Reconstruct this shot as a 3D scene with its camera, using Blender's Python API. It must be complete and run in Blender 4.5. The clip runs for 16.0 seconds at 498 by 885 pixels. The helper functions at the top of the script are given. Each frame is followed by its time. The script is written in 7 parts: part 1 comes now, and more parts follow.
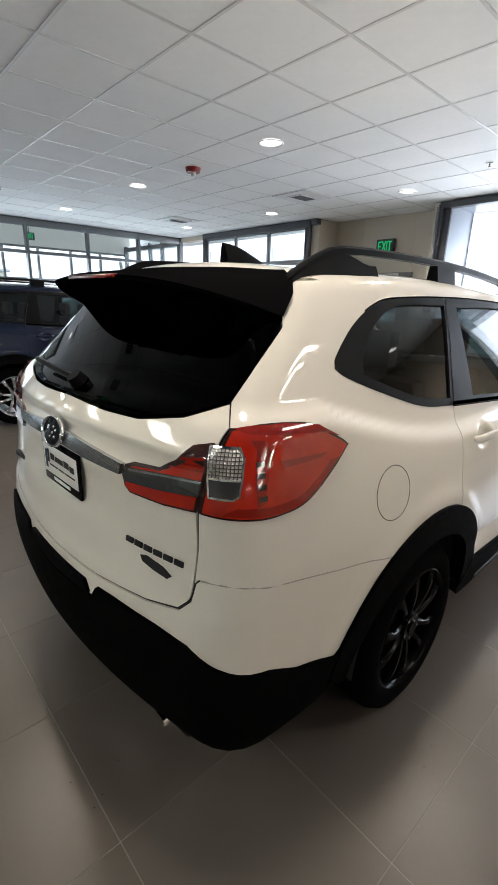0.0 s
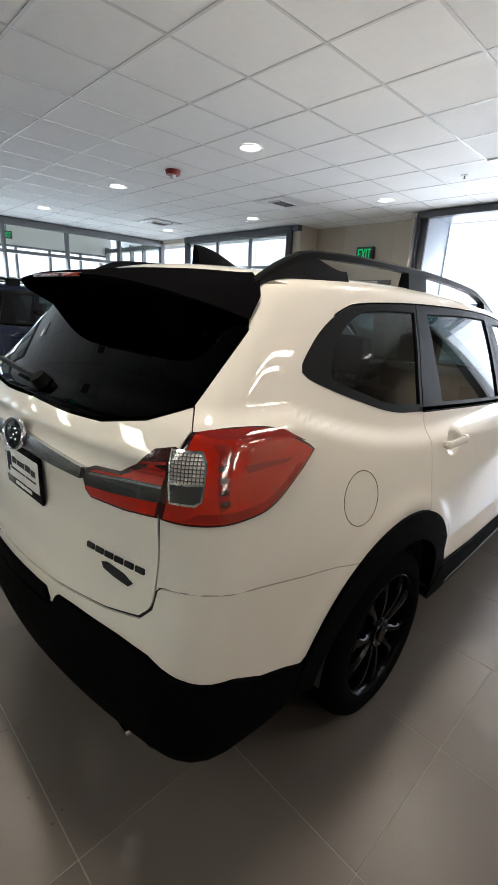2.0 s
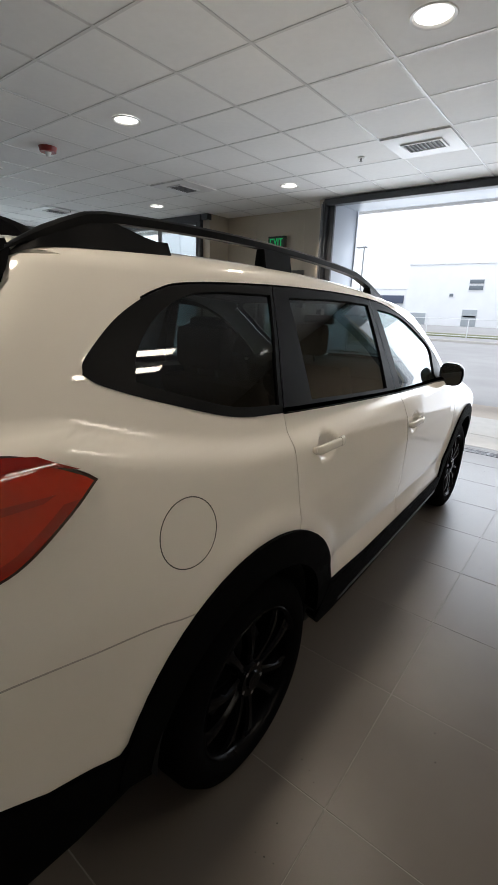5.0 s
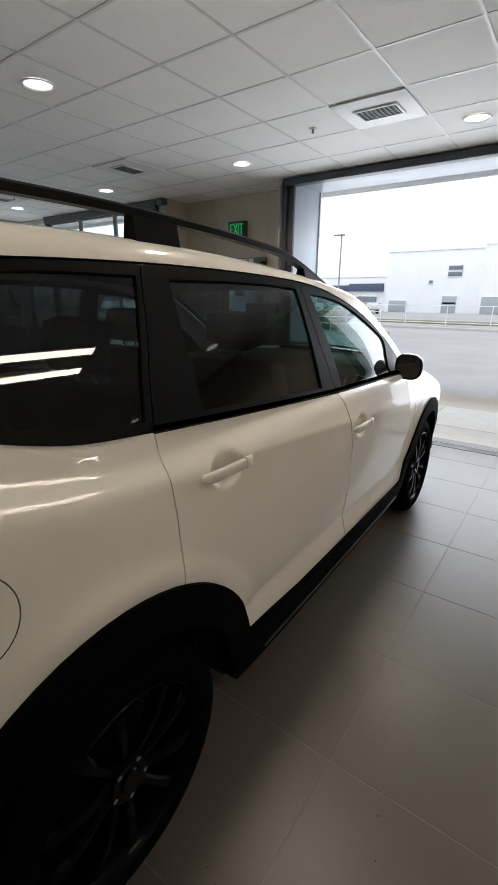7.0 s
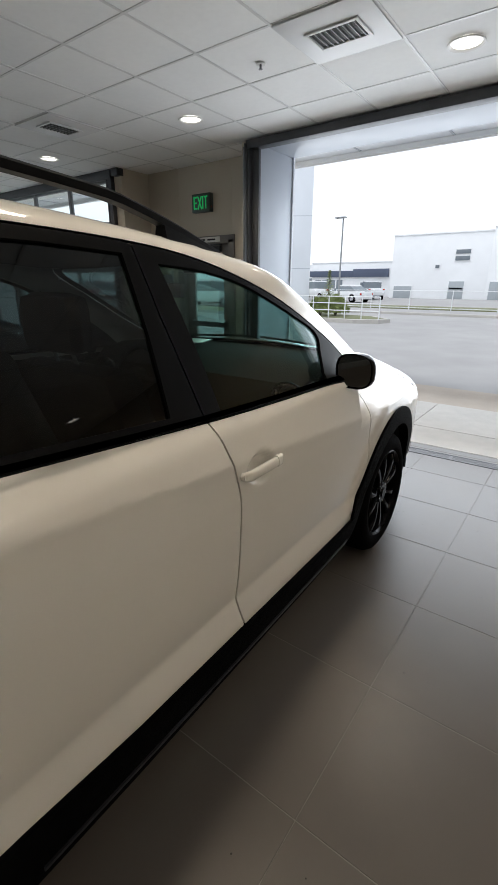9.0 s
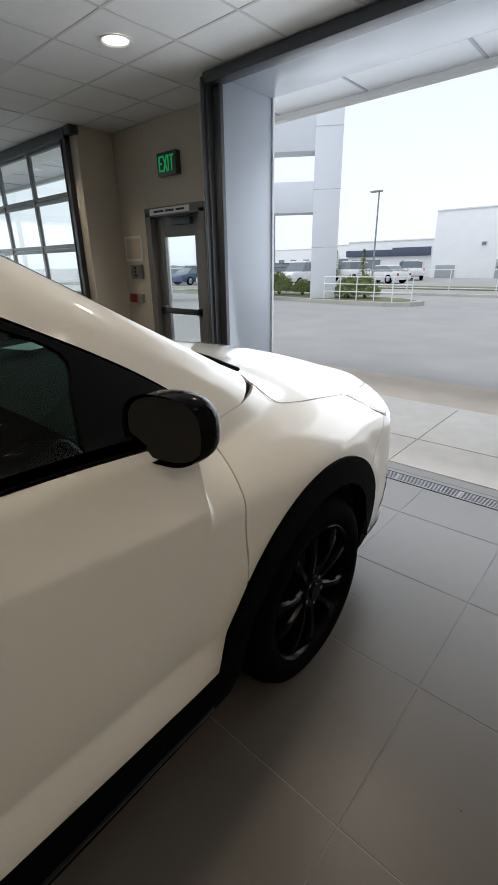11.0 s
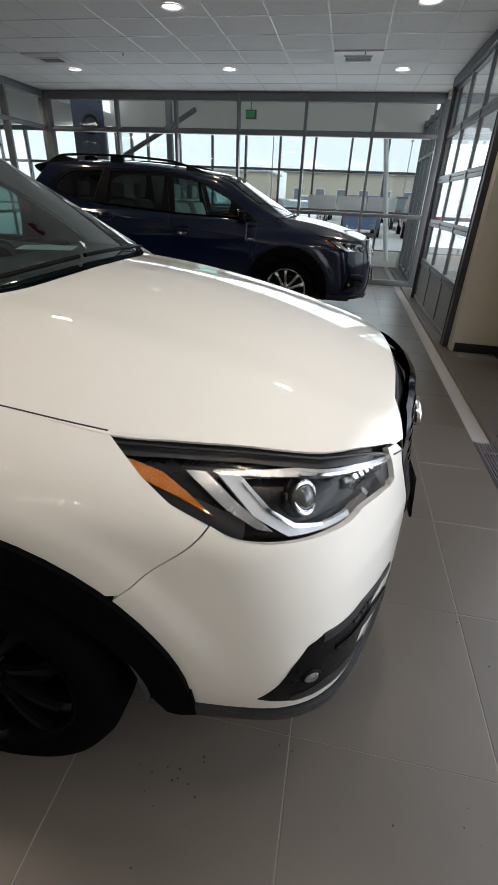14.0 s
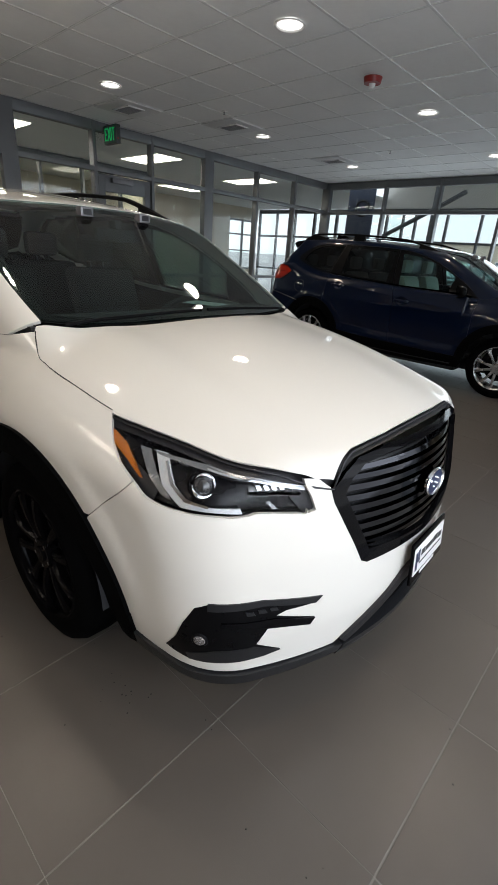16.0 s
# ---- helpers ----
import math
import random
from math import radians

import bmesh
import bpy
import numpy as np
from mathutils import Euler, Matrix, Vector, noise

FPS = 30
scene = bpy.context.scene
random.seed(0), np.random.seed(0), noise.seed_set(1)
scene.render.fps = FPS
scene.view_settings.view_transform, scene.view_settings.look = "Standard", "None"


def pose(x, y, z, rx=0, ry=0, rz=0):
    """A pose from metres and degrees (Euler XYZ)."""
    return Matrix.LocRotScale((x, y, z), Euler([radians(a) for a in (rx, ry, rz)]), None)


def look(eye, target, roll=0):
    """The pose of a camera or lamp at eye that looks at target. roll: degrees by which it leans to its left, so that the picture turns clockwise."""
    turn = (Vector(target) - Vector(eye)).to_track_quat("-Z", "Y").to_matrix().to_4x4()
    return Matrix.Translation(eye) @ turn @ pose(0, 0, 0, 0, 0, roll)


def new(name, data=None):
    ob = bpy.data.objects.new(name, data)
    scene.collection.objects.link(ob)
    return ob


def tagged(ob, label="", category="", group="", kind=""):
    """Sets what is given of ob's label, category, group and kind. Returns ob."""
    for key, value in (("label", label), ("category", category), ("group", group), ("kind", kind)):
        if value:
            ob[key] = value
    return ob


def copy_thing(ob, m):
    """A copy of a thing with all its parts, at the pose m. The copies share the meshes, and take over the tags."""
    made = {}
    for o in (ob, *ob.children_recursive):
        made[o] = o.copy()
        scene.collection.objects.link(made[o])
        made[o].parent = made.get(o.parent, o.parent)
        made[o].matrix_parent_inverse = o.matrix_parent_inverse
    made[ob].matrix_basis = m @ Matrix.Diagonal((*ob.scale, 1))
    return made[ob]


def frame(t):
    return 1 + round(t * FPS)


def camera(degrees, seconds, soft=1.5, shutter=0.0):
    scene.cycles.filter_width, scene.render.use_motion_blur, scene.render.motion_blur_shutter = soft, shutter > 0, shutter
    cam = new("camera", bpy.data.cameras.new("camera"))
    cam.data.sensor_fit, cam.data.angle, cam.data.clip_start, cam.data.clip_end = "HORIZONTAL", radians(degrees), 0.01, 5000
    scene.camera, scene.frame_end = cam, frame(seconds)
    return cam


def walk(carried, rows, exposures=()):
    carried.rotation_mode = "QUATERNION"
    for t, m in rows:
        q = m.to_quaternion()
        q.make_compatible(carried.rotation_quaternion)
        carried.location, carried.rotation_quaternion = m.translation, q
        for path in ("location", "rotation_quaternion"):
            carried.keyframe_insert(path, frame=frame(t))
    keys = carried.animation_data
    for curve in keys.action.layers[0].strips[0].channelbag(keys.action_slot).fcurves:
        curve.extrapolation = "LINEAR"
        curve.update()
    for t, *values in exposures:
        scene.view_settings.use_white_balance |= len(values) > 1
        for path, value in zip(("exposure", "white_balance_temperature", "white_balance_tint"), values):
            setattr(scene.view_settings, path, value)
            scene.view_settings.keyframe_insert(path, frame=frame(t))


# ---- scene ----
from mathutils.geometry import tessellate_polygon

# ---- camera ----
cam = camera(58.4, 16.0)
PATH = [
    (0, look((1.758, -3.244, 1.669), (0.358, -1.951, 1.063), 1.7)),
    (0.5, look((1.74, -3.266, 1.647), (0.311, -2.005, 1.044), 1.6)),
    (1, look((1.732, -3.268, 1.652), (0.297, -2.011, 1.05), 1.6)),
    (1.5, look((1.756, -3.244, 1.664), (0.339, -1.964, 1.07), 2.0)),
    (2, look((1.777, -3.195, 1.665), (0.427, -1.841, 1.08), 2.9)),
    (2.5, look((1.782, -3.118, 1.661), (0.495, -1.7, 1.083), 3.6)),
    (3, look((1.784, -3.017, 1.656), (0.556, -1.546, 1.081), 3.7)),
    (3.5, look((1.806, -2.92, 1.654), (0.614, -1.419, 1.083), 3.0)),
    (3.7, look((1.825, -2.884, 1.65), (0.641, -1.378, 1.076), 2.6)),
    (5.8, look((1.813, -2.518, 1.639), (0.687, -0.979, 1.039), 1.1)),
    (6, look((1.81, -2.466, 1.642), (0.71, -0.909, 1.038), 1.2)),
    (6.5, look((1.815, -2.349, 1.633), (0.733, -0.78, 1.027), 0.8)),
    (7, look((1.846, -2.179, 1.622), (0.739, -0.635, 0.998), 0.4)),
    (7.5, look((1.888, -2.002, 1.61), (0.72, -0.509, 0.976), 0.2)),
    (8, look((1.891, -1.827, 1.593), (0.712, -0.349, 0.94), -0.0)),
    (8.5, look((1.832, -1.534, 1.6), (0.717, -0.015, 0.931), 0.5)),
    (9, look((1.824, -1.242, 1.583), (0.706, 0.273, 0.908), 0.1)),
    (9.5, look((1.86, -0.905, 1.572), (0.66, 0.539, 0.883), -0.0)),
    (10, look((1.841, -0.623, 1.551), (0.599, 0.77, 0.834), -1.1)),
    (10.2, look((1.816, -0.479, 1.548), (0.603, 0.932, 0.815), -1.0)),
    (12.3, look((1.706, 0.889, 1.514), (0.263, 2.015, 0.708), 2.2)),
    (12.5, look((1.703, 1.048, 1.515), (0.144, 2.0, 0.7), 1.5)),
    (13, look((1.68, 1.411, 1.5), (-0.103, 1.749, 0.659), 0.8)),
    (13.5, look((1.611, 1.725, 1.444), (-0.15, 1.862, 0.507), 4.2)),
    (14, look((1.574, 1.99, 1.447), (-0.15, 1.685, 0.48), 2.5)),
    (14.5, look((1.628, 2.259, 1.476), (0.055, 1.431, 0.559), -0.2)),
    (15, look((1.585, 2.415, 1.468), (0.075, 1.436, 0.596), 1.8)),
    (15.5, look((1.524, 2.563, 1.495), (0.102, 1.422, 0.673), 2.8)),
    (16, look((1.551, 2.754, 1.513), (0.18, 1.527, 0.728), 4.0)),
]
EXPOSURES = [(0.0, 1.60, 5880, 11), (1.0, 1.78, 5900, 11), (2.0, 1.58, 5900, 11), (2.5, 1.24, 5950, 11), (3.0, 1.16, 6000, 11), (3.6, 1.04, 6050, 11), (6.5, 0.67, 6150, 11), (7.5, 0.72, 6200, 11), (9.5, 0.48, 6200, 10), (12.5, 0.29, 6150, 10), (13.2, 0.43, 6300, 10), (14.0, 0.45, 6200, 12), (14.8, 0.2, 6150, 12), (16.0, 0.47, 6150, 12)]
walk(cam, PATH, EXPOSURES)

# ---- world, sun and large lights ----
world = bpy.data.worlds.new("overcast_world")
scene.world = world
world.use_nodes = True
wt = world.node_tree
sky = wt.nodes.new("ShaderNodeTexSky")
sky.sky_type, sky.sun_disc, sky.sun_elevation, sky.sun_rotation = "NISHITA", False, radians(50), radians(200)
sky.air_density, sky.dust_density, sky.ozone_density = 1.0, 1.0, 1.0
grey = wt.nodes.new("ShaderNodeHueSaturation")
grey.inputs["Saturation"].default_value = 0.18
wt.links.new(sky.outputs[0], grey.inputs["Color"])
cloud = wt.nodes.new("ShaderNodeMixRGB")
cloud.inputs["Fac"].default_value = 0.7
cloud.inputs["Color2"].default_value = (5.6, 5.9, 6.2, 1)
wt.links.new(grey.outputs[0], cloud.inputs["Color1"])
wt.links.new(cloud.outputs[0], wt.nodes["Background"].inputs[0])
wt.nodes["Background"].inputs[1].default_value = 0.145
sun_data = bpy.data.lights.new("sun", "SUN")
sun_data.energy, sun_data.angle, sun_data.color = 1.2, radians(25), (1.0, 0.97, 0.93)
sun = new("sun", sun_data)
sun.matrix_world = look((0, 0, 30), (4, 9, 0))


def window_light(name, x, y, z, towards, w, h, power, color=(0.93, 0.97, 1.0)):
    d = bpy.data.lights.new(name, "AREA")
    d.shape, d.size, d.size_y, d.energy, d.color = "RECTANGLE", w, h, power, color
    ob = new(name, d)
    ob.matrix_world = look((x, y, z), towards)
    return ob


window_light("door_daylight", 0.35, 3.42, 1.5, (0.35, 0.0, 0.9), 3.4, 2.2, 22)
window_light("yard_daylight", 0.4, 5.7, 1.85, (0.4, 0.0, 0.7), 5.5, 2.0, 60)
window_light("roller_door_daylight", -5.4, 6.4, 3.2, (-5.4, 0.5, 0.6), 4.0, 2.4, 90)
window_light("glass_wall_daylight", -8.5, 0.0, 1.55, (0, 0, 0.8), 6.5, 1.7, 50)

# ---- materials ----
def mat(name, color, rough=0.5, metal=0.0, coat=0.0, var=0.06, scale=8.0, bump=0.0, bscale=60.0, rvar=0.05, spec=0.5, emit=0.0, trans=0.0, ior=1.45):
    m = bpy.data.materials.new(name)
    m.use_nodes = True
    t = m.node_tree
    b = t.nodes["Principled BSDF"]
    c = (*color, 1)
    b.inputs["Base Color"].default_value = c
    b.inputs["Roughness"].default_value = rough
    b.inputs["Metallic"].default_value = metal
    b.inputs["Coat Weight"].default_value = coat
    b.inputs["Coat Roughness"].default_value = 0.02
    b.inputs["Specular IOR Level"].default_value = spec
    b.inputs["Transmission Weight"].default_value = trans
    b.inputs["IOR"].default_value = ior
    if emit:
        b.inputs["Emission Color"].default_value = c
        b.inputs["Emission Strength"].default_value = emit
    if var or rvar or bump:
        geo = t.nodes.new("ShaderNodeTexCoord")
        n1 = t.nodes.new("ShaderNodeTexNoise")
        n1.inputs["Scale"].default_value, n1.inputs["Detail"].default_value = scale, 6
        t.links.new(geo.outputs["Object"], n1.inputs["Vector"])
    if var:
        n2 = t.nodes.new("ShaderNodeTexNoise")
        n2.inputs["Scale"].default_value, n2.inputs["Detail"].default_value = scale * 0.13, 3
        t.links.new(geo.outputs["Object"], n2.inputs["Vector"])
        add = t.nodes.new("ShaderNodeMath")
        add.operation = "ADD"
        t.links.new(n1.outputs[0], add.inputs[0])
        t.links.new(n2.outputs[0], add.inputs[1])
        ramp = t.nodes.new("ShaderNodeMapRange")
        ramp.inputs["From Min"].default_value, ramp.inputs["From Max"].default_value = 0.6, 1.4
        ramp.inputs["To Min"].default_value, ramp.inputs["To Max"].default_value = 1 - var, 1 + var
        t.links.new(add.outputs[0], ramp.inputs["Value"])
        mul = t.nodes.new("ShaderNodeVectorMath")
        mul.operation = "SCALE"
        mul.inputs[0].default_value = color
        t.links.new(ramp.outputs[0], mul.inputs["Scale"])
        t.links.new(mul.outputs[0], b.inputs["Base Color"])
    if rvar:
        rr = t.nodes.new("ShaderNodeMapRange")
        rr.inputs["From Min"].default_value, rr.inputs["From Max"].default_value = 0.3, 0.7
        rr.inputs["To Min"].default_value, rr.inputs["To Max"].default_value = max(0.0, rough - rvar), rough + rvar
        t.links.new(n1.outputs[0], rr.inputs["Value"])
        t.links.new(rr.outputs[0], b.inputs["Roughness"])
    if bump:
        n3 = t.nodes.new("ShaderNodeTexNoise")
        n3.inputs["Scale"].default_value, n3.inputs["Detail"].default_value = bscale, 4
        t.links.new(geo.outputs["Object"], n3.inputs["Vector"])
        bp = t.nodes.new("ShaderNodeBump")
        bp.inputs["Strength"].default_value, bp.inputs["Distance"].default_value = bump, 0.01
        t.links.new(n3.outputs[0], bp.inputs["Height"])
        t.links.new(bp.outputs[0], b.inputs["Normal"])
    return m


def glass_mat(name, tint, ior=1.5, rough=0.0, spec=1.0):
    """Thin pane: clear where seen straight, with a mirror's gloss at a slant."""
    m = bpy.data.materials.new(name)
    m.use_nodes = True
    t = m.node_tree
    t.nodes.remove(t.nodes["Principled BSDF"])
    tr = t.nodes.new("ShaderNodeBsdfTransparent")
    tr.inputs[0].default_value = (*tint, 1)
    gl = t.nodes.new("ShaderNodeBsdfGlossy")
    gl.inputs["Roughness"].default_value = rough
    gl.inputs["Color"].default_value = (spec, spec, spec, 1)
    lw = t.nodes.new("ShaderNodeLayerWeight")
    lw.inputs["Blend"].default_value = 0.5
    pw = t.nodes.new("ShaderNodeMath")
    pw.operation = "POWER"
    pw.inputs[1].default_value = 5.0
    t.links.new(lw.outputs["Facing"], pw.inputs[0])
    f0 = ((ior - 1) / (ior + 1)) ** 2
    fr = t.nodes.new("ShaderNodeMath")
    fr.operation = "MULTIPLY_ADD"
    fr.inputs[1].default_value, fr.inputs[2].default_value = 1 - f0, f0
    t.links.new(pw.outputs[0], fr.inputs[0])
    mx = t.nodes.new("ShaderNodeMixShader")
    t.links.new(fr.outputs[0], mx.inputs[0])
    t.links.new(tr.outputs[0], mx.inputs[1])
    t.links.new(gl.outputs[0], mx.inputs[2])
    t.links.new(mx.outputs[0], t.nodes["Material Output"].inputs[0])
    return m


M = {}
M["white"] = mat("pearl_white_paint", (0.72, 0.695, 0.635), 0.35, 0.0, 1.0, 0.0, 3, rvar=0, spec=0.1)
M["navy"] = mat("navy_blue_paint", (0.0013, 0.0050, 0.020), 0.3, 0.0, 0.8, 0.0, 3, rvar=0, spec=0.1)
M["gloss_black"] = mat("gloss_black_trim", (0.003, 0.003, 0.0035), 0.06, 0.0, 0.0, 0.02, 5, rvar=0.02, spec=0.1)
M["satin_black"] = mat("satin_black_pillar_film", (0.005, 0.0052, 0.0058), 0.42, 0.0, 0.0, 0.05, 9, spec=0.06)
M["spoiler"] = mat("satin_black_spoiler", (0.004, 0.004, 0.0045), 0.6, 0.0, 0.0, 0.03, 9, spec=0.0)
M["seam"] = mat("shaded_panel_seam", (0.34, 0.325, 0.30), 0.6, var=0.05)
M["flap_gap"] = mat("dim_panel_gap", (0.07, 0.066, 0.06), 0.7, var=0.05)
M["cladding"] = mat("grained_black_plastic", (0.0025, 0.0026, 0.0028), 0.6, 0.0, 0.0, 0.10, 30, 0.2, 900, spec=0.015)
M["fog_black"] = mat("deep_black_plastic", (0.003, 0.003, 0.0035), 0.3, 0.0, 0.0, 0.05, 30, spec=0.12)
M["lip"] = mat("grey_lip_plastic", (0.012, 0.0125, 0.014), 0.34, 0.0, 0.0, 0.06, 30, 0.05, 600)
M["speck"] = mat("dark_grit", (0.02, 0.018, 0.016), 0.6, var=0.2, scale=40)
M["rubber"] = mat("tyre_rubber", (0.0025, 0.0025, 0.0027), 0.75, 0.0, 0.0, 0.15, 20, 0.2, 300, spec=0.015)
M["rim_black"] = mat("gloss_black_alloy", (0.0025, 0.0025, 0.003), 0.18, 0.0, 0.0, 0.03, 6, spec=0.05)
M["rim_silver"] = mat("machined_silver_alloy", (0.55, 0.56, 0.58), 0.28, 0.9, 0.2, 0.04, 6)
M["chrome"] = mat("chrome", (0.82, 0.83, 0.85), 0.07, 1.0, 0.0, 0.0, 5, rvar=0.02)
M["satin_chrome"] = mat("dark_satin_chrome", (0.42, 0.43, 0.45), 0.22, 1.0, 0.0, 0.03, 8)
M["red_lens"] = mat("red_lamp_lens", (0.40, 0.012, 0.001), 0.08, 0.0, 1.0, 0.25, 11, rvar=0.0)
M["dark_red_lens"] = mat("deep_red_lamp_reflector", (0.22, 0.006, 0.002), 0.12, 0.0, 1.0, 0.12, 30, rvar=0)
M["lamp_shroud"] = mat("near_black_lamp_edge", (0.030, 0.006, 0.005), 0.10, 0.0, 1.0, 0.1, 20, rvar=0)
M["smoke_lens"] = mat("smoked_lamp_lens", (0.028, 0.028, 0.029), 0.10, 0.0, 1.0, 0.1, 20, rvar=0)
M["clear_lens"] = mat("facetted_clear_reflector", (0.26, 0.25, 0.245), 0.18, 0.7, 0.6, 0.45, 120, 0.9, 170)
M["amber"] = mat("amber_reflector", (0.34, 0.10, 0.005), 0.18, 0.0, 0.6, 0.25, 60, 0.3, 220)
M["lamp_inner"] = mat("black_lamp_housing", (0.004, 0.004, 0.005), 0.25, 0.0, 0.0, 0.05, 9, spec=0.25)
M["lamp_white"] = mat("white_light_guide", (0.50, 0.52, 0.54), 0.2, 0.3, 0.8, 0.10, 90, 0.25, 260)
M["black_chrome"] = mat("black_chrome_blade", (0.035, 0.036, 0.040), 0.10, 1.0, 0.0, 0.03, 9)
M["lamp_silver"] = mat("silvered_lamp_reflector", (0.34, 0.35, 0.36), 0.24, 0.85, 0.0, 0.12, 30, 0.15, 160)
M["lamp_glass"] = glass_mat("clear_lamp_cover", (0.97, 0.975, 0.98), 1.18)
M["glass_clear"] = glass_mat("green_tinted_glass", (0.42, 0.585, 0.56), 1.5)
M["glass_privacy"] = glass_mat("dark_privacy_glass", (0.11, 0.125, 0.13), 1.52)
M["glass_rear"] = glass_mat("black_privacy_glass", (0.004, 0.0045, 0.005), 1.13)
M["inside"] = mat("black_cabin_trim", (0.016, 0.017, 0.019), 0.7, 0.0, 0.0, 0.1, 30, 0.03, 500)
M["seat"] = mat("charcoal_seat_fabric", (0.014, 0.014, 0.015), 0.85, 0.0, 0.0, 0.2, 40, 0.05, 500)
M["beige_seat"] = mat("ivory_seat_leather", (0.50, 0.46, 0.40), 0.55, 0.0, 0.0, 0.08, 20, 0.2, 300)
M["plate_white"] = mat("white_card_plate", (0.78, 0.78, 0.77), 0.4, 0.0, 0.2, 0.03, 12)
M["ink"] = mat("black_print_and_gap_shade", (0.012, 0.012, 0.014), 0.5, var=0.0, rvar=0)
M["blue_ink"] = mat("blue_print", (0.005, 0.012, 0.045), 0.5, var=0.0, rvar=0)
M["mirror"] = mat("mirror_glass", (0.20, 0.21, 0.215), 0.02, 1.0, 0, 0, 1, rvar=0)
# room
M["tile"] = None
M["wall_east"] = mat("brown_beige_bounce_wall", (0.42, 0.35, 0.26), 0.7, var=0.03, scale=5, bump=0.12, bscale=250)
M["grout"] = mat("grey_grout", (0.17, 0.158, 0.142), 0.85, var=0.15, scale=30)
M["wall"] = mat("warm_beige_wall_paint", (0.52, 0.47, 0.39), 0.75, var=0.03, scale=5, bump=0.12, bscale=250)
M["ceil_tile"] = mat("white_mineral_ceiling_tile", (0.84, 0.845, 0.84), 0.9, var=0.03, scale=20, bump=0.08, bscale=320)
M["tbar"] = mat("white_ceiling_grid_bar", (0.66, 0.66, 0.66), 0.4, var=0.03, scale=9)
M["alu"] = mat("clear_anodised_aluminium", (0.165, 0.172, 0.178), 0.45, 0.5, 0, 0.06, 12)
M["alu_dark"] = mat("dark_steel_track", (0.075, 0.078, 0.085), 0.45, 0.5, 0, 0.12, 18)
M["galv"] = mat("galvanised_steel", (0.22, 0.22, 0.23), 0.5, 0.7, 0, 0.2, 25)
M["jamb"] = mat("blue_grey_metal_panel", (0.40, 0.435, 0.49), 0.42, 0.1, 0.1, 0.03, 4)
M["door_grey"] = mat("grey_painted_steel_door", (0.17, 0.165, 0.155), 0.5, 0.1, 0, 0.05, 12)
M["pane"] = glass_mat("clear_window_glass", (0.945, 0.975, 0.967), 1.35)
M["lamp_on"] = mat("lit_downlight", (1.0, 0.95, 0.86), 0.5, emit=1.6, var=0, rvar=0)
M["lamp_ring"] = mat("white_lamp_ring", (0.75, 0.74, 0.72), 0.4, var=0.02)
M["reflector"] = mat("specular_lamp_reflector", (0.75, 0.73, 0.70), 0.2, 0.9, var=0.1, scale=30)
M["exit_green"] = mat("lit_green_exit_letters", (0.02, 0.50, 0.14), 0.5, emit=0.22, var=0, rvar=0)
M["sign_case"] = mat("dark_sign_case", (0.035, 0.045, 0.04), 0.4, var=0.05)
M["alarm_red"] = mat("red_alarm_plastic", (0.22, 0.016, 0.013), 0.4, var=0.05)
M["white_plastic"] = mat("white_plastic", (0.70, 0.70, 0.68), 0.4, var=0.03)
M["vent_slat"] = mat("shaded_vent_slat", (0.20, 0.20, 0.20), 0.5, var=0.08)
M["grille_dark"] = mat("vent_throat_shade", (0.02, 0.02, 0.02), 0.6, var=0.1)
M["strip"] = mat("lit_office_troffer", (1.0, 0.90, 0.72), 0.5, emit=6.5, var=0, rvar=0)
M["strip_warm"] = mat("warm_troffer_and_added_fill", (1.0, 0.86, 0.68), 0.5, emit=18.0, var=0, rvar=0)
# Colour raised to carry the daylight that misses the lobby wall.
M["lobby_wall"] = mat("lobby_paint_with_daylight", (0.72, 0.70, 0.65), 0.8, var=0.04, scale=4)
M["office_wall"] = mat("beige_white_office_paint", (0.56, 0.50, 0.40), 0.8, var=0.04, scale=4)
M["office_floor"] = mat("grey_carpet", (0.10, 0.10, 0.105), 0.95, var=0.2, scale=60, bump=0.3, bscale=600)
# outside
M["gutter"] = mat("tan_concrete_gutter", (0.40, 0.345, 0.29), 0.85, var=0.12, scale=3, bump=0.2, bscale=120)
M["asphalt"] = mat("worn_grey_asphalt", (0.325, 0.318, 0.315), 0.8, var=0.16, scale=0.9, bump=0.15, bscale=120)
M["concrete"] = mat("pale_concrete_paving", (0.44, 0.42, 0.39), 0.85, var=0.10, scale=6, bump=0.25, bscale=150)
M["stucco"] = mat("white_stucco", (0.80, 0.81, 0.82), 0.8, var=0.04, scale=1)
M["portal"] = mat("pale_grey_portal_panel", (0.72, 0.75, 0.79), 0.5, var=0.04, scale=1)
M["blue_band"] = mat("slate_blue_band", (0.075, 0.092, 0.14), 0.6, var=0.05, scale=2)
M["far_door"] = mat("grey_roller_door", (0.34, 0.37, 0.39), 0.5, var=0.08, scale=3)
# Base lightened to hold the sky's reflection in the far panes.
M["far_glass"] = mat("far_window_with_sky_tint", (0.16, 0.185, 0.205), 0.12, var=0.1, scale=2)
M["pole"] = mat("grey_steel_pole", (0.30, 0.31, 0.32), 0.5, 0.4, var=0.1)
M["white_rail"] = mat("white_painted_rail", (0.72, 0.73, 0.74), 0.45, var=0.04)
M["leaf"] = mat("olive_shrub_leaves", (0.19, 0.23, 0.08), 0.7, var=0.35, scale=9)
M["bark"] = mat("grey_brown_bark", (0.14, 0.11, 0.09), 0.9, var=0.2, scale=20, bump=0.4, bscale=60)
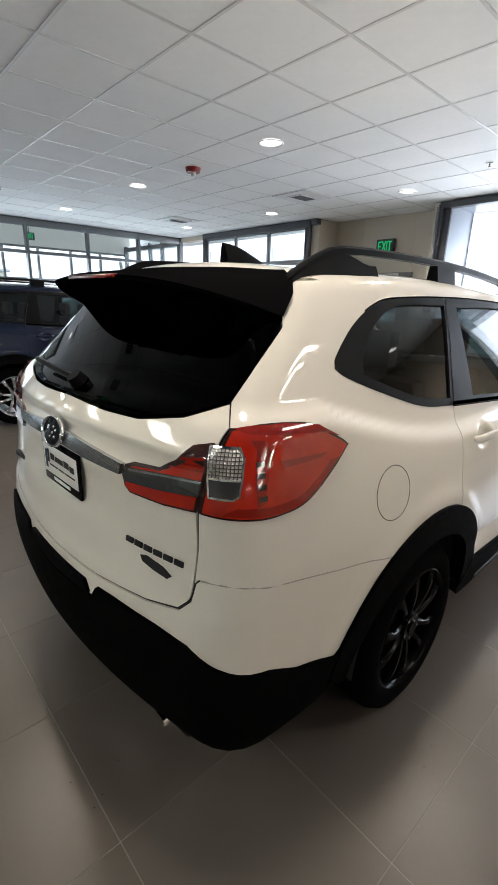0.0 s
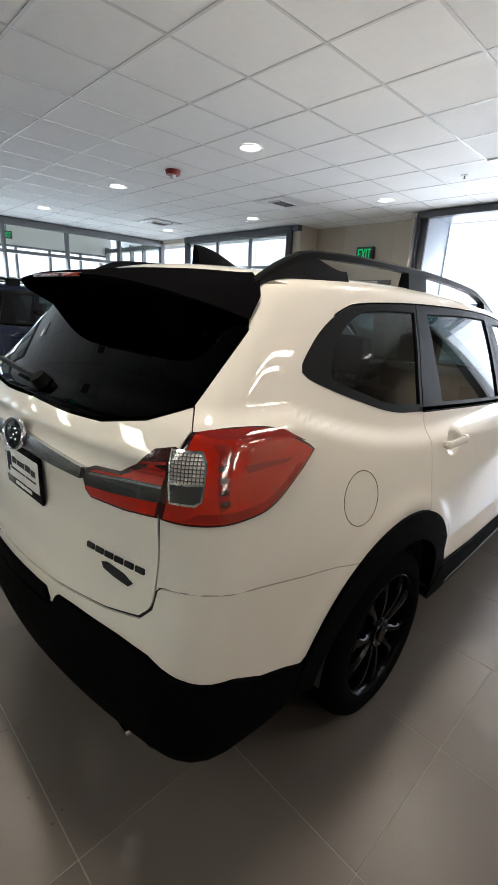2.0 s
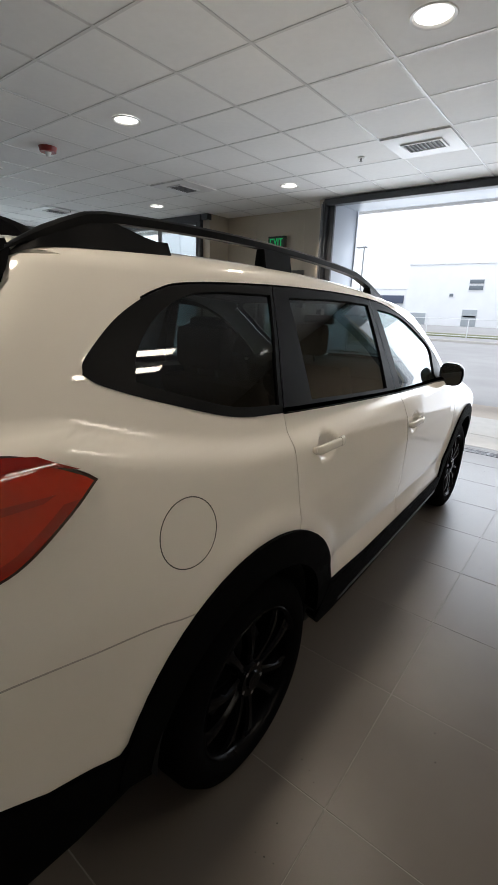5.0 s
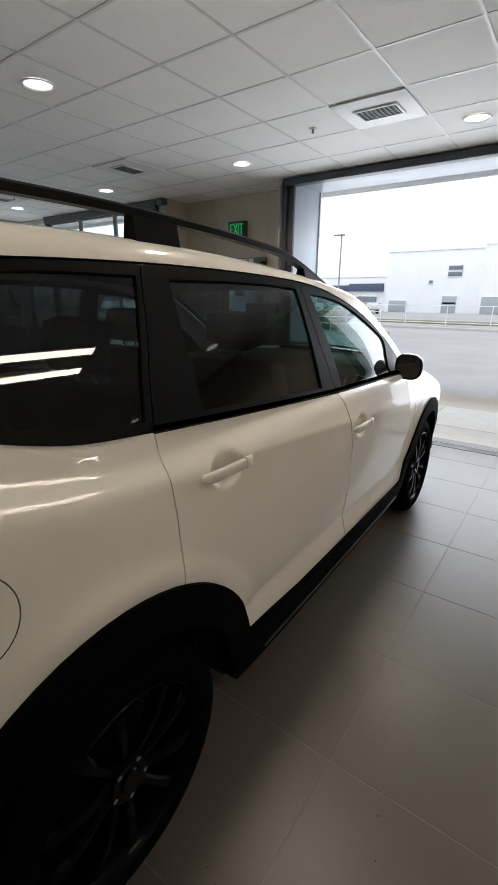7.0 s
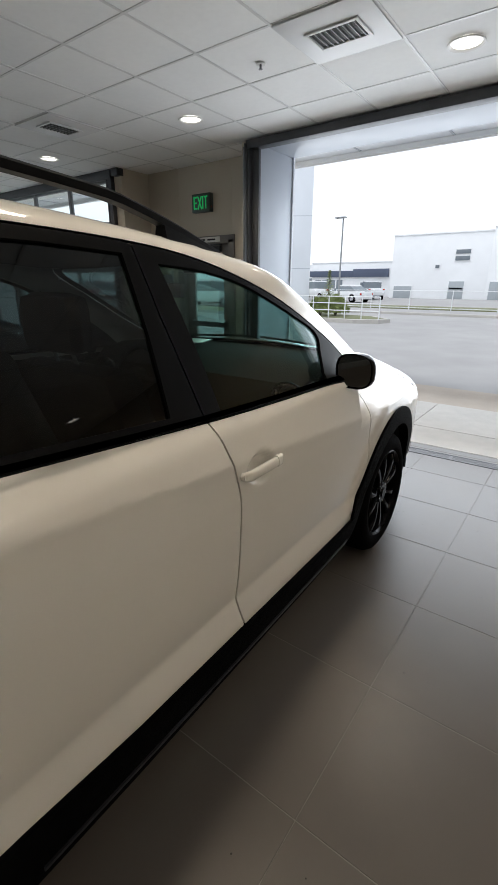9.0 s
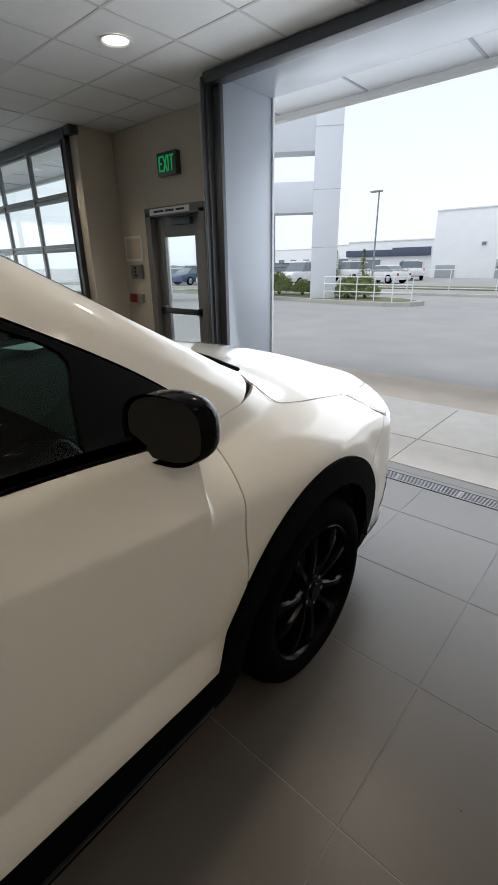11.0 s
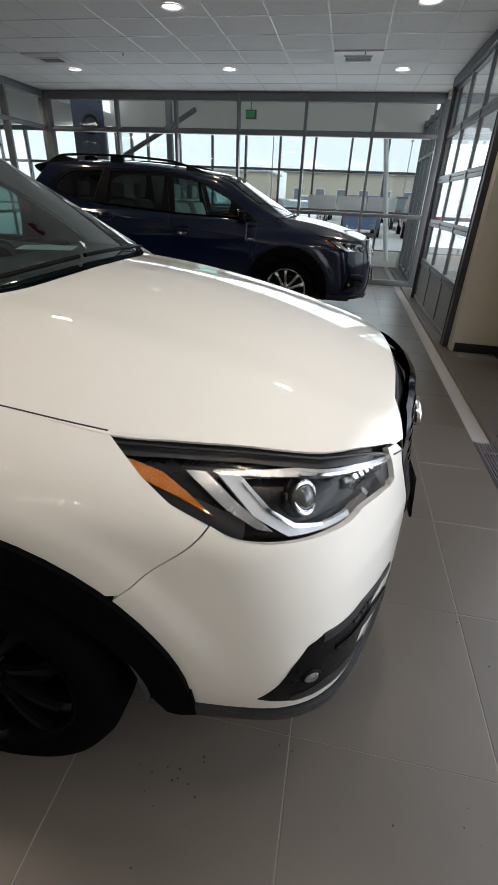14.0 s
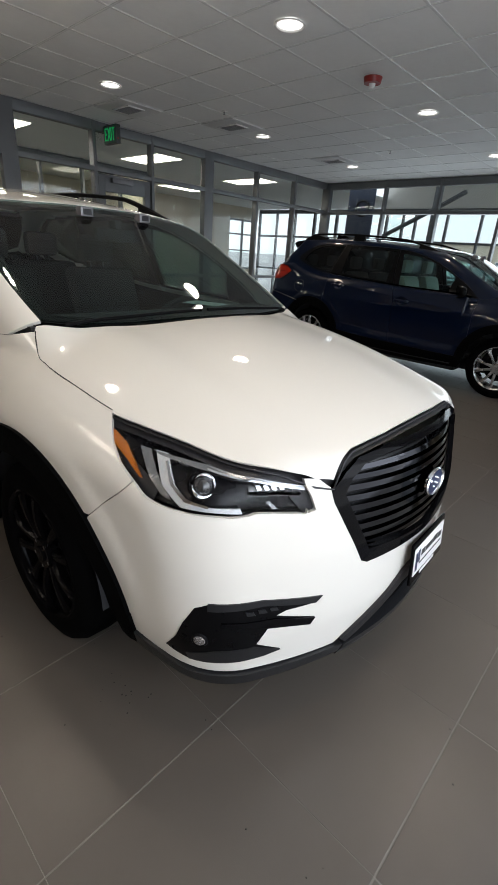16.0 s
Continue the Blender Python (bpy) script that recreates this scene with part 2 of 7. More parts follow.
M["grass"] = mat("dull_winter_grass", (0.16, 0.17, 0.09), 0.9, var=0.25, scale=5, bump=0.4, bscale=80)
for key, c in (("car_white", (0.72, 0.73, 0.74)), ("car_silver", (0.42, 0.43, 0.45)), ("car_dark", (0.06, 0.065, 0.075)), ("car_red", (0.30, 0.03, 0.03)), ("car_blue", (0.07, 0.12, 0.22))):
    M[key] = mat(key.replace("car_", "") + "_far_car_paint", c, 0.25, 0.1, 0.8, 0.03, 3)


def grid_material():
    """Clear lamp reflector pressed with a fine square grid."""
    m = mat("grid_pressed_reflector", (0.42, 0.41, 0.40), 0.16, 0.55, 0.6, 0.0, 60, rvar=0)
    t = m.node_tree
    b = t.nodes["Principled BSDF"]
    co = t.nodes.new("ShaderNodeTexCoord")
    lines = []
    for axis in ((0.85, 0.52, 0.0), (0.0, 0.0, 1.0)):
        dot = t.nodes.new("ShaderNodeVectorMath")
        dot.operation = "DOT_PRODUCT"
        dot.inputs[1].default_value = axis
        t.links.new(co.outputs["Object"], dot.inputs[0])
        mul = t.nodes.new("ShaderNodeMath")
        mul.operation = "MULTIPLY"
        mul.inputs[1].default_value = 2 * math.pi / 0.0095
        t.links.new(dot.outputs["Value"], mul.inputs[0])
        sn = t.nodes.new("ShaderNodeMath")
        sn.operation = "SINE"
        t.links.new(mul.outputs[0], sn.inputs[0])
        lines.append(sn)
    top_ = t.nodes.new("ShaderNodeMath")
    top_.operation = "MAXIMUM"
    t.links.new(lines[0].outputs[0], top_.inputs[0])
    t.links.new(lines[1].outputs[0], top_.inputs[1])
    ramp = t.nodes.new("ShaderNodeValToRGB")
    ramp.color_ramp.elements[0].position, ramp.color_ramp.elements[0].color = 0.45, (0.46, 0.45, 0.44, 1)
    ramp.color_ramp.elements[1].position, ramp.color_ramp.elements[1].color = 0.95, (0.06, 0.05, 0.05, 1)
    t.links.new(top_.outputs[0], ramp.inputs[0])
    t.links.new(ramp.outputs[0], b.inputs["Base Color"])
    bump = t.nodes.new("ShaderNodeBump")
    bump.inputs["Strength"].default_value, bump.inputs["Distance"].default_value = 0.6, 0.002
    t.links.new(top_.outputs[0], bump.inputs["Height"])
    t.links.new(bump.outputs[0], b.inputs["Normal"])
    return m


M["grid_lens"] = grid_material()


def tile_material():
    """Taupe porcelain: each tile a little apart in tone, with a fine cloudy grain and scuffs."""
    m = mat("taupe_porcelain_tile", (0.085, 0.074, 0.064), 0.33, 0.0, 0.0, 0.07, 5, 0.04, 400, 0.02)
    t = m.node_tree
    b = t.nodes["Principled BSDF"]
    old = b.inputs["Base Color"].links[0].from_socket
    here = t.nodes.new("ShaderNodeNewGeometry")
    for nd in t.nodes:
        if nd.bl_idname == "ShaderNodeTexNoise":
            t.links.new(here.outputs["Position"], nd.inputs["Vector"])
    info = t.nodes.new("ShaderNodeObjectInfo")
    mr = t.nodes.new("ShaderNodeMapRange")
    mr.inputs["To Min"].default_value, mr.inputs["To Max"].default_value = 0.94, 1.06
    t.links.new(info.outputs["Random"], mr.inputs["Value"])
    sc = t.nodes.new("ShaderNodeVectorMath")
    sc.operation = "SCALE"
    t.links.new(old, sc.inputs[0])
    t.links.new(mr.outputs[0], sc.inputs["Scale"])
    t.links.new(sc.outputs[0], b.inputs["Base Color"])
    return m


M["tile"] = tile_material()

# ---- building helpers ----
def bx(bm, x0, x1, y0, y1, z0, z1, bev=0.0):
    """A box with softened edges."""
    r = bmesh.ops.create_cube(bm, size=1.0)["verts"]
    for v in r:
        v.co = Vector(((x0 + x1) / 2 + v.co.x * (x1 - x0), (y0 + y1) / 2 + v.co.y * (y1 - y0), (z0 + z1) / 2 + v.co.z * (z1 - z0)))
    if bev:
        edges = list({e for v in r for e in v.link_edges})
        bmesh.ops.bevel(bm, geom=edges, offset=bev, segments=2, affect="EDGES", profile=0.6)
    return r


def cyl(bm, c, axis, r0, r1, h, n=20):
    """A frustum from c along axis."""
    a = Vector(axis).normalized()
    m = Matrix.Translation(Vector(c) + a * h / 2) @ a.to_track_quat("Z", "Y").to_matrix().to_4x4()
    return bmesh.ops.create_cone(bm, cap_ends=True, segments=n, radius1=r0, radius2=r1, depth=h, matrix=m)["verts"]


def finish(name, bm, material, smooth=None):
    me = bpy.data.meshes.new(name)
    bmesh.ops.recalc_face_normals(bm, faces=bm.faces)
    bm.to_mesh(me)
    bm.free()
    for mt in (material if isinstance(material, (list, tuple)) else [material]):
        me.materials.append(mt)
    if smooth is not None:
        me.polygons.foreach_set("use_smooth", [True] * len(me.polygons))
        me.set_sharp_from_angle(angle=radians(smooth))
    return me


def part(name, bm, material, parent=None, label="", smooth=40):
    ob = new(name, finish(name, bm, material, smooth))
    if parent:
        ob.parent = parent
    if label:
        ob["label"] = label
    return ob


def solid(name, boxes, material, parent=None, label="", bev=0.004, smooth=40):
    bm = bmesh.new()
    for b in boxes:
        bx(bm, *b, bev=bev)
    return part(name, bm, material, parent, label, smooth)


def thing(name, label, category, at=None, group="", kind=""):
    ob = new(name)
    ob.empty_display_size = 0.1
    if at is not None:
        ob.matrix_world = at
    return tagged(ob, label, category, group, kind)


def structure(ob, label, category="structure"):
    return tagged(ob, label, category, kind="structure")


def tube(bm, pts, r, n=8, closed=False):
    """A round bar along points."""
    pts = [Vector(p) for p in pts]
    rings = []
    for i, p in enumerate(pts):
        a = pts[max(i - 1, 0)]
        b = pts[min(i + 1, len(pts) - 1)]
        q = (b - a).to_track_quat("Z", "Y")
        rr = r[i] if isinstance(r, (list, tuple)) else r
        rings.append([bm.verts.new(p + q @ Vector((rr * math.cos(2 * math.pi * k / n), rr * math.sin(2 * math.pi * k / n), 0))) for k in range(n)])
    for a, b in zip(rings, rings[1:]):
        for k in range(n):
            bm.faces.new((a[k], a[(k + 1) % n], b[(k + 1) % n], b[k]))
    bm.faces.new(rings[0][::-1])
    bm.faces.new(rings[-1])


def spline(pts, n=10):
    """Smooth open curve through points (Catmull-Rom)."""
    p = np.asarray(pts, float)
    if len(p) == 2:
        s = np.linspace(0, 1, n)[:, None]
        return p[0] * (1 - s) + p[1] * s
    q = np.vstack([2 * p[0] - p[1], p, 2 * p[-1] - p[-2]])
    out = []
    for i in range(1, len(q) - 2):
        s = np.linspace(0, 1, n, endpoint=False)[:, None]
        a, b, c, d = q[i - 1], q[i], q[i + 1], q[i + 2]
        out.append(0.5 * (2 * b + (c - a) * s + (2 * a - 5 * b + 4 * c - d) * s ** 2 + (3 * b - a - 3 * c + d) * s ** 3))
    return np.vstack(out + [p[-1:]])


def chain(*curves):
    """One outline out of several open curves."""
    return np.vstack([np.asarray(c, float) for c in curves])

# ---- car body: one smooth implicit form, from which every panel is cut ----
def pch(t, xs, ys):
    """Monotone cubic through a short table."""
    xs, ys = np.asarray(xs, float), np.asarray(ys, float)
    h, d = np.diff(xs), np.diff(ys) / np.diff(xs)
    m = np.zeros(len(xs))
    for i in range(1, len(xs) - 1):
        if d[i - 1] * d[i] > 0:
            m[i] = 2 * d[i - 1] * d[i] / (d[i - 1] + d[i])
    m[0], m[-1] = d[0], d[-1]
    t = np.asarray(t, float)
    i = np.clip(np.searchsorted(xs, t) - 1, 0, len(h) - 1)
    s = (t - xs[i]) / h[i]
    lo, hi = s < 0, s > 1
    c = np.clip(s, 0, 1)
    v = (ys[i] * (1 + 2 * c) * (1 - c) ** 2 + ys[i + 1] * c * c * (3 - 2 * c)
         + h[i] * (m[i] * c * (1 - c) ** 2 - m[i + 1] * c * c * (1 - c)))
    v = np.where(lo, v + m[0] * (t - xs[0]), v)
    return np.where(hi, v + m[-1] * (t - xs[-1]), v)


def smax(a, b, k):
    h = np.clip(0.5 + 0.5 * (a - b) / k, 0, 1)
    return b + (a - b) * h + k * h * (1 - h)


AXLE = 1.447


def soft_abs(v, r):
    return np.sqrt(v * v + r * r) - r


def half_width(y, z):
    w = pch(z, (0.25, 0.45, 0.62, 0.80, 0.94, 1.05, 1.16, 1.25), (0.895, 0.934, 0.946, 0.953, 0.955, 0.942, 0.922, 0.90))
    w = w - 0.045 * np.clip(y - 1.0, 0, 2) ** 2 - 0.05 * np.clip(-y - 1.05, 0, 2) ** 2
    for ya in (-AXLE, AXLE):
        w = w + 0.012 * np.exp(-((y - ya) / 0.42) ** 2 - ((z - 0.72) / 0.28) ** 2)
        r = np.sqrt((y - ya) ** 2 + (z - 0.38) ** 2)
        # rolled flange round the wheel arch
        w = w + 0.010 / (1 + np.exp(np.clip((r - 0.612) / 0.012, -40, 40))) * np.clip((z - 0.45) / 0.2, 0, 1)
    # shoulder crease over the handles and the flared lower door
    mid = np.clip((1.28 - np.abs(y)) / 0.40, 0, 1)
    mid = mid * mid * (3 - 2 * mid)
    w = w + 0.011 * mid * np.exp(-soft_abs(z - 1.072 + 0.092 * y, 0.006) / 0.055)
    low = np.clip((1.08 - np.abs(y)) / 0.25, 0, 1)
    w = w - 0.014 * low * np.exp(-soft_abs(z - 0.585 + 0.02 * y, 0.008) / 0.075) + 0.010 * low * np.clip((0.58 - z) / 0.10, 0, 1)
    return w


def hood_z(x, y):
    t = (y - 1.35) / 1.1
    return 1.237 - 0.07 * t - 0.155 * t * t - (0.085 + 0.035 * np.clip(t, 0, 1.2)) * (x / 0.8) ** 2 - 0.03 * (x / 0.8) ** 8 + 0.012 * np.exp(-((np.abs(x) - 0.56) / 0.10) ** 2)


def front_y(x, z):
    return 2.552 - (0.36 + 0.18 * np.clip(z - 0.52, 0, 0.45)) * x * x - 0.12 * np.clip(z - 0.72, 0, 1) - 0.10 * np.clip(0.45 - z, 0, 1)


def rear_y(x, z):
    y = pch(z, (0.25, 0.42, 0.60, 0.80, 1.00, 1.18, 1.30), (-2.40, -2.505, -2.535, -2.515, -2.49, -2.475, -2.43)) + 0.16 * x * x
    # hollow round the plate and the bumper's shelf
    y = y + 0.014 * np.exp(-((z - 1.055) / 0.075) ** 4) * np.exp(-(x / 0.46) ** 4)
    return y - 0.009 / (1 + np.exp(np.clip((z - 0.835 - 0.10 * np.clip(np.abs(x) - 0.55, 0, 0.4)) / 0.010, -40, 40)))


def f_car(x, y, z):
    x = np.abs(x)
    low = smax(x - half_width(y, z), rear_y(x, z) - y, 0.12)
    low = smax(low, (y - front_y(x, z)), 0.13)
    low = smax(low, (z - np.where(y > 0.9, hood_z(x, np.maximum(y, 0.9)), 1.21 + 0.17 * np.clip((-y - 1.1) / 0.9, 0, 1) ** 2)) * 0.97, 0.06)
    low = smax(low, 0.24 - z, 0.05)
    wg = pch(z, (1.10, 1.25, 1.45, 1.62, 1.75, 1.82), (0.915, 0.872, 0.800, 0.730, 0.668, 0.62))
    wg = wg - 0.05 * np.clip(-y - 1.05, 0, 2) ** 2 - 0.10 * np.clip(y - 0.35, 0, 2) ** 2
    gr = smax((x - wg) * 0.93, (y - (1.41 - 1.87 * (z - 1.22) - 0.26 * x * x)) * 0.475, 0.07)
    gr = smax(gr, (-2.44 + 0.92 * (z - 1.30) + 0.16 * x * x - y) * 0.74, 0.09)
    gr = smax(gr, z - (1.822 - 0.05 * (x / 0.65) ** 2 - 0.045 * np.clip(y + 1.2, 0, 3) ** 2 - 0.03 * np.clip(-y - 1.2, 0, 3) ** 2), 0.05)
    gr = smax(gr, 1.10 + 0.16 * np.clip((-y - 1.1) / 0.9, 0, 1) - z, 0.04)
    return -smax(-low, -gr, 0.025)


def cast(o, d, far=2.2):
    """First place where rays from far outside, running in against d, meet the body."""
    o, d = np.asarray(o, float), np.asarray(d, float)
    r = np.linspace(far, 0.02, 90)
    p = o[:, None, :] + r[None, :, None] * d[:, None, :]
    val = f_car(p[..., 0], p[..., 1], p[..., 2])
    i = np.maximum(np.argmax(val < 0, axis=1), 1)
    a, b = r[i - 1].copy(), r[i].copy()
    for _ in range(26):
        m = (a + b) / 2
        q = o + m[:, None] * d
        inside = f_car(q[:, 0], q[:, 1], q[:, 2]) < 0
        b, a = np.where(inside, m, b), np.where(inside, a, m)
    return o + a[:, None] * d


def normal_at(p):
    e = 0.017
    g = [f_car(*(p + e * np.eye(3)[n]).T) - f_car(*(p - e * np.eye(3)[n]).T) for n in range(3)]
    g = np.stack(g, -1)
    return g / np.maximum(np.linalg.norm(g, axis=1), 1e-9)[:, None]


def ring(u, v):
    """Round the car at a height v: u is y along the flank, then an angle about the end's middle."""
    u, v = np.asarray(u, float), np.asarray(v, float)
    y0 = np.clip(u, -1.1, 1.1)
    a = u - y0
    o = np.stack([0 * u, y0, v], -1)
    return cast(o, np.stack([np.cos(a), np.sin(a), 0 * u], -1))


def top(u, v):
    """From above: u is x, v is y."""
    u, v = np.asarray(u, float), np.asarray(v, float)
    return cast(np.stack([u, v, 0 * u + 0.2], -1), np.stack([0 * u, 0 * u, 0 * u + 1], -1))


def ring_u(x, y):
    y0 = np.clip(y, -1.1, 1.1)
    return y0 + np.where(np.abs(y) > 1.1, np.arctan2(y - y0, np.maximum(x, 1e-6)), 0)

# ---- cutting panels out of the form ----
def clip_cell(poly, x0, x1, y0, y1):
    for axis, lim, sign in ((0, x0, 1), (0, x1, -1), (1, y0, 1), (1, y1, -1)):
        out = []
        n = len(poly)
        for i in range(n):
            a, b = poly[i - 1], poly[i]
            da, db = sign * (a[axis] - lim), sign * (b[axis] - lim)
            if (da >= 0) != (db >= 0):
                s = da / (da - db)
                out.append((a[0] + s * (b[0] - a[0]), a[1] + s * (b[1] - a[1])))
            if db >= 0:
                out.append(b)
        poly = out
        if len(poly) < 3:
            return []
    return poly


def inside_poly(poly, x, y):
    c = np.zeros(x.shape, bool)
    px, py = poly[:, 0], poly[:, 1]
    j = len(poly) - 1
    for i in range(len(poly)):
        hit = ((py[i] > y) != (py[j] > y)) & (x < (px[j] - px[i]) * (y - py[i]) / (py[j] - py[i] + 1e-12) + px[i])
        c ^= hit
        j = i
    return c


def inset_poly(poly, d):
    p = np.asarray(poly, float)
    keep = np.linalg.norm(p - np.roll(p, 1, 0), axis=1) > 1e-5
    p = p[keep]
    area = 0.5 * np.sum(p[:, 0] * np.roll(p[:, 1], -1) - np.roll(p[:, 0], -1) * p[:, 1])
    if d == 0:
        return p
    e = np.roll(p, -1, 0) - p
    e /= np.linalg.norm(e, axis=1)[:, None]
    nrm = np.stack([-e[:, 1], e[:, 0]], 1) * np.sign(area)
    m = nrm + np.roll(nrm, 1, 0)
    m /= np.maximum(np.sum(m * m, axis=1), 0.5)[:, None] / 2
    return p + d * m


def sheet(name, poly, fn, material, parent, off=0.0, inset=0.0, cell=0.03, rim=0.014, label="", mirror=False, tri=False):
    """A curved plate cut along an outline given in the form's own coordinates, with turned-in edges. mirror: also its twin on the other flank."""
    poly = inset_poly(poly, inset)
    lo, hi = poly.min(0) - 1e-4, poly.max(0) + 1e-4
    nx, ny = max(1, int(math.ceil((hi[0] - lo[0]) / cell))), max(1, int(math.ceil((hi[1] - lo[1]) / cell)))
    gx, gy = np.linspace(lo[0], hi[0], nx + 1), np.linspace(lo[1], hi[1], ny + 1)
    touched = np.zeros((nx, ny), bool)
    a, b = poly, np.roll(poly, -1, 0)
    for s in np.linspace(0, 1, 24):
        q = a * (1 - s) + b * s
        i = np.clip(((q[:, 0] - lo[0]) / (hi[0] - lo[0]) * nx).astype(int), 0, nx - 1)
        j = np.clip(((q[:, 1] - lo[1]) / (hi[1] - lo[1]) * ny).astype(int), 0, ny - 1)
        touched[i, j] = True
    cx, cy = np.meshgrid((gx[:-1] + gx[1:]) / 2, (gy[:-1] + gy[1:]) / 2, indexing="ij")
    whole = inside_poly(poly, cx, cy) & ~touched
    index, uv, faces = {}, [], []

    def vert(x, y):
        k = (round(x * 20000), round(y * 20000))
        if k not in index:
            index[k] = len(uv)
            uv.append((x, y))
        return index[k]

    pl = [tuple(p) for p in poly]
    lobes = [[pl[k] for k in t] for t in tessellate_polygon([[Vector((x, y, 0)) for x, y in pl]])] if tri else [pl]
    for i in range(nx):
        for j in range(ny):
            if whole[i, j]:
                faces.append([vert(gx[i], gy[j]), vert(gx[i + 1], gy[j]), vert(gx[i + 1], gy[j + 1]), vert(gx[i], gy[j + 1])])
            elif touched[i, j]:
                for lobe in lobes:
                    f = []
                    for x, y in clip_cell(lobe, gx[i], gx[i + 1], gy[j], gy[j + 1]):
                        v = vert(x, y)
                        if v not in f:
                            f.append(v)
                    if len(f) < 3:
                        continue
                    w = np.array([uv[v] for v in f])
                    area = np.sum(w[:, 0] * np.roll(w[:, 1], -1) - np.roll(w[:, 0], -1) * w[:, 1])
                    if abs(area) > 4e-8:
                        faces.append(f if area > 0 else f[::-1])
    uv = np.array(uv)
    p = fn(uv[:, 0], uv[:, 1])
    n = normal_at(p)
    if callable(off):
        e = 0.006

        def bent(q):
            b = fn(q[:, 0], q[:, 1])
            return b + normal_at(b) * off(q)[:, None]

        tu = bent(uv + (e, 0)) - bent(uv - (e, 0))
        tv = bent(uv + (0, e)) - bent(uv - (0, e))
        p = bent(uv)
        nb = np.cross(tu, tv)
        nb /= np.linalg.norm(nb, axis=1)[:, None]
        n = nb * np.sign(np.sum(nb * n, axis=1))[:, None]
    else:
        p = p + n * off
    f0 = faces[len(faces) // 2]
    if np.dot(np.cross(p[f0[1]] - p[f0[0]], p[f0[2]] - p[f0[0]]), n[f0[0]]) < 0:
        faces = [f[::-1] for f in faces]
    verts, norms, loops = [tuple(v) for v in p], [], []
    for f in faces:
        loops += [tuple(n[v]) for v in f]
    allf = list(faces)
    if rim:
        count = {}
        for f in faces:
            for k in range(len(f)):
                e = (f[k], f[(k + 1) % len(f)])
                count[e] = count.get(e, 0) + 1
        for (s, t) in count:
            if (t, s) in count:
                continue
            k0 = len(verts)
            verts += [tuple(p[s]), tuple(p[t]), tuple(p[t] - rim * n[t]), tuple(p[s] - rim * n[s])]
            fnm = np.cross(p[t] - p[s], n[s])
            fnm = fnm / max(np.linalg.norm(fnm), 1e-9)
            allf.append((k0 + 1, k0, k0 + 3, k0 + 2))
            loops += [tuple(fnm)] * 4
    made = []
    for sgn in ((1, -1) if mirror else (1,)):
        me = bpy.data.meshes.new(name)
        vv = [(sgn * x, y, z) for x, y, z in verts]
        ff = allf
        ln = [(sgn * x, y, z) for x, y, z in loops]
        if sgn < 0:
            ff, l2, k = [], [], 0
            for f in allf:
                ff.append(tuple(f)[::-1])
                l2 += ln[k:k + len(f)][::-1]
                k += len(f)
            ln = l2
        me.from_pydata(vv, [], ff)
        me.polygons.foreach_set("use_smooth", [True] * len(me.polygons))
        me.normals_split_custom_set(ln)
        me.materials.append(material)
        ob = new(name, me)
        ob.parent = parent
        if label:
            ob["label"] = label
        made.append(ob)
    return made[0] if len(made) == 1 else made


def S(*pts):
    """Outline points (y, z) on the flank."""
    q = np.array(pts, float)
    p = cast(np.stack([0 * q[:, 0], q[:, 0], q[:, 1]], -1), np.tile((1.0, 0, 0), (len(q), 1)))
    return np.stack([ring_u(p[:, 0], p[:, 1]), q[:, 1]], -1)


def R(*pts):
    """Outline points (x, z) on the rear."""
    q = np.array(pts, float)
    p = cast(np.stack([q[:, 0], 0 * q[:, 0] - 1.1, q[:, 1]], -1), np.tile((0.0, -1, 0), (len(q), 1)))
    return np.stack([-1.1 - np.arctan2(-1.1 - p[:, 1], p[:, 0]), q[:, 1]], -1)


def N(*pts):
    """Outline points (x, z) on the nose."""
    q = np.array(pts, float)
    p = cast(np.stack([q[:, 0], 0 * q[:, 0] + 1.1, q[:, 1]], -1), np.tile((0.0, 1, 0), (len(q), 1)))
    return np.stack([1.1 + np.arctan2(p[:, 1] - 1.1, p[:, 0]), q[:, 1]], -1)


def P3(*pts):
    """Outline points given in the car's own x, y, z."""
    q = np.array(pts, float)
    return np.stack([ring_u(q[:, 0], q[:, 1]), q[:, 2]], -1)


MID = 1.1 + math.pi / 2


def both(half, middle):
    """Close an outline given from the middle line round one side and back to it. middle: the u of the middle line."""
    h = np.asarray(half, float)
    return np.vstack([h, np.stack([2 * middle - h[::-1, 0], h[::-1, 1]], -1)])


def on_side(y, z, off=0.0):
    p = cast([(0, y, z)], [(1.0, 0, 0)])
    return Vector(p[0] + off * normal_at(p)[0]), Vector(normal_at(p)[0])


def on_rear(x, z, off=0.0):
    p = cast([(x, -1.1, z)], [(0, -1.0, 0)])
    return Vector(p[0] + off * normal_at(p)[0]), Vector(normal_at(p)[0])


def on_nose(x, z, off=0.0):
    p = cast([(x, 1.1, z)], [(0, 1.0, 0)])
    return Vector(p[0] + off * normal_at(p)[0]), Vector(normal_at(p)[0])


def ribbon(name, poly, fn, material, parent, w=0.006, off=0.002, label="", mirror=True):
    """A slim strip laid along an open curve on the form."""
    c = np.asarray(poly, float)
    e = np.gradient(c, axis=0)
    e /= np.linalg.norm(e, axis=1)[:, None]
    nn = np.stack([-e[:, 1], e[:, 0]], 1) * w / 2
    return sheet(name, np.vstack([c + nn, (c - nn)[::-1]]), fn, material, parent, off=off, rim=0.006, label=label, mirror=mirror, cell=0.04)


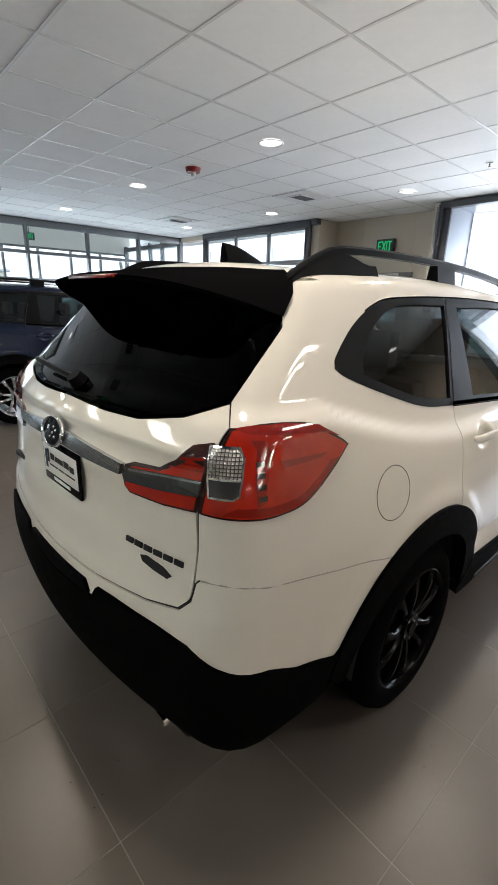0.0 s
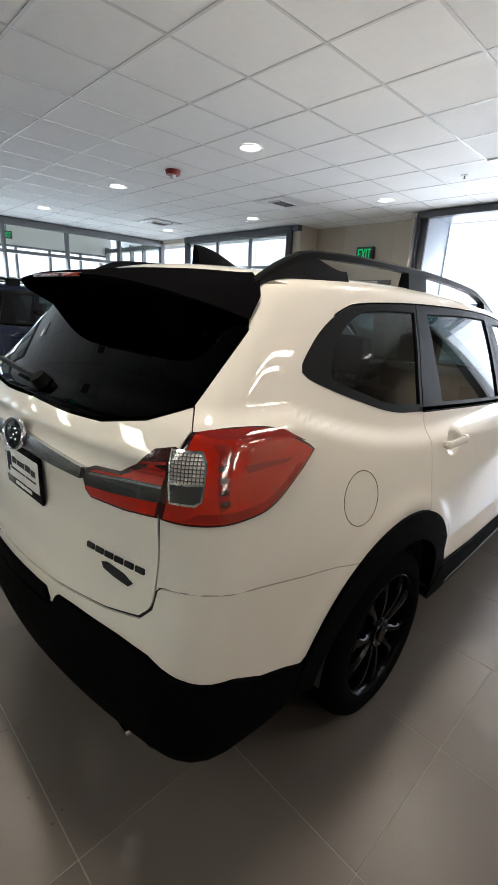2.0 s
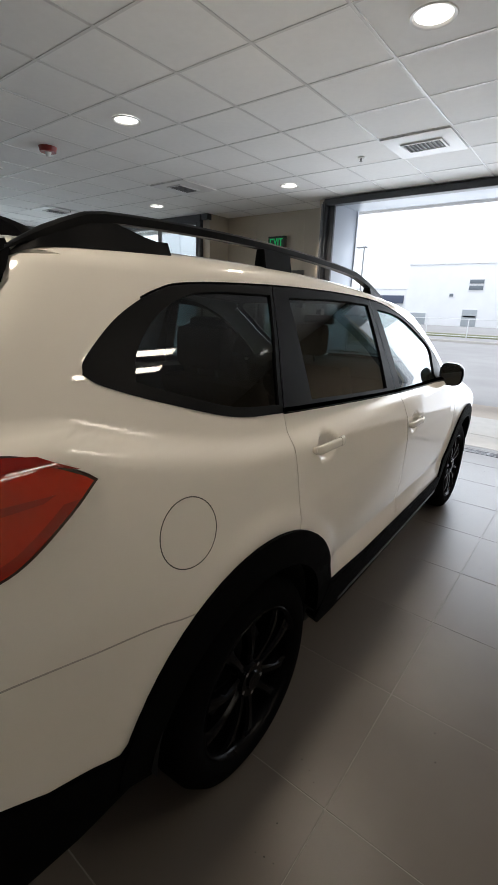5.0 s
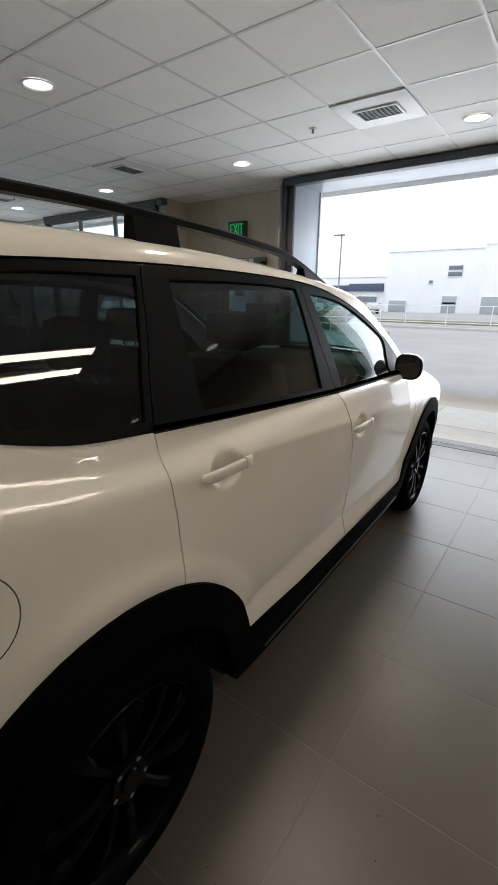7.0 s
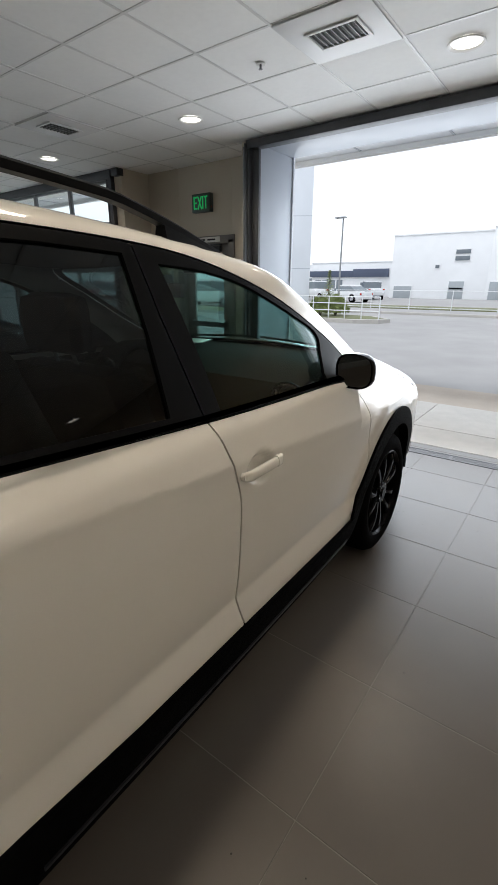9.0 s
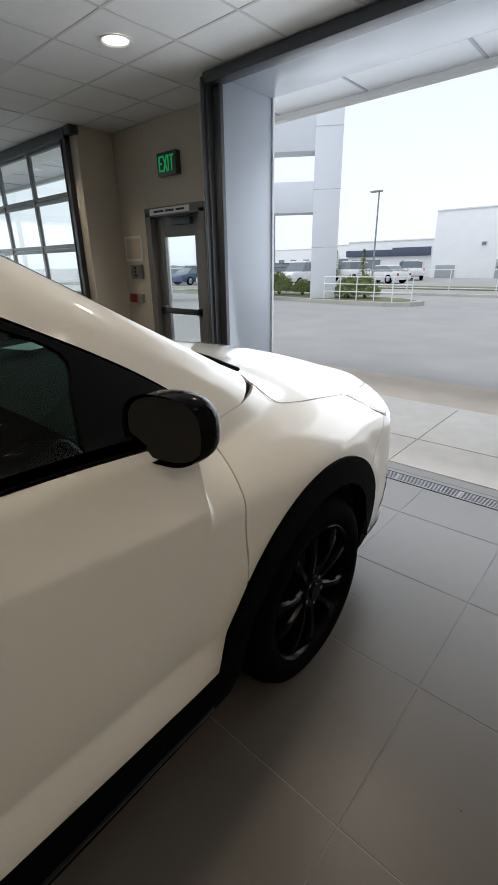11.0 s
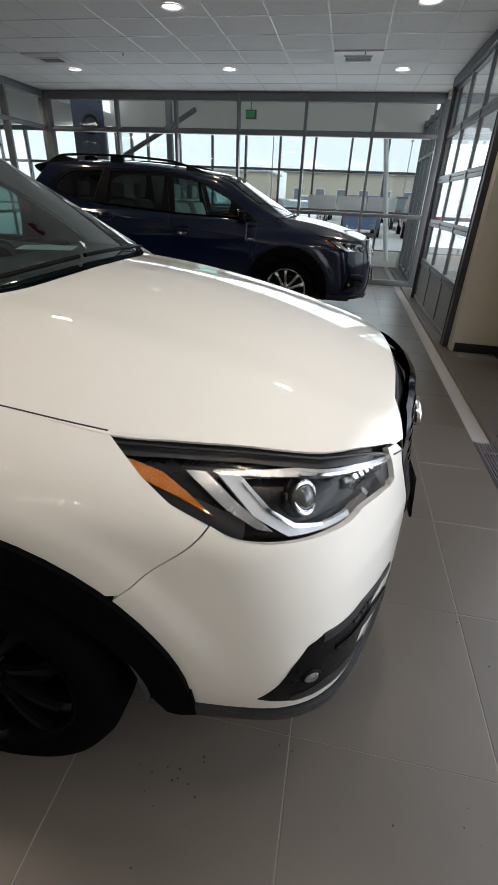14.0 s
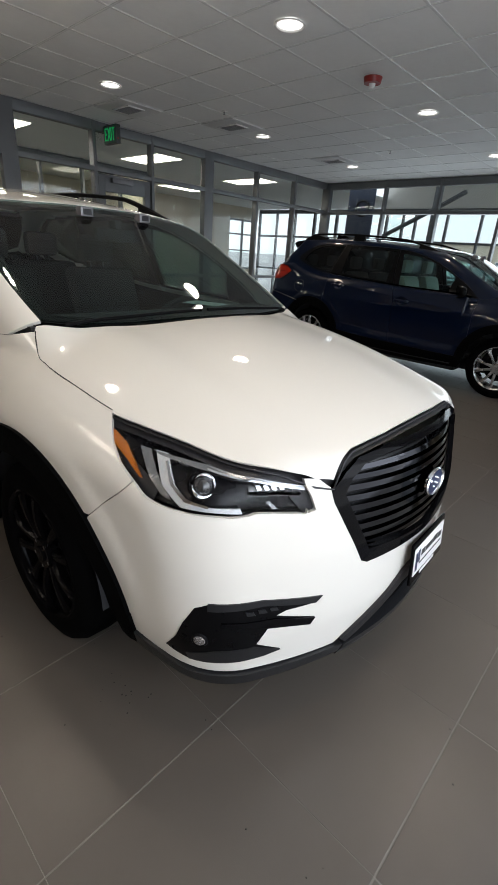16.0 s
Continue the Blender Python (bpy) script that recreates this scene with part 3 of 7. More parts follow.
def ray_out(poly, c, ang):
    """Farthest crossing of a ray from c with an outline."""
    d = np.array((math.cos(ang), math.sin(ang)))
    a, b = poly, np.roll(poly, -1, 0)
    e = b - a
    den = d[0] * e[:, 1] - d[1] * e[:, 0]
    den = np.where(np.abs(den) < 1e-12, 1e-12, den)
    w = a - c
    t = (w[:, 0] * e[:, 1] - w[:, 1] * e[:, 0]) / den
    s = (w[:, 0] * d[1] - w[:, 1] * d[0]) / den
    ok = (s >= -1e-6) & (s <= 1 + 1e-6) & (t > 0)
    return c + d * t[ok].max()


def band(name, outer, hole, fn, material, parent, off=0.0, rim=0.012, rows=3, label="", mirror=False):
    """A flat frame between two outlines, following the form."""
    c = hole.mean(0)
    ang = np.sort(np.r_[np.linspace(-math.pi, math.pi, 90, endpoint=False), np.arctan2(*(outer - c).T[::-1]), np.arctan2(*(hole - c).T[::-1])])
    ang = ang[np.r_[True, np.diff(ang) > 1e-4]]
    po = np.array([ray_out(outer, c, a) for a in ang])
    ph = np.array([ray_out(hole, c, a) for a in ang])
    s = np.linspace(0, 1, rows + 1)
    uv = np.vstack([po * (1 - f) + ph * f for f in s])
    p3 = fn(uv[:, 0], uv[:, 1])
    n3 = normal_at(p3)
    p3 = p3 + n3 * off
    k = len(ang)
    faces = []
    loops = []
    for r in range(rows):
        for i in range(k):
            j = (i + 1) % k
            faces.append((r * k + i, r * k + j, (r + 1) * k + j, (r + 1) * k + i))
    f0 = faces[0]
    if np.dot(np.cross(p3[f0[1]] - p3[f0[0]], p3[f0[2]] - p3[f0[0]]), n3[f0[0]]) < 0:
        faces = [f[::-1] for f in faces]
    for f in faces:
        loops += [tuple(n3[v]) for v in f]
    verts = [tuple(v) for v in p3]
    for base, sg in ((0, 1), (rows * k, -1)):
        for i in range(k):
            j = (i + 1) % k
            a, b = base + i, base + j
            q = len(verts)
            verts += [tuple(p3[a]), tuple(p3[b]), tuple(p3[b] - rim * n3[b]), tuple(p3[a] - rim * n3[a])]
            nn = np.cross(p3[b] - p3[a], n3[a])
            nn = nn / max(np.linalg.norm(nn), 1e-9) * sg
            mid = p3[base + i] - p3[(rows * k + i) if base == 0 else i]
            if np.dot(nn, mid) < 0:
                nn = -nn
            faces.append((q, q + 1, q + 2, q + 3))
            loops += [tuple(nn)] * 4
    made = []
    for sgn in ((1, -1) if mirror else (1,)):
        me = bpy.data.meshes.new(name)
        ff, ln, q = [], [], 0
        for f in faces:
            l4 = [(sgn * x, y, z) for x, y, z in loops[q:q + len(f)]]
            q += len(f)
            ff.append(tuple(f)[::-1] if sgn < 0 else tuple(f))
            ln += l4[::-1] if sgn < 0 else l4
        me.from_pydata([(sgn * x, y, z) for x, y, z in verts], [], ff)
        me.polygons.foreach_set("use_smooth", [True] * len(me.polygons))
        me.normals_split_custom_set(ln)
        me.materials.append(material)
        ob = new(name, me)
        ob.parent = parent
        if label:
            ob["label"] = label
        made.append(ob)
    return made

# ---- the showroom bay ----
X0, X1, Y0, YD, YR, H = -8.0, 12.6, -3.95, 3.3, 3.8, 3.05   # glass wall, side wall, glass partition, door plane, recess, ceiling

# ceiling: lay-in tiles and grid in one mesh
bm = bmesh.new()
bx(bm, X0 - 0.2, X1 + 0.2, Y0 - 0.2, YR + 0.25, H + 0.002, H + 0.12)
CX, CY_ = -1.31, -0.27
ceiling = structure(part("ceiling", bm, M["ceil_tile"]), "white mineral-fibre lay-in ceiling with a metal grid", "ceiling")
bm = bmesh.new()
k = math.floor((X0 - CX) / 0.61)
while CX + k * 0.61 < X1:
    x = CX + k * 0.61
    if x > X0:
        bx(bm, x - 0.010, x + 0.010, Y0, YR, H - 0.0015, H + 0.003)
    k += 1
k = math.floor((Y0 - CY_) / 0.61) - 1
while CY_ + k * 0.61 < YR:
    y = CY_ + k * 0.61
    if y > Y0:
        bx(bm, X0, X1, y - 0.010, y + 0.010, H - 0.001, H + 0.003)
    k += 1
part("ceiling_grid", bm, M["tbar"], ceiling, smooth=None)

# walls
# Unseen wall; its brown is chosen to tint the light bounced onto the car.
w = structure(solid("wall_east", [(X1, X1 + 0.2, Y0 - 0.2, YR + 0.2, 0, H)], M["wall_east"]), "unseen closing wall, brown-beige to warm the bounced light", "wall")
for nm, b in (("wall_recess_1", (-3.92, -3.12, YR, YR + 0.2, 0, H)), ("wall_recess_2", (-2.18, -1.62, YR, YR + 0.2, 0, H)), ("wall_recess_3", (-3.12, -2.18, YR, YR + 0.2, 2.13, H)), ("wall_return_1", (-3.88, -3.72, YD + 0.02, YR, 0, H)), ("wall_return_2", (-1.68, -1.58, YD + 0.06, YR, 0, H))):
    structure(solid(nm, [b], M["wall"]), "beige painted wall of the exit recess", "wall")
w = structure(solid("baseboard", [(-3.72, -3.14, YR - 0.015, YR, 0, 0.1), (-3.715, -3.70, YD + 0.05, YR - 0.015, 0, 0.1)], M["ink"], bev=0.003), "black rubber base along the recess wall", "baseboard")
w = structure(solid("wall_north", [(2.15, X1, YD + 0.1, YD + 0.3, 0, H), (X0, -6.98, YD + 0.05, YD + 0.25, 2.96, H)], M["wall"]), "beige wall beside the open door", "wall")

# open door: tracks, header, deep metal reveal and outer soffit
fr = thing("door_1", "open overhead door bay with dark steel track and blue-grey metal reveal", "door opening", kind="structure")
solid("track", [(-1.56, -1.52, YD - 0.02, YD + 0.10, 0, 3.0), (-1.53, -1.43, YD + 0.04, YD + 0.08, 0, 2.97), (-1.56, -1.545, YD - 0.06, YD, 0, 3.0)], M["alu_dark"], fr)
solid("track", [(2.12, 2.22, YD - 0.02, YD + 0.10, 0, 3.0)], M["alu_dark"], fr)
solid("track_lip", [(-1.60, -1.565, YD - 0.03, YD + 0.055, 0, 2.98)], M["galv"], fr)
solid("header", [(-1.56, 2.22, YD - 0.03, YD + 0.10, 2.955, 3.035)], M["alu_dark"], fr)
solid("jamb_panel", [(-1.60, -1.43, YD + 0.081, 4.05, 0, 3.2)], M["jamb"], fr)
solid("jamb_panel", [(2.15, 2.35, YD + 0.301, 4.05, 0, 3.2)], M["jamb"], fr)
solid("corner_trim", [(-1.435, -1.415, 4.045, 4.075, 0, 3.0)], M["portal"], fr)
solid("soffit", [(-1.43, 2.15, YD + 0.101, 4.05, 2.99, 3.2)], M["jamb"], fr)
for k in range(9):
    solid("bracket", [(-1.575, -1.558, YD - 0.055, YD - 0.012, 0.25 + k * 0.32, 0.29 + k * 0.32)], M["galv"], fr, bev=0.002)

# outer wall and canopy
structure(solid("outer_wall", [(-12.0, -3.93, 4.0, 4.05, 3.06, 4.4), (-1.62, -1.601, 3.86, 4.06, 0, 4.4), (2.351, 8.0, 3.9, 4.06, 0, 4.4), (-3.93, 2.35, 4.051, 4.06, 3.0, 4.4)], M["portal"]), "pale metal-panel outer wall", "wall")
cn = thing("canopy", "pale flat canopy with panelled soffit over the doors", "canopy", kind="structure")
solid("soffit_board", [(-14.0, 6.0, 4.061, 5.45, 3.30, 3.36)], M["portal"], cn)
for k in range(17):
    solid("soffit_seam", [(-13.4 + k * 1.22, -13.37 + k * 1.22, 4.065, 5.42, 3.292, 3.299)], M["jamb"], cn, bev=0.001)
solid("fascia", [(-14.0, 6.0, 5.45, 5.55, 3.24, 3.9)], M["stucco"], cn)


def pane_grid(parent, horizontal_axis, a0, a1, cuts, rows, depth, at, mull=0.05, glass="pane", alu="alu"):
    """Posts, rails and panes of one glazed front. cuts: post places; rows: rail heights."""
    def box6(a, b, z0, z1, d0, d1):
        return (a, b, at + d0, at + d1, z0, z1) if horizontal_axis == "x" else (at + d0, at + d1, a, b, z0, z1)
    for c, wd in cuts:
        solid("mullion", [box6(c - wd / 2, c + wd / 2, 0, H - 0.002, -depth / 2, depth / 2)], M[alu], parent)
    for (c, wd), (d, wd2) in zip(cuts, cuts[1:]):
        for z, hz in rows:
            solid("rail", [box6(c + wd / 2, d - wd2 / 2, z - hz / 2, z + hz / 2, -depth / 2 + 0.004, depth / 2 - 0.004)], M[alu], parent, bev=0.003)
        for (z, hz), (z2, hz2) in zip(rows, rows[1:]):
            bm = bmesh.new()
            bx(bm, *box6(c + wd / 2 - 0.006, d - wd2 / 2 + 0.006, z + hz / 2 - 0.006, z2 - hz2 / 2 + 0.006, -0.004, 0.004))
            o = part("pane", bm, M[glass], parent, smooth=None)
            o.visible_shadow = False


win = thing("window_1", "aluminium-framed glass wall towards the entrance lobby", "glass wall", kind="structure")
pane_grid(win, "y", Y0, YD, [(-3.92, 0.10), (-2.50, 0.05), (-1.34, 0.05), (-0.16, 0.05), (1.05, 0.05), (2.23, 0.05), (3.36, 0.10)],
          [(0.05, 0.10), (1.22, 0.06), (2.45, 0.06), (2.98, 0.13)], 0.12, X0 - 0.06)
win = thing("window_2", "aluminium-framed glass partition with a closed glazed door to the offices", "glass partition", kind="structure")
rows2 = [(0.05, 0.10), (1.05, 0.05), (2.47, 0.06), (2.99, 0.12)]
pane_grid(win, "x", X0, X1, [(-8.04, 0.08), (-6.87, 0.05), (-5.70, 0.05), (-4.43, 0.20), (-3.245, 0.05)], rows2, 0.12, Y0 - 0.06)
pane_grid(win, "x", X0, X1, [(-2.267, 0.05), (-1.10, 0.20), (0.1, 0.05), (1.3, 0.05), (2.5, 0.05), (3.7, 0.05), (4.9, 0.05), (6.1, 0.05), (7.36, 0.05), (8.6, 0.05), (9.8, 0.05), (11.0, 0.05), (12.55, 0.05)], rows2, 0.12, Y0 - 0.06)
# glazed door in the partition
solid("rail", [(-3.22, -2.292, Y0 - 0.116, Y0 - 0.004, 2.44, 2.50), (-3.22, -2.292, Y0 - 0.116, Y0 - 0.004, 2.93, 3.04)], M["alu"], win)
pn = part("pane", (lambda b: (bx(b, -3.226, -2.286, Y0 - 0.064, Y0 - 0.056, 2.494, 2.936), b)[1])(bmesh.new()), M["pane"], win, smooth=None)
pn.visible_shadow = False
gd = thing("door_2", "closed aluminium glass door with overhead closer", "door", kind="structure")
solid("door_frame", [(-3.20, -3.10, Y0 - 0.09, Y0 - 0.02, 0.01, 2.42), (-2.41, -2.31, Y0 - 0.09, Y0 - 0.02, 0.01, 2.42), (-3.10, -2.41, Y0 - 0.09, Y0 - 0.02, 2.20, 2.42), (-3.10, -2.41, Y0 - 0.09, Y0 - 0.02, 0.01, 0.25)], M["alu"], gd)
solid("closer", [(-2.85, -2.50, Y0 - 0.018, Y0 + 0.05, 2.32, 2.38), (-2.86, -2.42, Y0 + 0.03, Y0 + 0.05, 2.385, 2.40)], M["galv"], gd)
solid("handle", [(-2.46, -2.43, Y0 + 0.01, Y0 + 0.04, 0.85, 1.25)], M["galv"], gd)
pn = part("pane", (lambda b: (bx(b, -3.106, -2.404, Y0 - 0.058, Y0 - 0.050, 0.244, 2.206), b)[1])(bmesh.new()), M["pane"], gd, smooth=None)
pn.visible_shadow = False

# closed sectional door: 3 x 5 sections in an aluminium frame
sd = thing("door_3", "closed aluminium sectional door with clear panes and a solid bottom row", "overhead door", kind="structure")
DX0, DX1, DZ = -6.90, -3.98, 2.93
solid("track", [(DX0 - 0.10, DX0 - 0.02, YD - 0.04, YD + 0.08, 0, 3.0), (DX0 - 0.02, DX0, YD - 0.05, YD - 0.01, 0, 3.0)], M["alu_dark"], sd)
solid("track", [(DX1 + 0.02, DX1 + 0.10, YD - 0.04, YD + 0.08, 0, 3.0), (DX1, DX1 + 0.02, YD - 0.05, YD - 0.01, 0, 3.0)], M["alu_dark"], sd)
solid("header", [(DX0 - 0.10, DX1 + 0.10, YD - 0.05, YD + 0.10, 2.93, 3.045)], M["alu_dark"], sd)
sh = DZ / 5
for r in range(5):
    z0 = 0.02 + r * sh
    solid("section_rail", [(DX0, DX1, YD, YD + 0.045, z0, z0 + 0.045), (DX0, DX1, YD, YD + 0.045, z0 + sh - 0.05, z0 + sh - 0.004)], M["alu"], sd)
    for c in range(4):
        x = DX0 + c * (DX1 - DX0) / 3
        solid("stile", [(max(x - 0.035, DX0), min(x + 0.035, DX1), YD + 0.002, YD + 0.043, z0 + 0.045, z0 + sh - 0.05)], M["alu"], sd)
        solid("hinge", [(max(x - 0.03, DX0), min(x + 0.03, DX1), YD - 0.014, YD + 0.0, z0 + sh - 0.045, z0 + sh + 0.025)], M["galv"], sd, bev=0.003)
    for c in range(3):
        x = DX0 + c * (DX1 - DX0) / 3
        x2 = x + (DX1 - DX0) / 3
        bm = bmesh.new()
        bx(bm, x + 0.03, x2 - 0.03, YD + 0.018, YD + 0.026, z0 + 0.04, z0 + sh - 0.045)
        o = part("pane" if r else "solid_panel", bm, M["pane"] if r else M["door_grey"], sd, smooth=None)
        if r:
            o.visible_shadow = False
# hoist chain beside it
hc = thing("door_chain", "hanging steel hoist chain beside the sectional door", "chain")
for xx in (-3.80, -3.745):
    bm = bmesh.new()
    for k in range(115):
        z = 2.95 - k * 0.025
        if k % 2:
            bx(bm, xx - 0.006, xx + 0.006, YD + 0.024, YD + 0.028, z - 0.016, z + 0.016)
        else:
            bx(bm, xx - 0.002, xx + 0.002, YD + 0.020, YD + 0.032, z - 0.016, z + 0.016)
    part("chain_run", bm, M["galv"], hc, smooth=None)
solid("sprocket_box", [(-3.84, -3.71, YD - 0.06, YD + 0.05, 2.955, 3.045)], M["alu_dark"], hc)

# exit door in the recess
xd = thing("door_4", "closed grey steel exit door with a tall glass lite and push bar", "door", kind="structure")
solid("door_frame", [(-3.17, -3.07, YR - 0.03, YR + 0.13, 0, 2.13), (-2.23, -2.13, YR - 0.03, YR + 0.13, 0, 2.13), (-3.17, -2.13, YR - 0.03, YR + 0.13, 2.081, 2.18)], M["door_grey"], xd)
solid("leaf", [(-3.07, -2.92, YR + 0.05, YR + 0.095, 0.01, 2.08), (-2.38, -2.23, YR + 0.05, YR + 0.095, 0.01, 2.08), (-2.92, -2.38, YR + 0.05, YR + 0.095, 1.86, 2.08), (-2.92, -2.38, YR + 0.05, YR + 0.095, 0.01, 0.30)], M["door_grey"], xd)
pn = part("pane", (lambda b: (bx(b, -2.926, -2.374, YR + 0.068, YR + 0.076, 0.294, 1.866), b)[1])(bmesh.new()), M["pane"], xd, smooth=None)
pn.visible_shadow = False
solid("push_bar", [(-3.03, -2.27, YR + 0.0, YR + 0.03, 0.98, 1.05), (-3.03, -2.93, YR + 0.0, YR + 0.05, 0.96, 1.07), (-2.34, -2.27, YR + 0.0, YR + 0.05, 0.97, 1.06)], M["alu_dark"], xd)
solid("closer", [(-2.72, -2.40, YR + 0.0, YR + 0.05, 1.98, 2.05), (-2.75, -2.35, YR - 0.02, YR, 2.06, 2.075)], M["alu_dark"], xd)
solid("notice_strip", [(-3.06, -2.36, YR - 0.036, YR - 0.031, 2.10, 2.165)], M["white_plastic"], xd, bev=0.001)
bm = bmesh.new()
for a, b in ((-2.98, -2.80), (-2.77, -2.62), (-2.58, -2.44)):
    bx(bm, a, b, YR - 0.0385, YR - 0.0365, 2.122, 2.143)
part("notice_print", bm, M["ink"], xd, smooth=None)


def letters(bm, word, x0, z0, h, wd, gap, thick, y0, y1):
    """Block capitals from bars, for the exit signs."""
    x = x0
    for ch in word:
        if ch == "E":
            for b in ((0, thick, 0, h), (0, wd, 0, thick), (0, wd * 0.85, h / 2 - thick / 2, h / 2 + thick / 2), (0, wd, h - thick, h)):
                bx(bm, x + b[0], x + b[1], y0, y1, z0 + b[2], z0 + b[3])
            x += wd + gap
        elif ch == "X":
            for sgn in (1, -1):
                r = bx(bm, -thick / 2, thick / 2, y0, y1, -h * 0.56, h * 0.56)
                rot = Matrix.Rotation(sgn * math.atan2(wd, h), 4, "Y")
                for v in r:
                    v.co = rot @ (v.co - Vector((0, (y0 + y1) / 2, 0))) + Vector((x + wd / 2, (y0 + y1) / 2, z0 + h / 2))
            x += wd + gap
        elif ch == "I":
            bx(bm, x, x + thick, y0, y1, z0, z0 + h)
            x += thick + gap
        elif ch == "T":
            bx(bm, x + wd / 2 - thick / 2, x + wd / 2 + thick / 2, y0, y1, z0, z0 + h)
            bx(bm, x, x + wd, y0, y1, z0 + h - thick, z0 + h)
            x += wd + gap


def exit_sign(at, label, glow=True):
    s = thing("exit_sign", label, "exit sign", at)
    solid("case", [(-0.16, 0.16, -0.07, 0.0, 0, 0.225)], M["sign_case"], s, bev=0.008)
    bm = bmesh.new()
    letters(bm, "EXIT", -0.125, 0.04, 0.15, 0.062, 0.014, 0.017, -0.074, -0.069)
    part("letters", bm, M["exit_green"], s, "lit green capitals", smooth=None)
    solid("test_lamp", [(0.155, 0.163, -0.05, -0.03, 0.05, 0.07)], M["alarm_red"], s, bev=0.001)
    return s


exit_sign(pose(-2.65, YR, 2.47), "lit green exit sign in a dark case above the exit door")
exit_sign(pose(-2.47, Y0 + 0.19, 2.77, 0, 0, 90), "lit green exit sign hanging before the glass partition")
nb = thing("notice_frame", "framed paper notice on the recess wall", "notice")
solid("frame", [(-3.66, -3.30, YR - 0.015, YR - 0.001, 1.60, 1.90)], M["white_plastic"], nb)
solid("paper", [(-3.63, -3.33, YR - 0.018, YR - 0.0155, 1.63, 1.87)], M["office_wall"], nb, bev=0.001)
bm = bmesh.new()
for k in range(7):
    bx(bm, -3.60, -3.38 - 0.03 * (k % 3), YR - 0.0200, YR - 0.0185, 1.66 + k * 0.027, 1.668 + k * 0.027)
part("print", bm, M["wall"], nb, smooth=None)
sw = thing("door_control", "grey wall control box with push buttons", "control box")
solid("box", [(-3.54, -3.33, YR - 0.05, YR - 0.001, 1.39, 1.56)], M["galv"], sw, bev=0.006)
for k in range(3):
    bm = bmesh.new()
    cyl(bm, (-3.435, YR - 0.05, 1.43 + 0.045 * k), (0, -1, 0), 0.014, 0.013, 0.012, 12)
    part("button", bm, M["ink"], sw)
pl = thing("pull_station", "red fire alarm pull station on the wall", "fire alarm")
solid("body", [(-3.62, -3.49, YR - 0.05, YR - 0.001, 1.09, 1.20)], M["alarm_red"], pl, bev=0.005)
pl2 = thing("wall_switch", "brown metal switch plate beside the alarm", "switch")
solid("plate", [(-3.47, -3.35, YR - 0.04, YR - 0.001, 1.09, 1.20)], M["satin_chrome"], pl2, bev=0.005)

# ceiling fittings on the 2.44 m lattice
def downlight(at):
    d = thing("downlight", "round recessed ceiling downlight, lit, with a bright trim ring", "ceiling light", at, "ceiling downlights")
    bm = bmesh.new()
    n = 32
    prof = ((0.118, -0.004), (0.114, -0.010), (0.100, -0.008), (0.092, 0.004))
    rings = [[bm.verts.new((r * math.cos(2 * math.pi * k / n), r * math.sin(2 * math.pi * k / n), z)) for k in range(n)] for r, z in prof]
    for a, b in zip(rings, rings[1:]):
        for k in range(n):
            bm.faces.new((a[k], a[(k + 1) % n], b[(k + 1) % n], b[k]))
    part("trim_ring", bm, M["lamp_ring"], d)
    bm = bmesh.new()
    cyl(bm, (0, 0, 0.002), (0, 0, 1), 0.095, 0.095, 0.004, 32)
    part("lens", bm, M["lamp_on"], d, "glowing warm lens")
    return d


first = None
beams = {}
# East row is out of view; its beams are strengthened to fill the flank.
for key, watts in (("hall", 33), ("east", 52)):
    bulb = beams[key] = bpy.data.lights.new("downlight_beam", "SPOT")
    bulb.energy, bulb.color, bulb.shadow_soft_size, bulb.spot_size, bulb.spot_blend = watts, (1.0, 0.83, 0.62), 0.09, radians(130), 0.6
for lx in (5.705, 3.265, 0.825, -1.615, -4.055, -6.495):
    for ly in (-2.405, 0.035, 2.475) if lx != 3.265 else (2.475,):
        m = pose(lx, ly, H - 0.004)
        first = copy_thing(first, m) if first else downlight(m)
        new("downlight_beam", beams["east" if lx > 4 else "hall"]).matrix_world = look((lx, ly, H - 0.03), (lx, ly + 0.0001, 0))


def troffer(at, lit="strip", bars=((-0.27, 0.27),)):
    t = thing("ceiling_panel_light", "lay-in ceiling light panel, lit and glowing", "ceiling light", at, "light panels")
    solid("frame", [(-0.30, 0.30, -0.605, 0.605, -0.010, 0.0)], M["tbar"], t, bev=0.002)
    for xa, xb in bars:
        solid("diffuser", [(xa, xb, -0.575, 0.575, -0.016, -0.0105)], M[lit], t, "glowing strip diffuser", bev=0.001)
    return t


# The six panels past x=8 are added, unseen, to light the car's flank.
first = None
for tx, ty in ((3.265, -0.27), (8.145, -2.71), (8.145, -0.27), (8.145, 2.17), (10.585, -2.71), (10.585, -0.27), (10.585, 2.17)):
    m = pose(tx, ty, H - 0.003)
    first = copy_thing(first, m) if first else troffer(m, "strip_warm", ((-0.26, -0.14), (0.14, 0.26)))


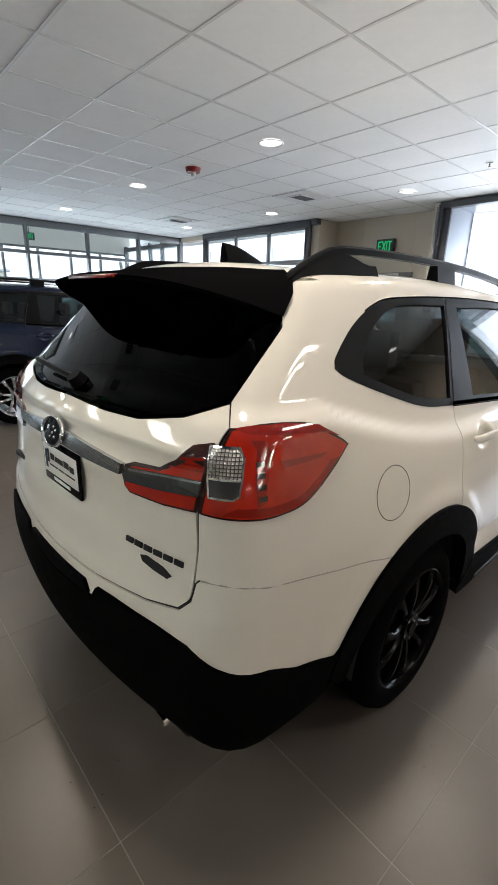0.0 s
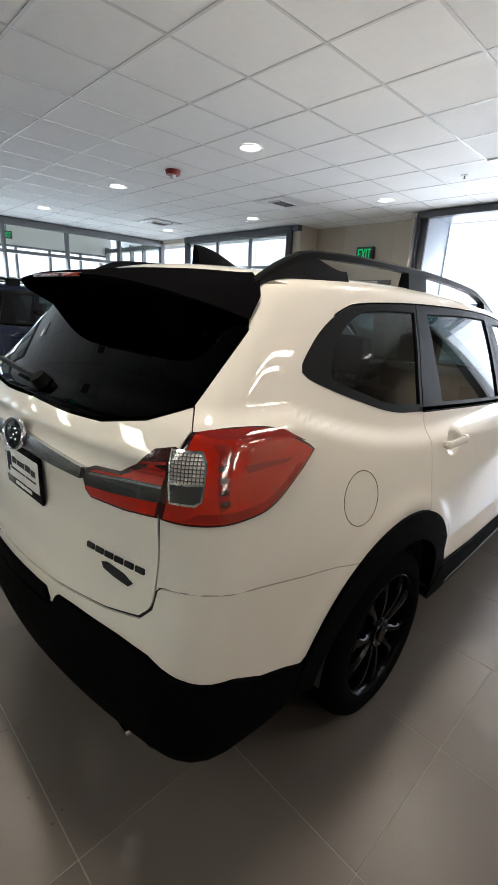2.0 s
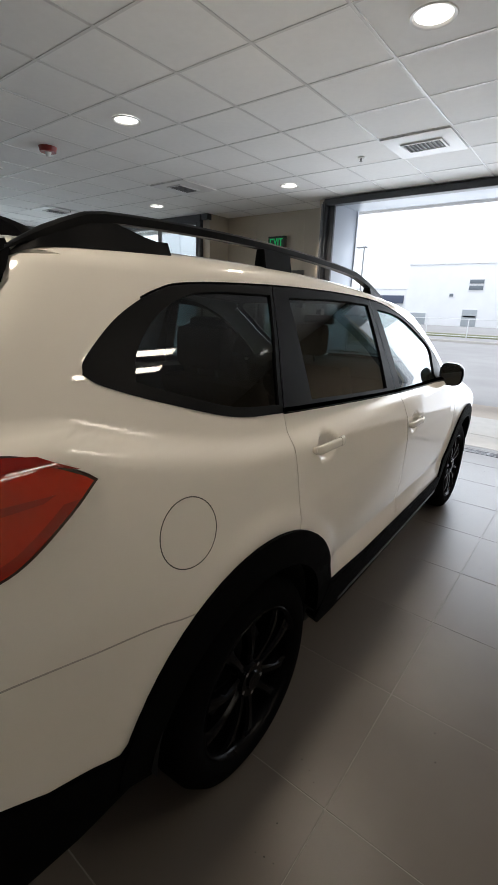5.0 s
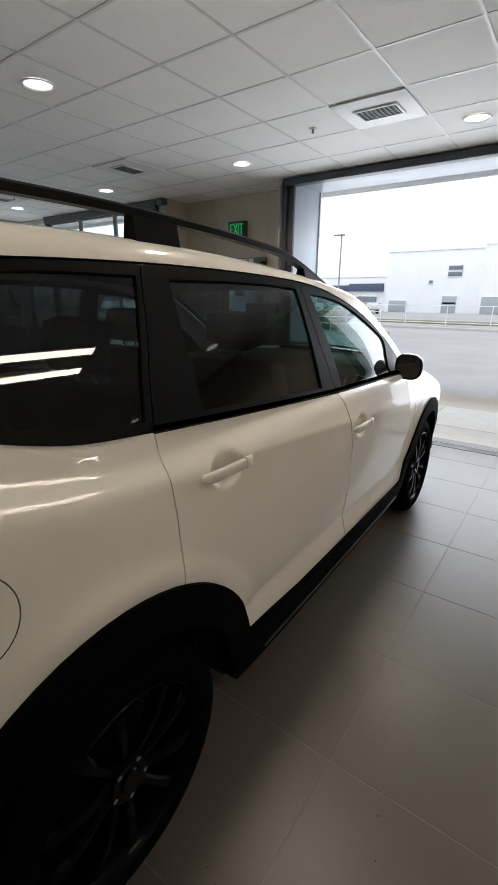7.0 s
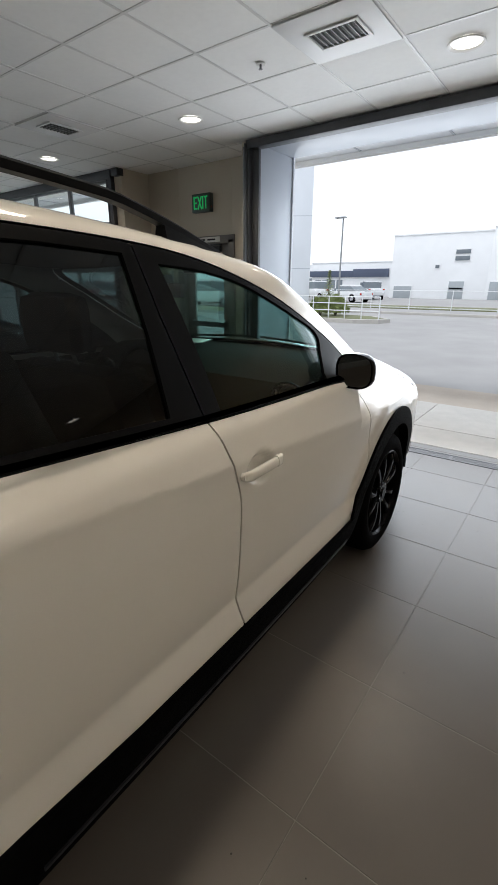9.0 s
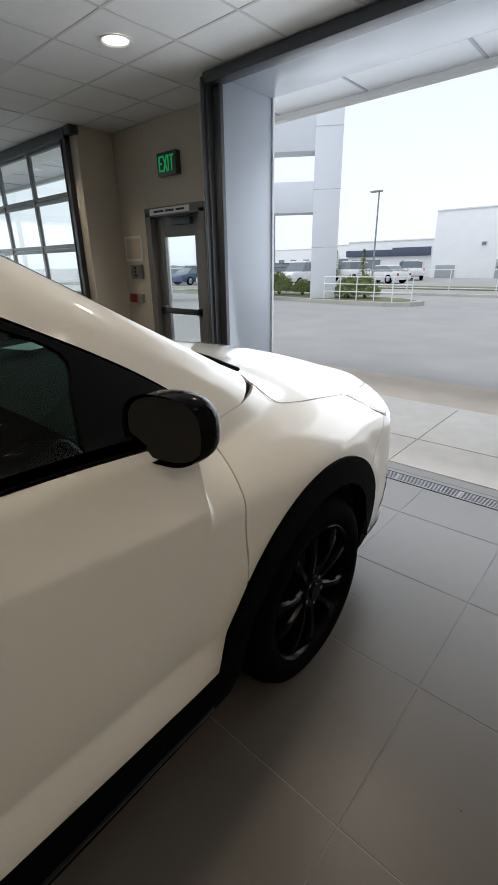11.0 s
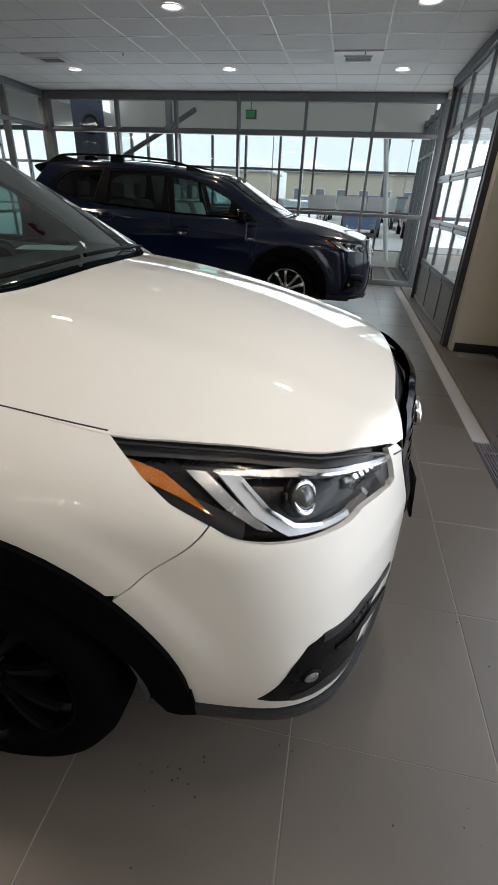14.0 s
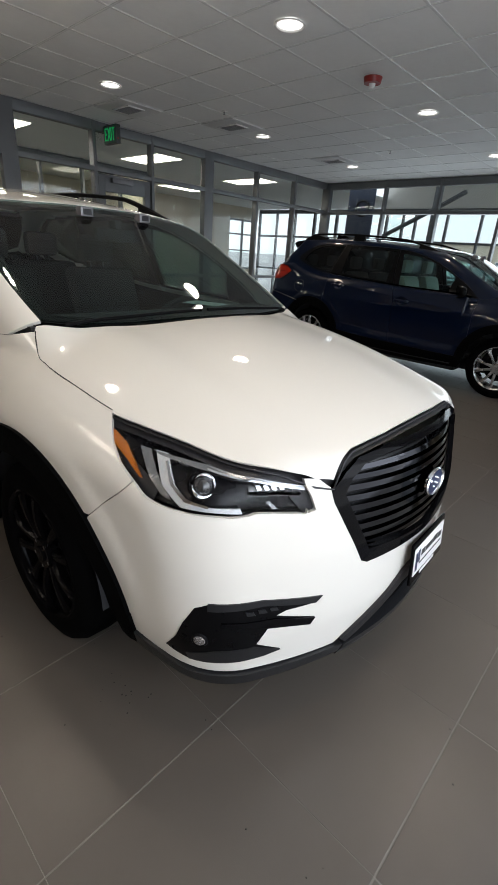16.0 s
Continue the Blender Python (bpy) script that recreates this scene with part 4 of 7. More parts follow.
def vent(at):
    v = thing("ceiling_vent", "square white ceiling diffuser with a slatted grille", "air vent", at, "ceiling vents")
    solid("plate", [(-0.30, 0.30, -0.30, 0.30, -0.006, 0.004)], M["tbar"], v, bev=0.003)
    # Flat black plate and grey slats carry the opening's shade in their colour.
    solid("throat", [(-0.16, 0.16, -0.10, 0.10, -0.010, -0.0065)], M["grille_dark"], v, bev=0.001)
    for k in range(9):
        solid("slat", [(-0.155 + k * 0.037, -0.147 + k * 0.037, -0.10, 0.10, -0.018, -0.008)], M["vent_slat"], v, bev=0.001)
    solid("grille_frame", [(-0.18, -0.16, -0.12, 0.12, -0.018, -0.006), (0.16, 0.18, -0.12, 0.12, -0.018, -0.006), (-0.16, 0.16, -0.12, -0.10, -0.018, -0.006), (-0.16, 0.16, 0.10, 0.12, -0.018, -0.006)], M["tbar"], v, bev=0.002)
    return v


first = None
for vx, vy in ((0.215, 1.865), (-2.835, 1.865), (-5.885, 1.865), (-2.225, -3.015), (-3.445, -2.405), (-5.885, -2.405)):
    m = pose(vx, vy, H - 0.006, 0, 0, 0 if vx > 0 else 90)
    first = copy_thing(first, m) if first else vent(m)

sm = thing("smoke_alarm", "dark red ceiling alarm beacon with a white strobe", "smoke alarm", pose(-2.835, 0.035, H - 0.003))
bm = bmesh.new()
cyl(bm, (0, 0, -0.045), (0, 0, 1), 0.075, 0.085, 0.045, 28)
part("body", bm, M["alarm_red"], sm)
bm = bmesh.new()
cyl(bm, (0, 0, -0.085), (0, 0, 1), 0.022, 0.03, 0.04, 16)
part("strobe", bm, M["white_plastic"], sm)


def sprinkler(at):
    s = thing("sprinkler", "small chrome ceiling sprinkler head", "sprinkler", at, "sprinklers")
    bm = bmesh.new()
    cyl(bm, (0, 0, -0.006), (0, 0, 1), 0.032, 0.036, 0.006, 20)
    part("rose", bm, M["white_plastic"], s)
    bm = bmesh.new()
    cyl(bm, (0, 0, -0.030), (0, 0, 1), 0.007, 0.009, 0.026, 12)
    cyl(bm, (0, 0, -0.034), (0, 0, 1), 0.014, 0.014, 0.003, 14)
    part("head", bm, M["galv"], s)
    return s


first = None
for sx, sy in ((-0.42, 1.93), (-5.6, 1.95), (-2.9, -2.0), (-5.6, -1.2)):
    m = pose(sx, sy, H - 0.003)
    first = copy_thing(first, m) if first else sprinkler(m)

# trench drain before the door
td = thing("trench_drain", "long slotted steel trench drain in the floor", "drain", kind="structure")
solid("frame", [(-1.43, 2.15, 3.055, 3.068, -0.02, 0.004), (-1.43, 2.15, 3.182, 3.195, -0.02, 0.004)], M["alu_dark"], td, bev=0.002)
solid("channel", [(-1.43, 2.15, 3.069, 3.181, -0.06, -0.05)], M["ink"], td, bev=0)
for k in range(6):
    solid("grate_bar", [(-1.43, 2.15, 3.074 + k * 0.019, 3.083 + k * 0.019, -0.02, 0.002)], M["galv"], td, bev=0.001)
for k in range(8):
    solid("grate_bridge", [(-1.30 + k * 0.46, -1.27 + k * 0.46, 3.0685, 3.1815, -0.022, 0.0005)], M["galv"], td, bev=0.001)

# ---- the sport utility vehicle ----
def arc(y0, z0, r, a0, a1, n=24, squash=1.0):
    a = np.radians(np.linspace(a0, a1, n))
    return np.stack([y0 + r * np.cos(a), z0 + squash * r * np.sin(a)], -1)


suv = thing("white_suv", "pearl white sport utility vehicle with black trim and wheels", "car")
G = 0.0036
BELT = spline([(1.02, 1.160), (0.65, 1.188), (0.25, 1.200), (-0.13, 1.214), (-0.65, 1.246), (-1.217, 1.288)], 8)
QBASE = spline([(-1.217, 1.288), (-1.457, 1.315), (-1.70, 1.388), (-1.86, 1.448), (-1.905, 1.478)], 8)
QTOP = spline([(-1.905, 1.478), (-1.885, 1.515), (-1.77, 1.602), (-1.63, 1.664), (-1.48, 1.690), (-1.06, 1.702), (-0.60, 1.697), (-0.18, 1.676), (0.10, 1.632), (0.40, 1.535), (0.70, 1.384), (0.88, 1.272), (1.02, 1.160)], 8)
RG = [(-1.217, 1.288), (-1.224, 1.20), (-1.228, 1.09), (-1.236, 0.98), (-1.244, 0.893)]
BG = [(-0.128, 1.214), (-0.096, 1.12), (-0.068, 1.02), (-0.058, 0.93), (-0.060, 0.80), (-0.061, 0.62), (-0.045, 0.52), (-0.020, 0.450)]
FG = [(1.020, 1.160), (1.018, 1.047), (1.021, 0.85), (1.018, 0.66), (1.000, 0.52), (0.935, 0.430)]
RARC = 0.545
GATE = [(0.681, 1.408), (0.732, 1.356), (0.720, 1.24), (0.712, 1.137), (0.720, 1.03), (0.717, 0.93), (0.708, 0.875), (0.676, 0.838)]
SEAM = [(-2.382, 0.951), (-2.33, 0.949), (-2.20, 0.928), (-2.016, 0.893), (-1.75, 0.845)]
LAMP_TOP = np.vstack([R((0.733, 1.352)), S((-2.22, 1.362), (-2.093, 1.349), (-1.99, 1.30), (-1.955, 1.274))])
LAMP_LOW = np.vstack([S((-1.955, 1.274), (-2.03, 1.215), (-2.149, 1.146), (-2.26, 1.132)), R((0.80, 1.134), (0.714, 1.137))])
ROOF_EDGE = spline([(0.40, 1.668), (0.15, 1.700), (-0.3, 1.728), (-0.9, 1.742), (-1.5, 1.742), (-1.86, 1.736)], 8)
WS_SIDE = spline([(1.25, 1.228), (0.955, 1.380), (0.67, 1.535), (0.40, 1.668)], 8)

quarter = chain(S(*RG[::-1]), S(*QBASE), S(*QTOP[1:-1]), S((1.02, 1.160)), S((1.16, 1.17)),
                S(*WS_SIDE), S(*ROOF_EDGE[1:]), P3((0.603, -1.962, 1.729), (0.622, -1.978, 1.706), (0.641, -2.004, 1.669), (0.652, -2.045, 1.630)), R((0.668, 1.60), (0.678, 1.50), (0.681, 1.408)),
                spline(LAMP_TOP, 6), spline(LAMP_LOW, 6)[1:], R(*GATE[4:6]), R((0.726, 0.943), (0.745, 0.948)), S(*SEAM),
                S(*arc(-AXLE, 0.385, RARC, 123, 69)))
sheet("body_side", quarter, ring, M["white"], suv, inset=0.0, cell=0.017, mirror=True, label="white pressed body side with roof pillars")
rear_door = chain(S(*BELT[BELT[:, 0] < -0.13]), S(*RG[1:]), S(*arc(-AXLE, 0.385, RARC, 68, 14)), spline(S((-0.92, 0.495), (-0.5, 0.462), (-0.022, 0.449)), 6), S(*spline(BG[::-1], 5)[1:]))
HANDLES = ((-1.005, 1.142), (0.055, 1.032))


def dish(uv):
    d = 0 * uv[:, 0]
    for y, z in HANDLES:
        r = ((uv[:, 0] - y - 0.004) / 0.066) ** 2 + ((uv[:, 1] - z + 0.002) / 0.046) ** 2
        d = d - 0.026 * np.exp(-r ** 3.4)
    return d


sheet("rear_door", rear_door, ring, M["white"], suv, off=dish, inset=G, cell=0.013, mirror=True)
front_door = chain(S(*BELT[BELT[:, 0] > -0.13]), S(*spline(BG, 5)), spline(S((0.2, 0.440), (0.6, 0.432), (0.93, 0.430)), 6), S(*spline(FG[::-1], 5)[1:-1]))
sheet("front_door", front_door, ring, M["white"], suv, off=dish, inset=G, cell=0.013, mirror=True)
HOODSEAM = [(1.277, 1.196), (1.35, 1.128), (1.43, 1.106), (1.622, 1.078), (1.816, 1.047)]
fender = chain(S(*spline(FG, 5)[:-1]), S(*arc(AXLE, 0.375, 0.535, 172, 44)), S((1.861, 0.750), (2.035, 0.921)),
               S((1.96, 0.955), (1.899, 0.993), (1.816, 1.047)), S(*spline(HOODSEAM[::-1], 5)[1:]), S((1.16, 1.17)))
sheet("front_fender", fender, ring, M["white"], suv, inset=0.0016, cell=0.018, mirror=True)

# nose
HL_LOW = np.vstack([S((1.816, 1.047), (1.899, 0.993), (2.035, 0.921)), N((0.888, 0.895), (0.857, 0.882), (0.800, 0.874), (0.755, 0.868), (0.720, 0.870), (0.700, 0.874), (0.640, 0.866), (0.575, 0.856))])
HL_TOP = np.vstack([N((0.575, 0.856), (0.549, 0.862), (0.560, 0.900), (0.572, 0.936), (0.620, 0.968), (0.70, 0.990)), S((2.028, 1.020), (1.92, 1.036), (1.816, 1.047))])
GR = [(0.0, 1.000), (0.25, 0.996), (0.385, 0.982), (0.445, 0.955), (0.497, 0.908), (0.487, 0.870), (0.375, 0.645), (0.35, 0.632), (0.0, 0.622)]
hl = chain(spline(HL_LOW, 4), spline(HL_TOP, 4)[1:-1])
bumper_half = chain(N((0.0, 0.622), (0.35, 0.632), (0.375, 0.645), (0.487, 0.870), (0.499, 0.920), (0.532, 0.950), (0.573, 0.956), (0.572, 0.938), (0.556, 0.901), (0.545, 0.861), (0.575, 0.853)), spline(HL_LOW, 4)[::-1][1:-9],
                    S((2.035, 0.921), (1.861, 0.750)), S(*arc(AXLE, 0.375, 0.535, 42, -4)),
                    S((2.05, 0.335)), N((0.845, 0.345), (0.70, 0.338), (0.56, 0.325), (0.42, 0.312), (0.385, 0.335), (0.25, 0.415), (0.125, 0.500), (0.09, 0.512), (0.0, 0.514)))
sheet("front_bumper", both(bumper_half, MID), ring, M["white"], suv, inset=0.0005, cell=0.018)
fogp = N((0.868, 0.400), (0.868, 0.47), (0.864, 0.53), (0.848, 0.592), (0.82, 0.611), (0.70, 0.605), (0.519, 0.566), (0.536, 0.548), (0.631, 0.551), (0.66, 0.541), (0.536, 0.493), (0.548, 0.468), (0.682, 0.500), (0.712, 0.448), (0.633, 0.398), (0.681, 0.388), (0.84, 0.382))
fog = sheet("fog_surround", fogp, ring, M["fog_black"], suv, off=0.002, cell=0.012, rim=0.008, mirror=True, tri=True, label="deep black fog lamp surround")
fin = sheet("fog_fin", N((0.80, 0.549), (0.66, 0.534), (0.534, 0.492), (0.548, 0.470), (0.69, 0.511), (0.80, 0.538)), ring, M["gloss_black"], suv, off=0.007, rim=0.012, cell=0.02, mirror=True, tri=True, label="slim gloss black fin")
shelf = sheet("fog_ledge", N((0.852, 0.412), (0.81, 0.440), (0.718, 0.443), (0.632, 0.397), (0.683, 0.389), (0.845, 0.386)), ring, M["lip"], suv, off=0.0045, rim=0.010, cell=0.02, mirror=True, tri=True)
brow = sheet("fog_brow", N((0.825, 0.613), (0.70, 0.607), (0.514, 0.566), (0.536, 0.547), (0.696, 0.587), (0.826, 0.588)), ring, M["lip"], suv, off=0.0045, rim=0.010, cell=0.02, mirror=True, tri=True, label="grey plastic brow")
steps = [sheet("fog_step", N((x, 0.578), (x - 0.020, 0.575), (x - 0.026, 0.562), (x - 0.004, 0.565)), ring, M["lip"], suv, off=0.006, rim=0.006, cell=0.02, mirror=True) for x in (0.745, 0.712, 0.680)]
for i, s in enumerate((1, -1)):
    fin[i].parent = shelf[i].parent = brow[i].parent = fog[i]
    for st_ in steps:
        st_[i].parent = fog[i]
    p, n = on_nose(0.838, 0.480, 0.0025)
    bm = bmesh.new()
    cyl(bm, (s * p.x, p.y, p.z), (s * n.x, n.y, n.z), 0.026, 0.022, 0.004, 20)
    f = part("fog_lamp", bm, M["satin_black"], fog[i], "small round fog lamp")
    bm = bmesh.new()
    cyl(bm, (s * (p.x + n.x * 0.004), p.y + n.y * 0.004, p.z), (s * n.x, n.y, n.z), 0.018, 0.014, 0.003, 20)
    part("lens", bm, M["clear_lens"], f)
lipp = chain(S((1.955, 0.345)), S((2.05, 0.338)), N((0.845, 0.338), (0.70, 0.330), (0.56, 0.319), (0.42, 0.308), (0.385, 0.300), (0.39, 0.272), (0.56, 0.284), (0.70, 0.292), (0.84, 0.298)), S((2.05, 0.292), (1.955, 0.288)))
sheet("front_lip", lipp, ring, M["lip"], suv, off=0.012, cell=0.02, rim=0.03, mirror=True, label="dark grey plastic bumper lip")
intake = chain(N((0.0, 0.511), (0.09, 0.509), (0.125, 0.497), (0.25, 0.412), (0.385, 0.332), (0.42, 0.309), (0.40, 0.265), (0.0, 0.262)))
sheet("lower_intake", both(intake, MID), ring, M["cladding"], suv, off=-0.02, cell=0.03, label="black lower intake")
ledge = chain(N((0.0, 0.512), (0.10, 0.508), (0.135, 0.492), (0.25, 0.420), (0.40, 0.330), (0.37, 0.300), (0.22, 0.380), (0.11, 0.445), (0.0, 0.455)))
sheet("intake_frame", both(ledge, MID), ring, M["lip"], suv, off=0.010, cell=0.03, rim=0.05)
skid = chain(N((0.0, 0.31), (0.30, 0.305), (0.38, 0.298), (0.40, 0.26), (0.0, 0.262)))
sheet("chin", both(skid, MID), ring, M["lip"], suv, off=0.015, cell=0.03, rim=0.05)

grille = thing("grille", "", "")
grille.parent = suv
gp = both(N(*GR), MID)
sheet("grille_back", gp, ring, M["lamp_inner"], grille, off=-0.045, inset=0.004, cell=0.04)
inner = both(N((0.0, 0.984), (0.25, 0.980), (0.372, 0.966), (0.428, 0.934), (0.452, 0.890), (0.352, 0.682), (0.0, 0.652)), MID)
band("grille_surround", gp, inner, ring, M["gloss_black"], grille, off=0.002, rim=0.02, label="gloss black grille surround")
for k in range(9):
    z = 0.683 + k * 0.034
    hw = min(0.335 + (z - 0.665) / 0.21 * 0.107, 0.452 - max(0.0, z - 0.885) * 1.0)
    sl = both(N((0.0, z + 0.009), (hw * 0.5, z + 0.009), (hw, z + 0.009), (hw, z - 0.009), (hw * 0.5, z - 0.009), (0.0, z - 0.009)), MID)
    sheet("grille_bar", sl, ring, M["black_chrome"], grille, off=lambda q: -0.010 - 0.030 * np.clip(np.abs(q[:, 0] - MID) / 0.30, 0, 1) ** 3, cell=0.02, rim=0.03)


def oval_badge(parent, p, n, rx, rz, star=True):
    """Oval chrome-ringed emblem with a dark blue face and plain dots."""
    m = Matrix.Translation(p) @ n.to_track_quat("Z", "Y").to_matrix().to_4x4()
    bm = bmesh.new()
    k = 40
    rings = []
    for f, z in ((1.0, 0.0), (1.0, 0.010), (0.94, 0.014), (0.88, 0.010), (0.86, 0.006)):
        rings.append([bm.verts.new(m @ Vector((rx * f * math.cos(2 * math.pi * i / k), rz * f * math.sin(2 * math.pi * i / k), z))) for i in range(k)])
    for a, b in zip(rings, rings[1:]):
        for i in range(k):
            bm.faces.new((a[i], a[(i + 1) % k], b[(i + 1) % k], b[i]))
    badge = part("emblem", bm, M["chrome"], parent, "chrome-ringed oval emblem")
    bm = bmesh.new()
    bm.faces.new([bm.verts.new(m @ Vector((rx * 0.87 * math.cos(2 * math.pi * i / k), rz * 0.87 * math.sin(2 * math.pi * i / k), 0.007))) for i in range(k)])
    part("emblem_face", bm, M["blue_ink"] if star else M["gloss_black"], badge, "dark blue face")
    for x, y, r in ((-0.40, 0.18, 0.13), (0.08, 0.30, 0.09), (0.32, 0.12, 0.09), (0.05, -0.10, 0.09), (0.30, -0.30, 0.09), (-0.10, -0.38, 0.08)):
        bm = bmesh.new()
        cyl(bm, m @ Vector((x * rx, y * rz, 0.0075)), m.to_3x3() @ Vector((0, 0, 1)), r * rz * 1.2, r * rz * 0.5, 0.004, 10)
        part("emblem_dot", bm, M["chrome"], badge)


p, n = on_nose(0.0, 0.815, 0.0)
oval_badge(grille, p + n * 0.002, n, 0.078, 0.046)


def plate(parent, p, n, w, h, tilt=0.0):
    """Dealer plate in a black frame; its print is plain bars."""
    m = Matrix.Translation(p) @ n.to_track_quat("Z", "Y").to_matrix().to_4x4() @ Matrix.Rotation(tilt, 4, "Z")

    def pbox(name, b, mt, par, lab="", bev=0.0015):
        bm = bmesh.new()
        bx(bm, *b, bev=bev)
        for v in bm.verts:
            v.co = m @ v.co
        return part(name, bm, mt, par, lab)

    base = pbox("plate_frame", (-w / 2, w / 2, -h / 2, h / 2, 0.0, 0.010), M["gloss_black"], parent, "black plate frame", 0.003)
    pbox("plate_card", (-w / 2 + 0.012, w / 2 - 0.012, -h / 2 + 0.034, h / 2 - 0.020, 0.0102, 0.0125), M["plate_white"], base, "white card plate", 0.001)
    for b, mt in (((-0.080, -0.045, 0.010, 0.034), "ink"), ((-0.038, 0.030, 0.010, 0.030), "ink"), ((0.037, 0.080, 0.010, 0.034), "ink"), ((0.086, 0.122, 0.006, 0.028), "ink"), ((-0.095, -0.02, -0.016, -0.010), "ink"), ((-0.012, 0.03, -0.016, -0.010), "ink"), ((0.038, 0.122, -0.016, -0.010), "ink"), ((-0.130, -0.112, -0.032, 0.040), "blue_ink"), ((-0.108, -0.092, -0.006, 0.046), "blue_ink")):
        pbox("print_bar", (b[0], b[1], b[2], b[3], 0.0126, 0.0135), M[mt], base, bev=0.0)
    pbox("frame_print_bar", (-0.07, 0.07, -h / 2 + 0.012, -h / 2 + 0.025, 0.0101, 0.011), M["plate_white"], base, bev=0.0)
    return base


p, n = on_nose(-0.02, 0.545, 0.0)
plate(suv, p + n * 0.020 + Vector((0, 0, -0.01)), (n + Vector((0, 0, 0.10))).normalized(), 0.31, 0.165)

# headlamps
lamps = sheet("headlamp", hl, ring, M["lamp_inner"], suv, off=-0.035, inset=0.001, cell=0.025, rim=0.0, mirror=True, label="headlamp with black housing and white light guide")
cover = sheet("lamp_cover", hl, ring, M["lamp_glass"], suv, off=0.003, inset=0.0015, cell=0.025, rim=0.006, mirror=True, label="clear lamp cover")
amb = P3((0.837, 1.835, 1.022), (0.839, 1.879, 1.014), (0.843, 1.937, 0.998), (0.860, 1.987, 0.972), (0.880, 2.042, 0.936), (0.872, 1.975, 0.965), (0.861, 1.895, 0.992))
a2 = sheet("side_marker", amb, ring, M["amber"], suv, off=-0.010, cell=0.02, rim=0.02, mirror=True, tri=True, label="amber side marker")
runs = []
for nm, mt, deep, run in (("light_guide", "lamp_white", -0.012, P3((0.809, 2.030, 0.996), (0.859, 2.115, 0.933), (0.855, 2.186, 0.890), (0.809, 2.250, 0.882), (0.735, 2.308, 0.872), (0.739, 2.304, 0.887), (0.806, 2.246, 0.895), (0.838, 2.198, 0.909), (0.840, 2.147, 0.940), (0.795, 2.068, 0.994))),
                          ("guide_edge", "chrome", -0.006, P3((0.815, 2.083, 0.978), (0.845, 2.136, 0.937), (0.843, 2.191, 0.905), (0.807, 2.247, 0.893), (0.805, 2.245, 0.899), (0.837, 2.194, 0.912), (0.840, 2.141, 0.942), (0.811, 2.089, 0.980))),
                          ("upper_guide", "lamp_silver", -0.012, P3((0.811, 2.021, 0.995), (0.745, 2.177, 0.985), (0.671, 2.306, 0.964), (0.562, 2.389, 0.931), (0.567, 2.382, 0.922), (0.678, 2.314, 0.952), (0.761, 2.194, 0.974), (0.812, 2.047, 0.989))),
                          ("upper_edge", "chrome", -0.006, P3((0.757, 2.187, 0.978), (0.676, 2.311, 0.957), (0.575, 2.380, 0.926), (0.570, 2.384, 0.922), (0.677, 2.314, 0.952), (0.760, 2.193, 0.974)))):
    runs.append(sheet(nm, run, ring, M[mt], suv, off=deep, cell=0.012, rim=0.008, mirror=True, tri=True, label="white light guide"))
lidp = P3((0.824, 1.975, 0.999), (0.813, 2.011, 0.996), (0.849, 2.083, 0.954), (0.863, 2.157, 0.903), (0.871, 2.125, 0.911), (0.864, 2.064, 0.945))
g3 = sheet("silver_panel", lidp, ring, M["lamp_silver"], suv, off=-0.014, cell=0.02, rim=0.01, mirror=True, tri=True)
rf = P3((0.704, 2.296, 0.948), (0.644, 2.343, 0.940), (0.583, 2.384, 0.921), (0.570, 2.394, 0.903), (0.596, 2.382, 0.901), (0.712, 2.311, 0.918))
g4 = sheet("turn_reflector", rf, ring, M["smoke_lens"], suv, off=-0.026, cell=0.02, rim=0.02, mirror=True, label="facetted turn signal reflector")
g5 = sheet("reflector_bar", P3((0.706, 2.302, 0.932), (0.644, 2.345, 0.926), (0.580, 2.387, 0.912), (0.580, 2.389, 0.903), (0.644, 2.349, 0.914), (0.708, 2.306, 0.921)), ring, M["lamp_silver"], suv, off=-0.018, cell=0.02, rim=0.006, mirror=True, label="bright reflector strip")
ribs = [sheet("reflector_rib", P3((x, 2.296 + (0.704 - x) * 0.72, 0.950 - (0.704 - x) * 0.12), (x - 0.010, 2.303 + (0.704 - x) * 0.72, 0.949 - (0.704 - x) * 0.12), (x - 0.016, 2.304 + (0.704 - x) * 0.72, 0.936 - (0.704 - x) * 0.12), (x - 0.006, 2.297 + (0.704 - x) * 0.72, 0.937 - (0.704 - x) * 0.12)), ring, M["chrome"], suv, off=-0.016, cell=0.02, rim=0.004, mirror=True) for x in (0.690, 0.672, 0.654, 0.636)]
g6 = sheet("lower_rib", P3((0.675, 2.339, 0.897), (0.663, 2.346, 0.896), (0.644, 2.362, 0.872), (0.657, 2.354, 0.873)), ring, M["lamp_silver"], suv, off=-0.020, cell=0.02, rim=0.004, mirror=True)
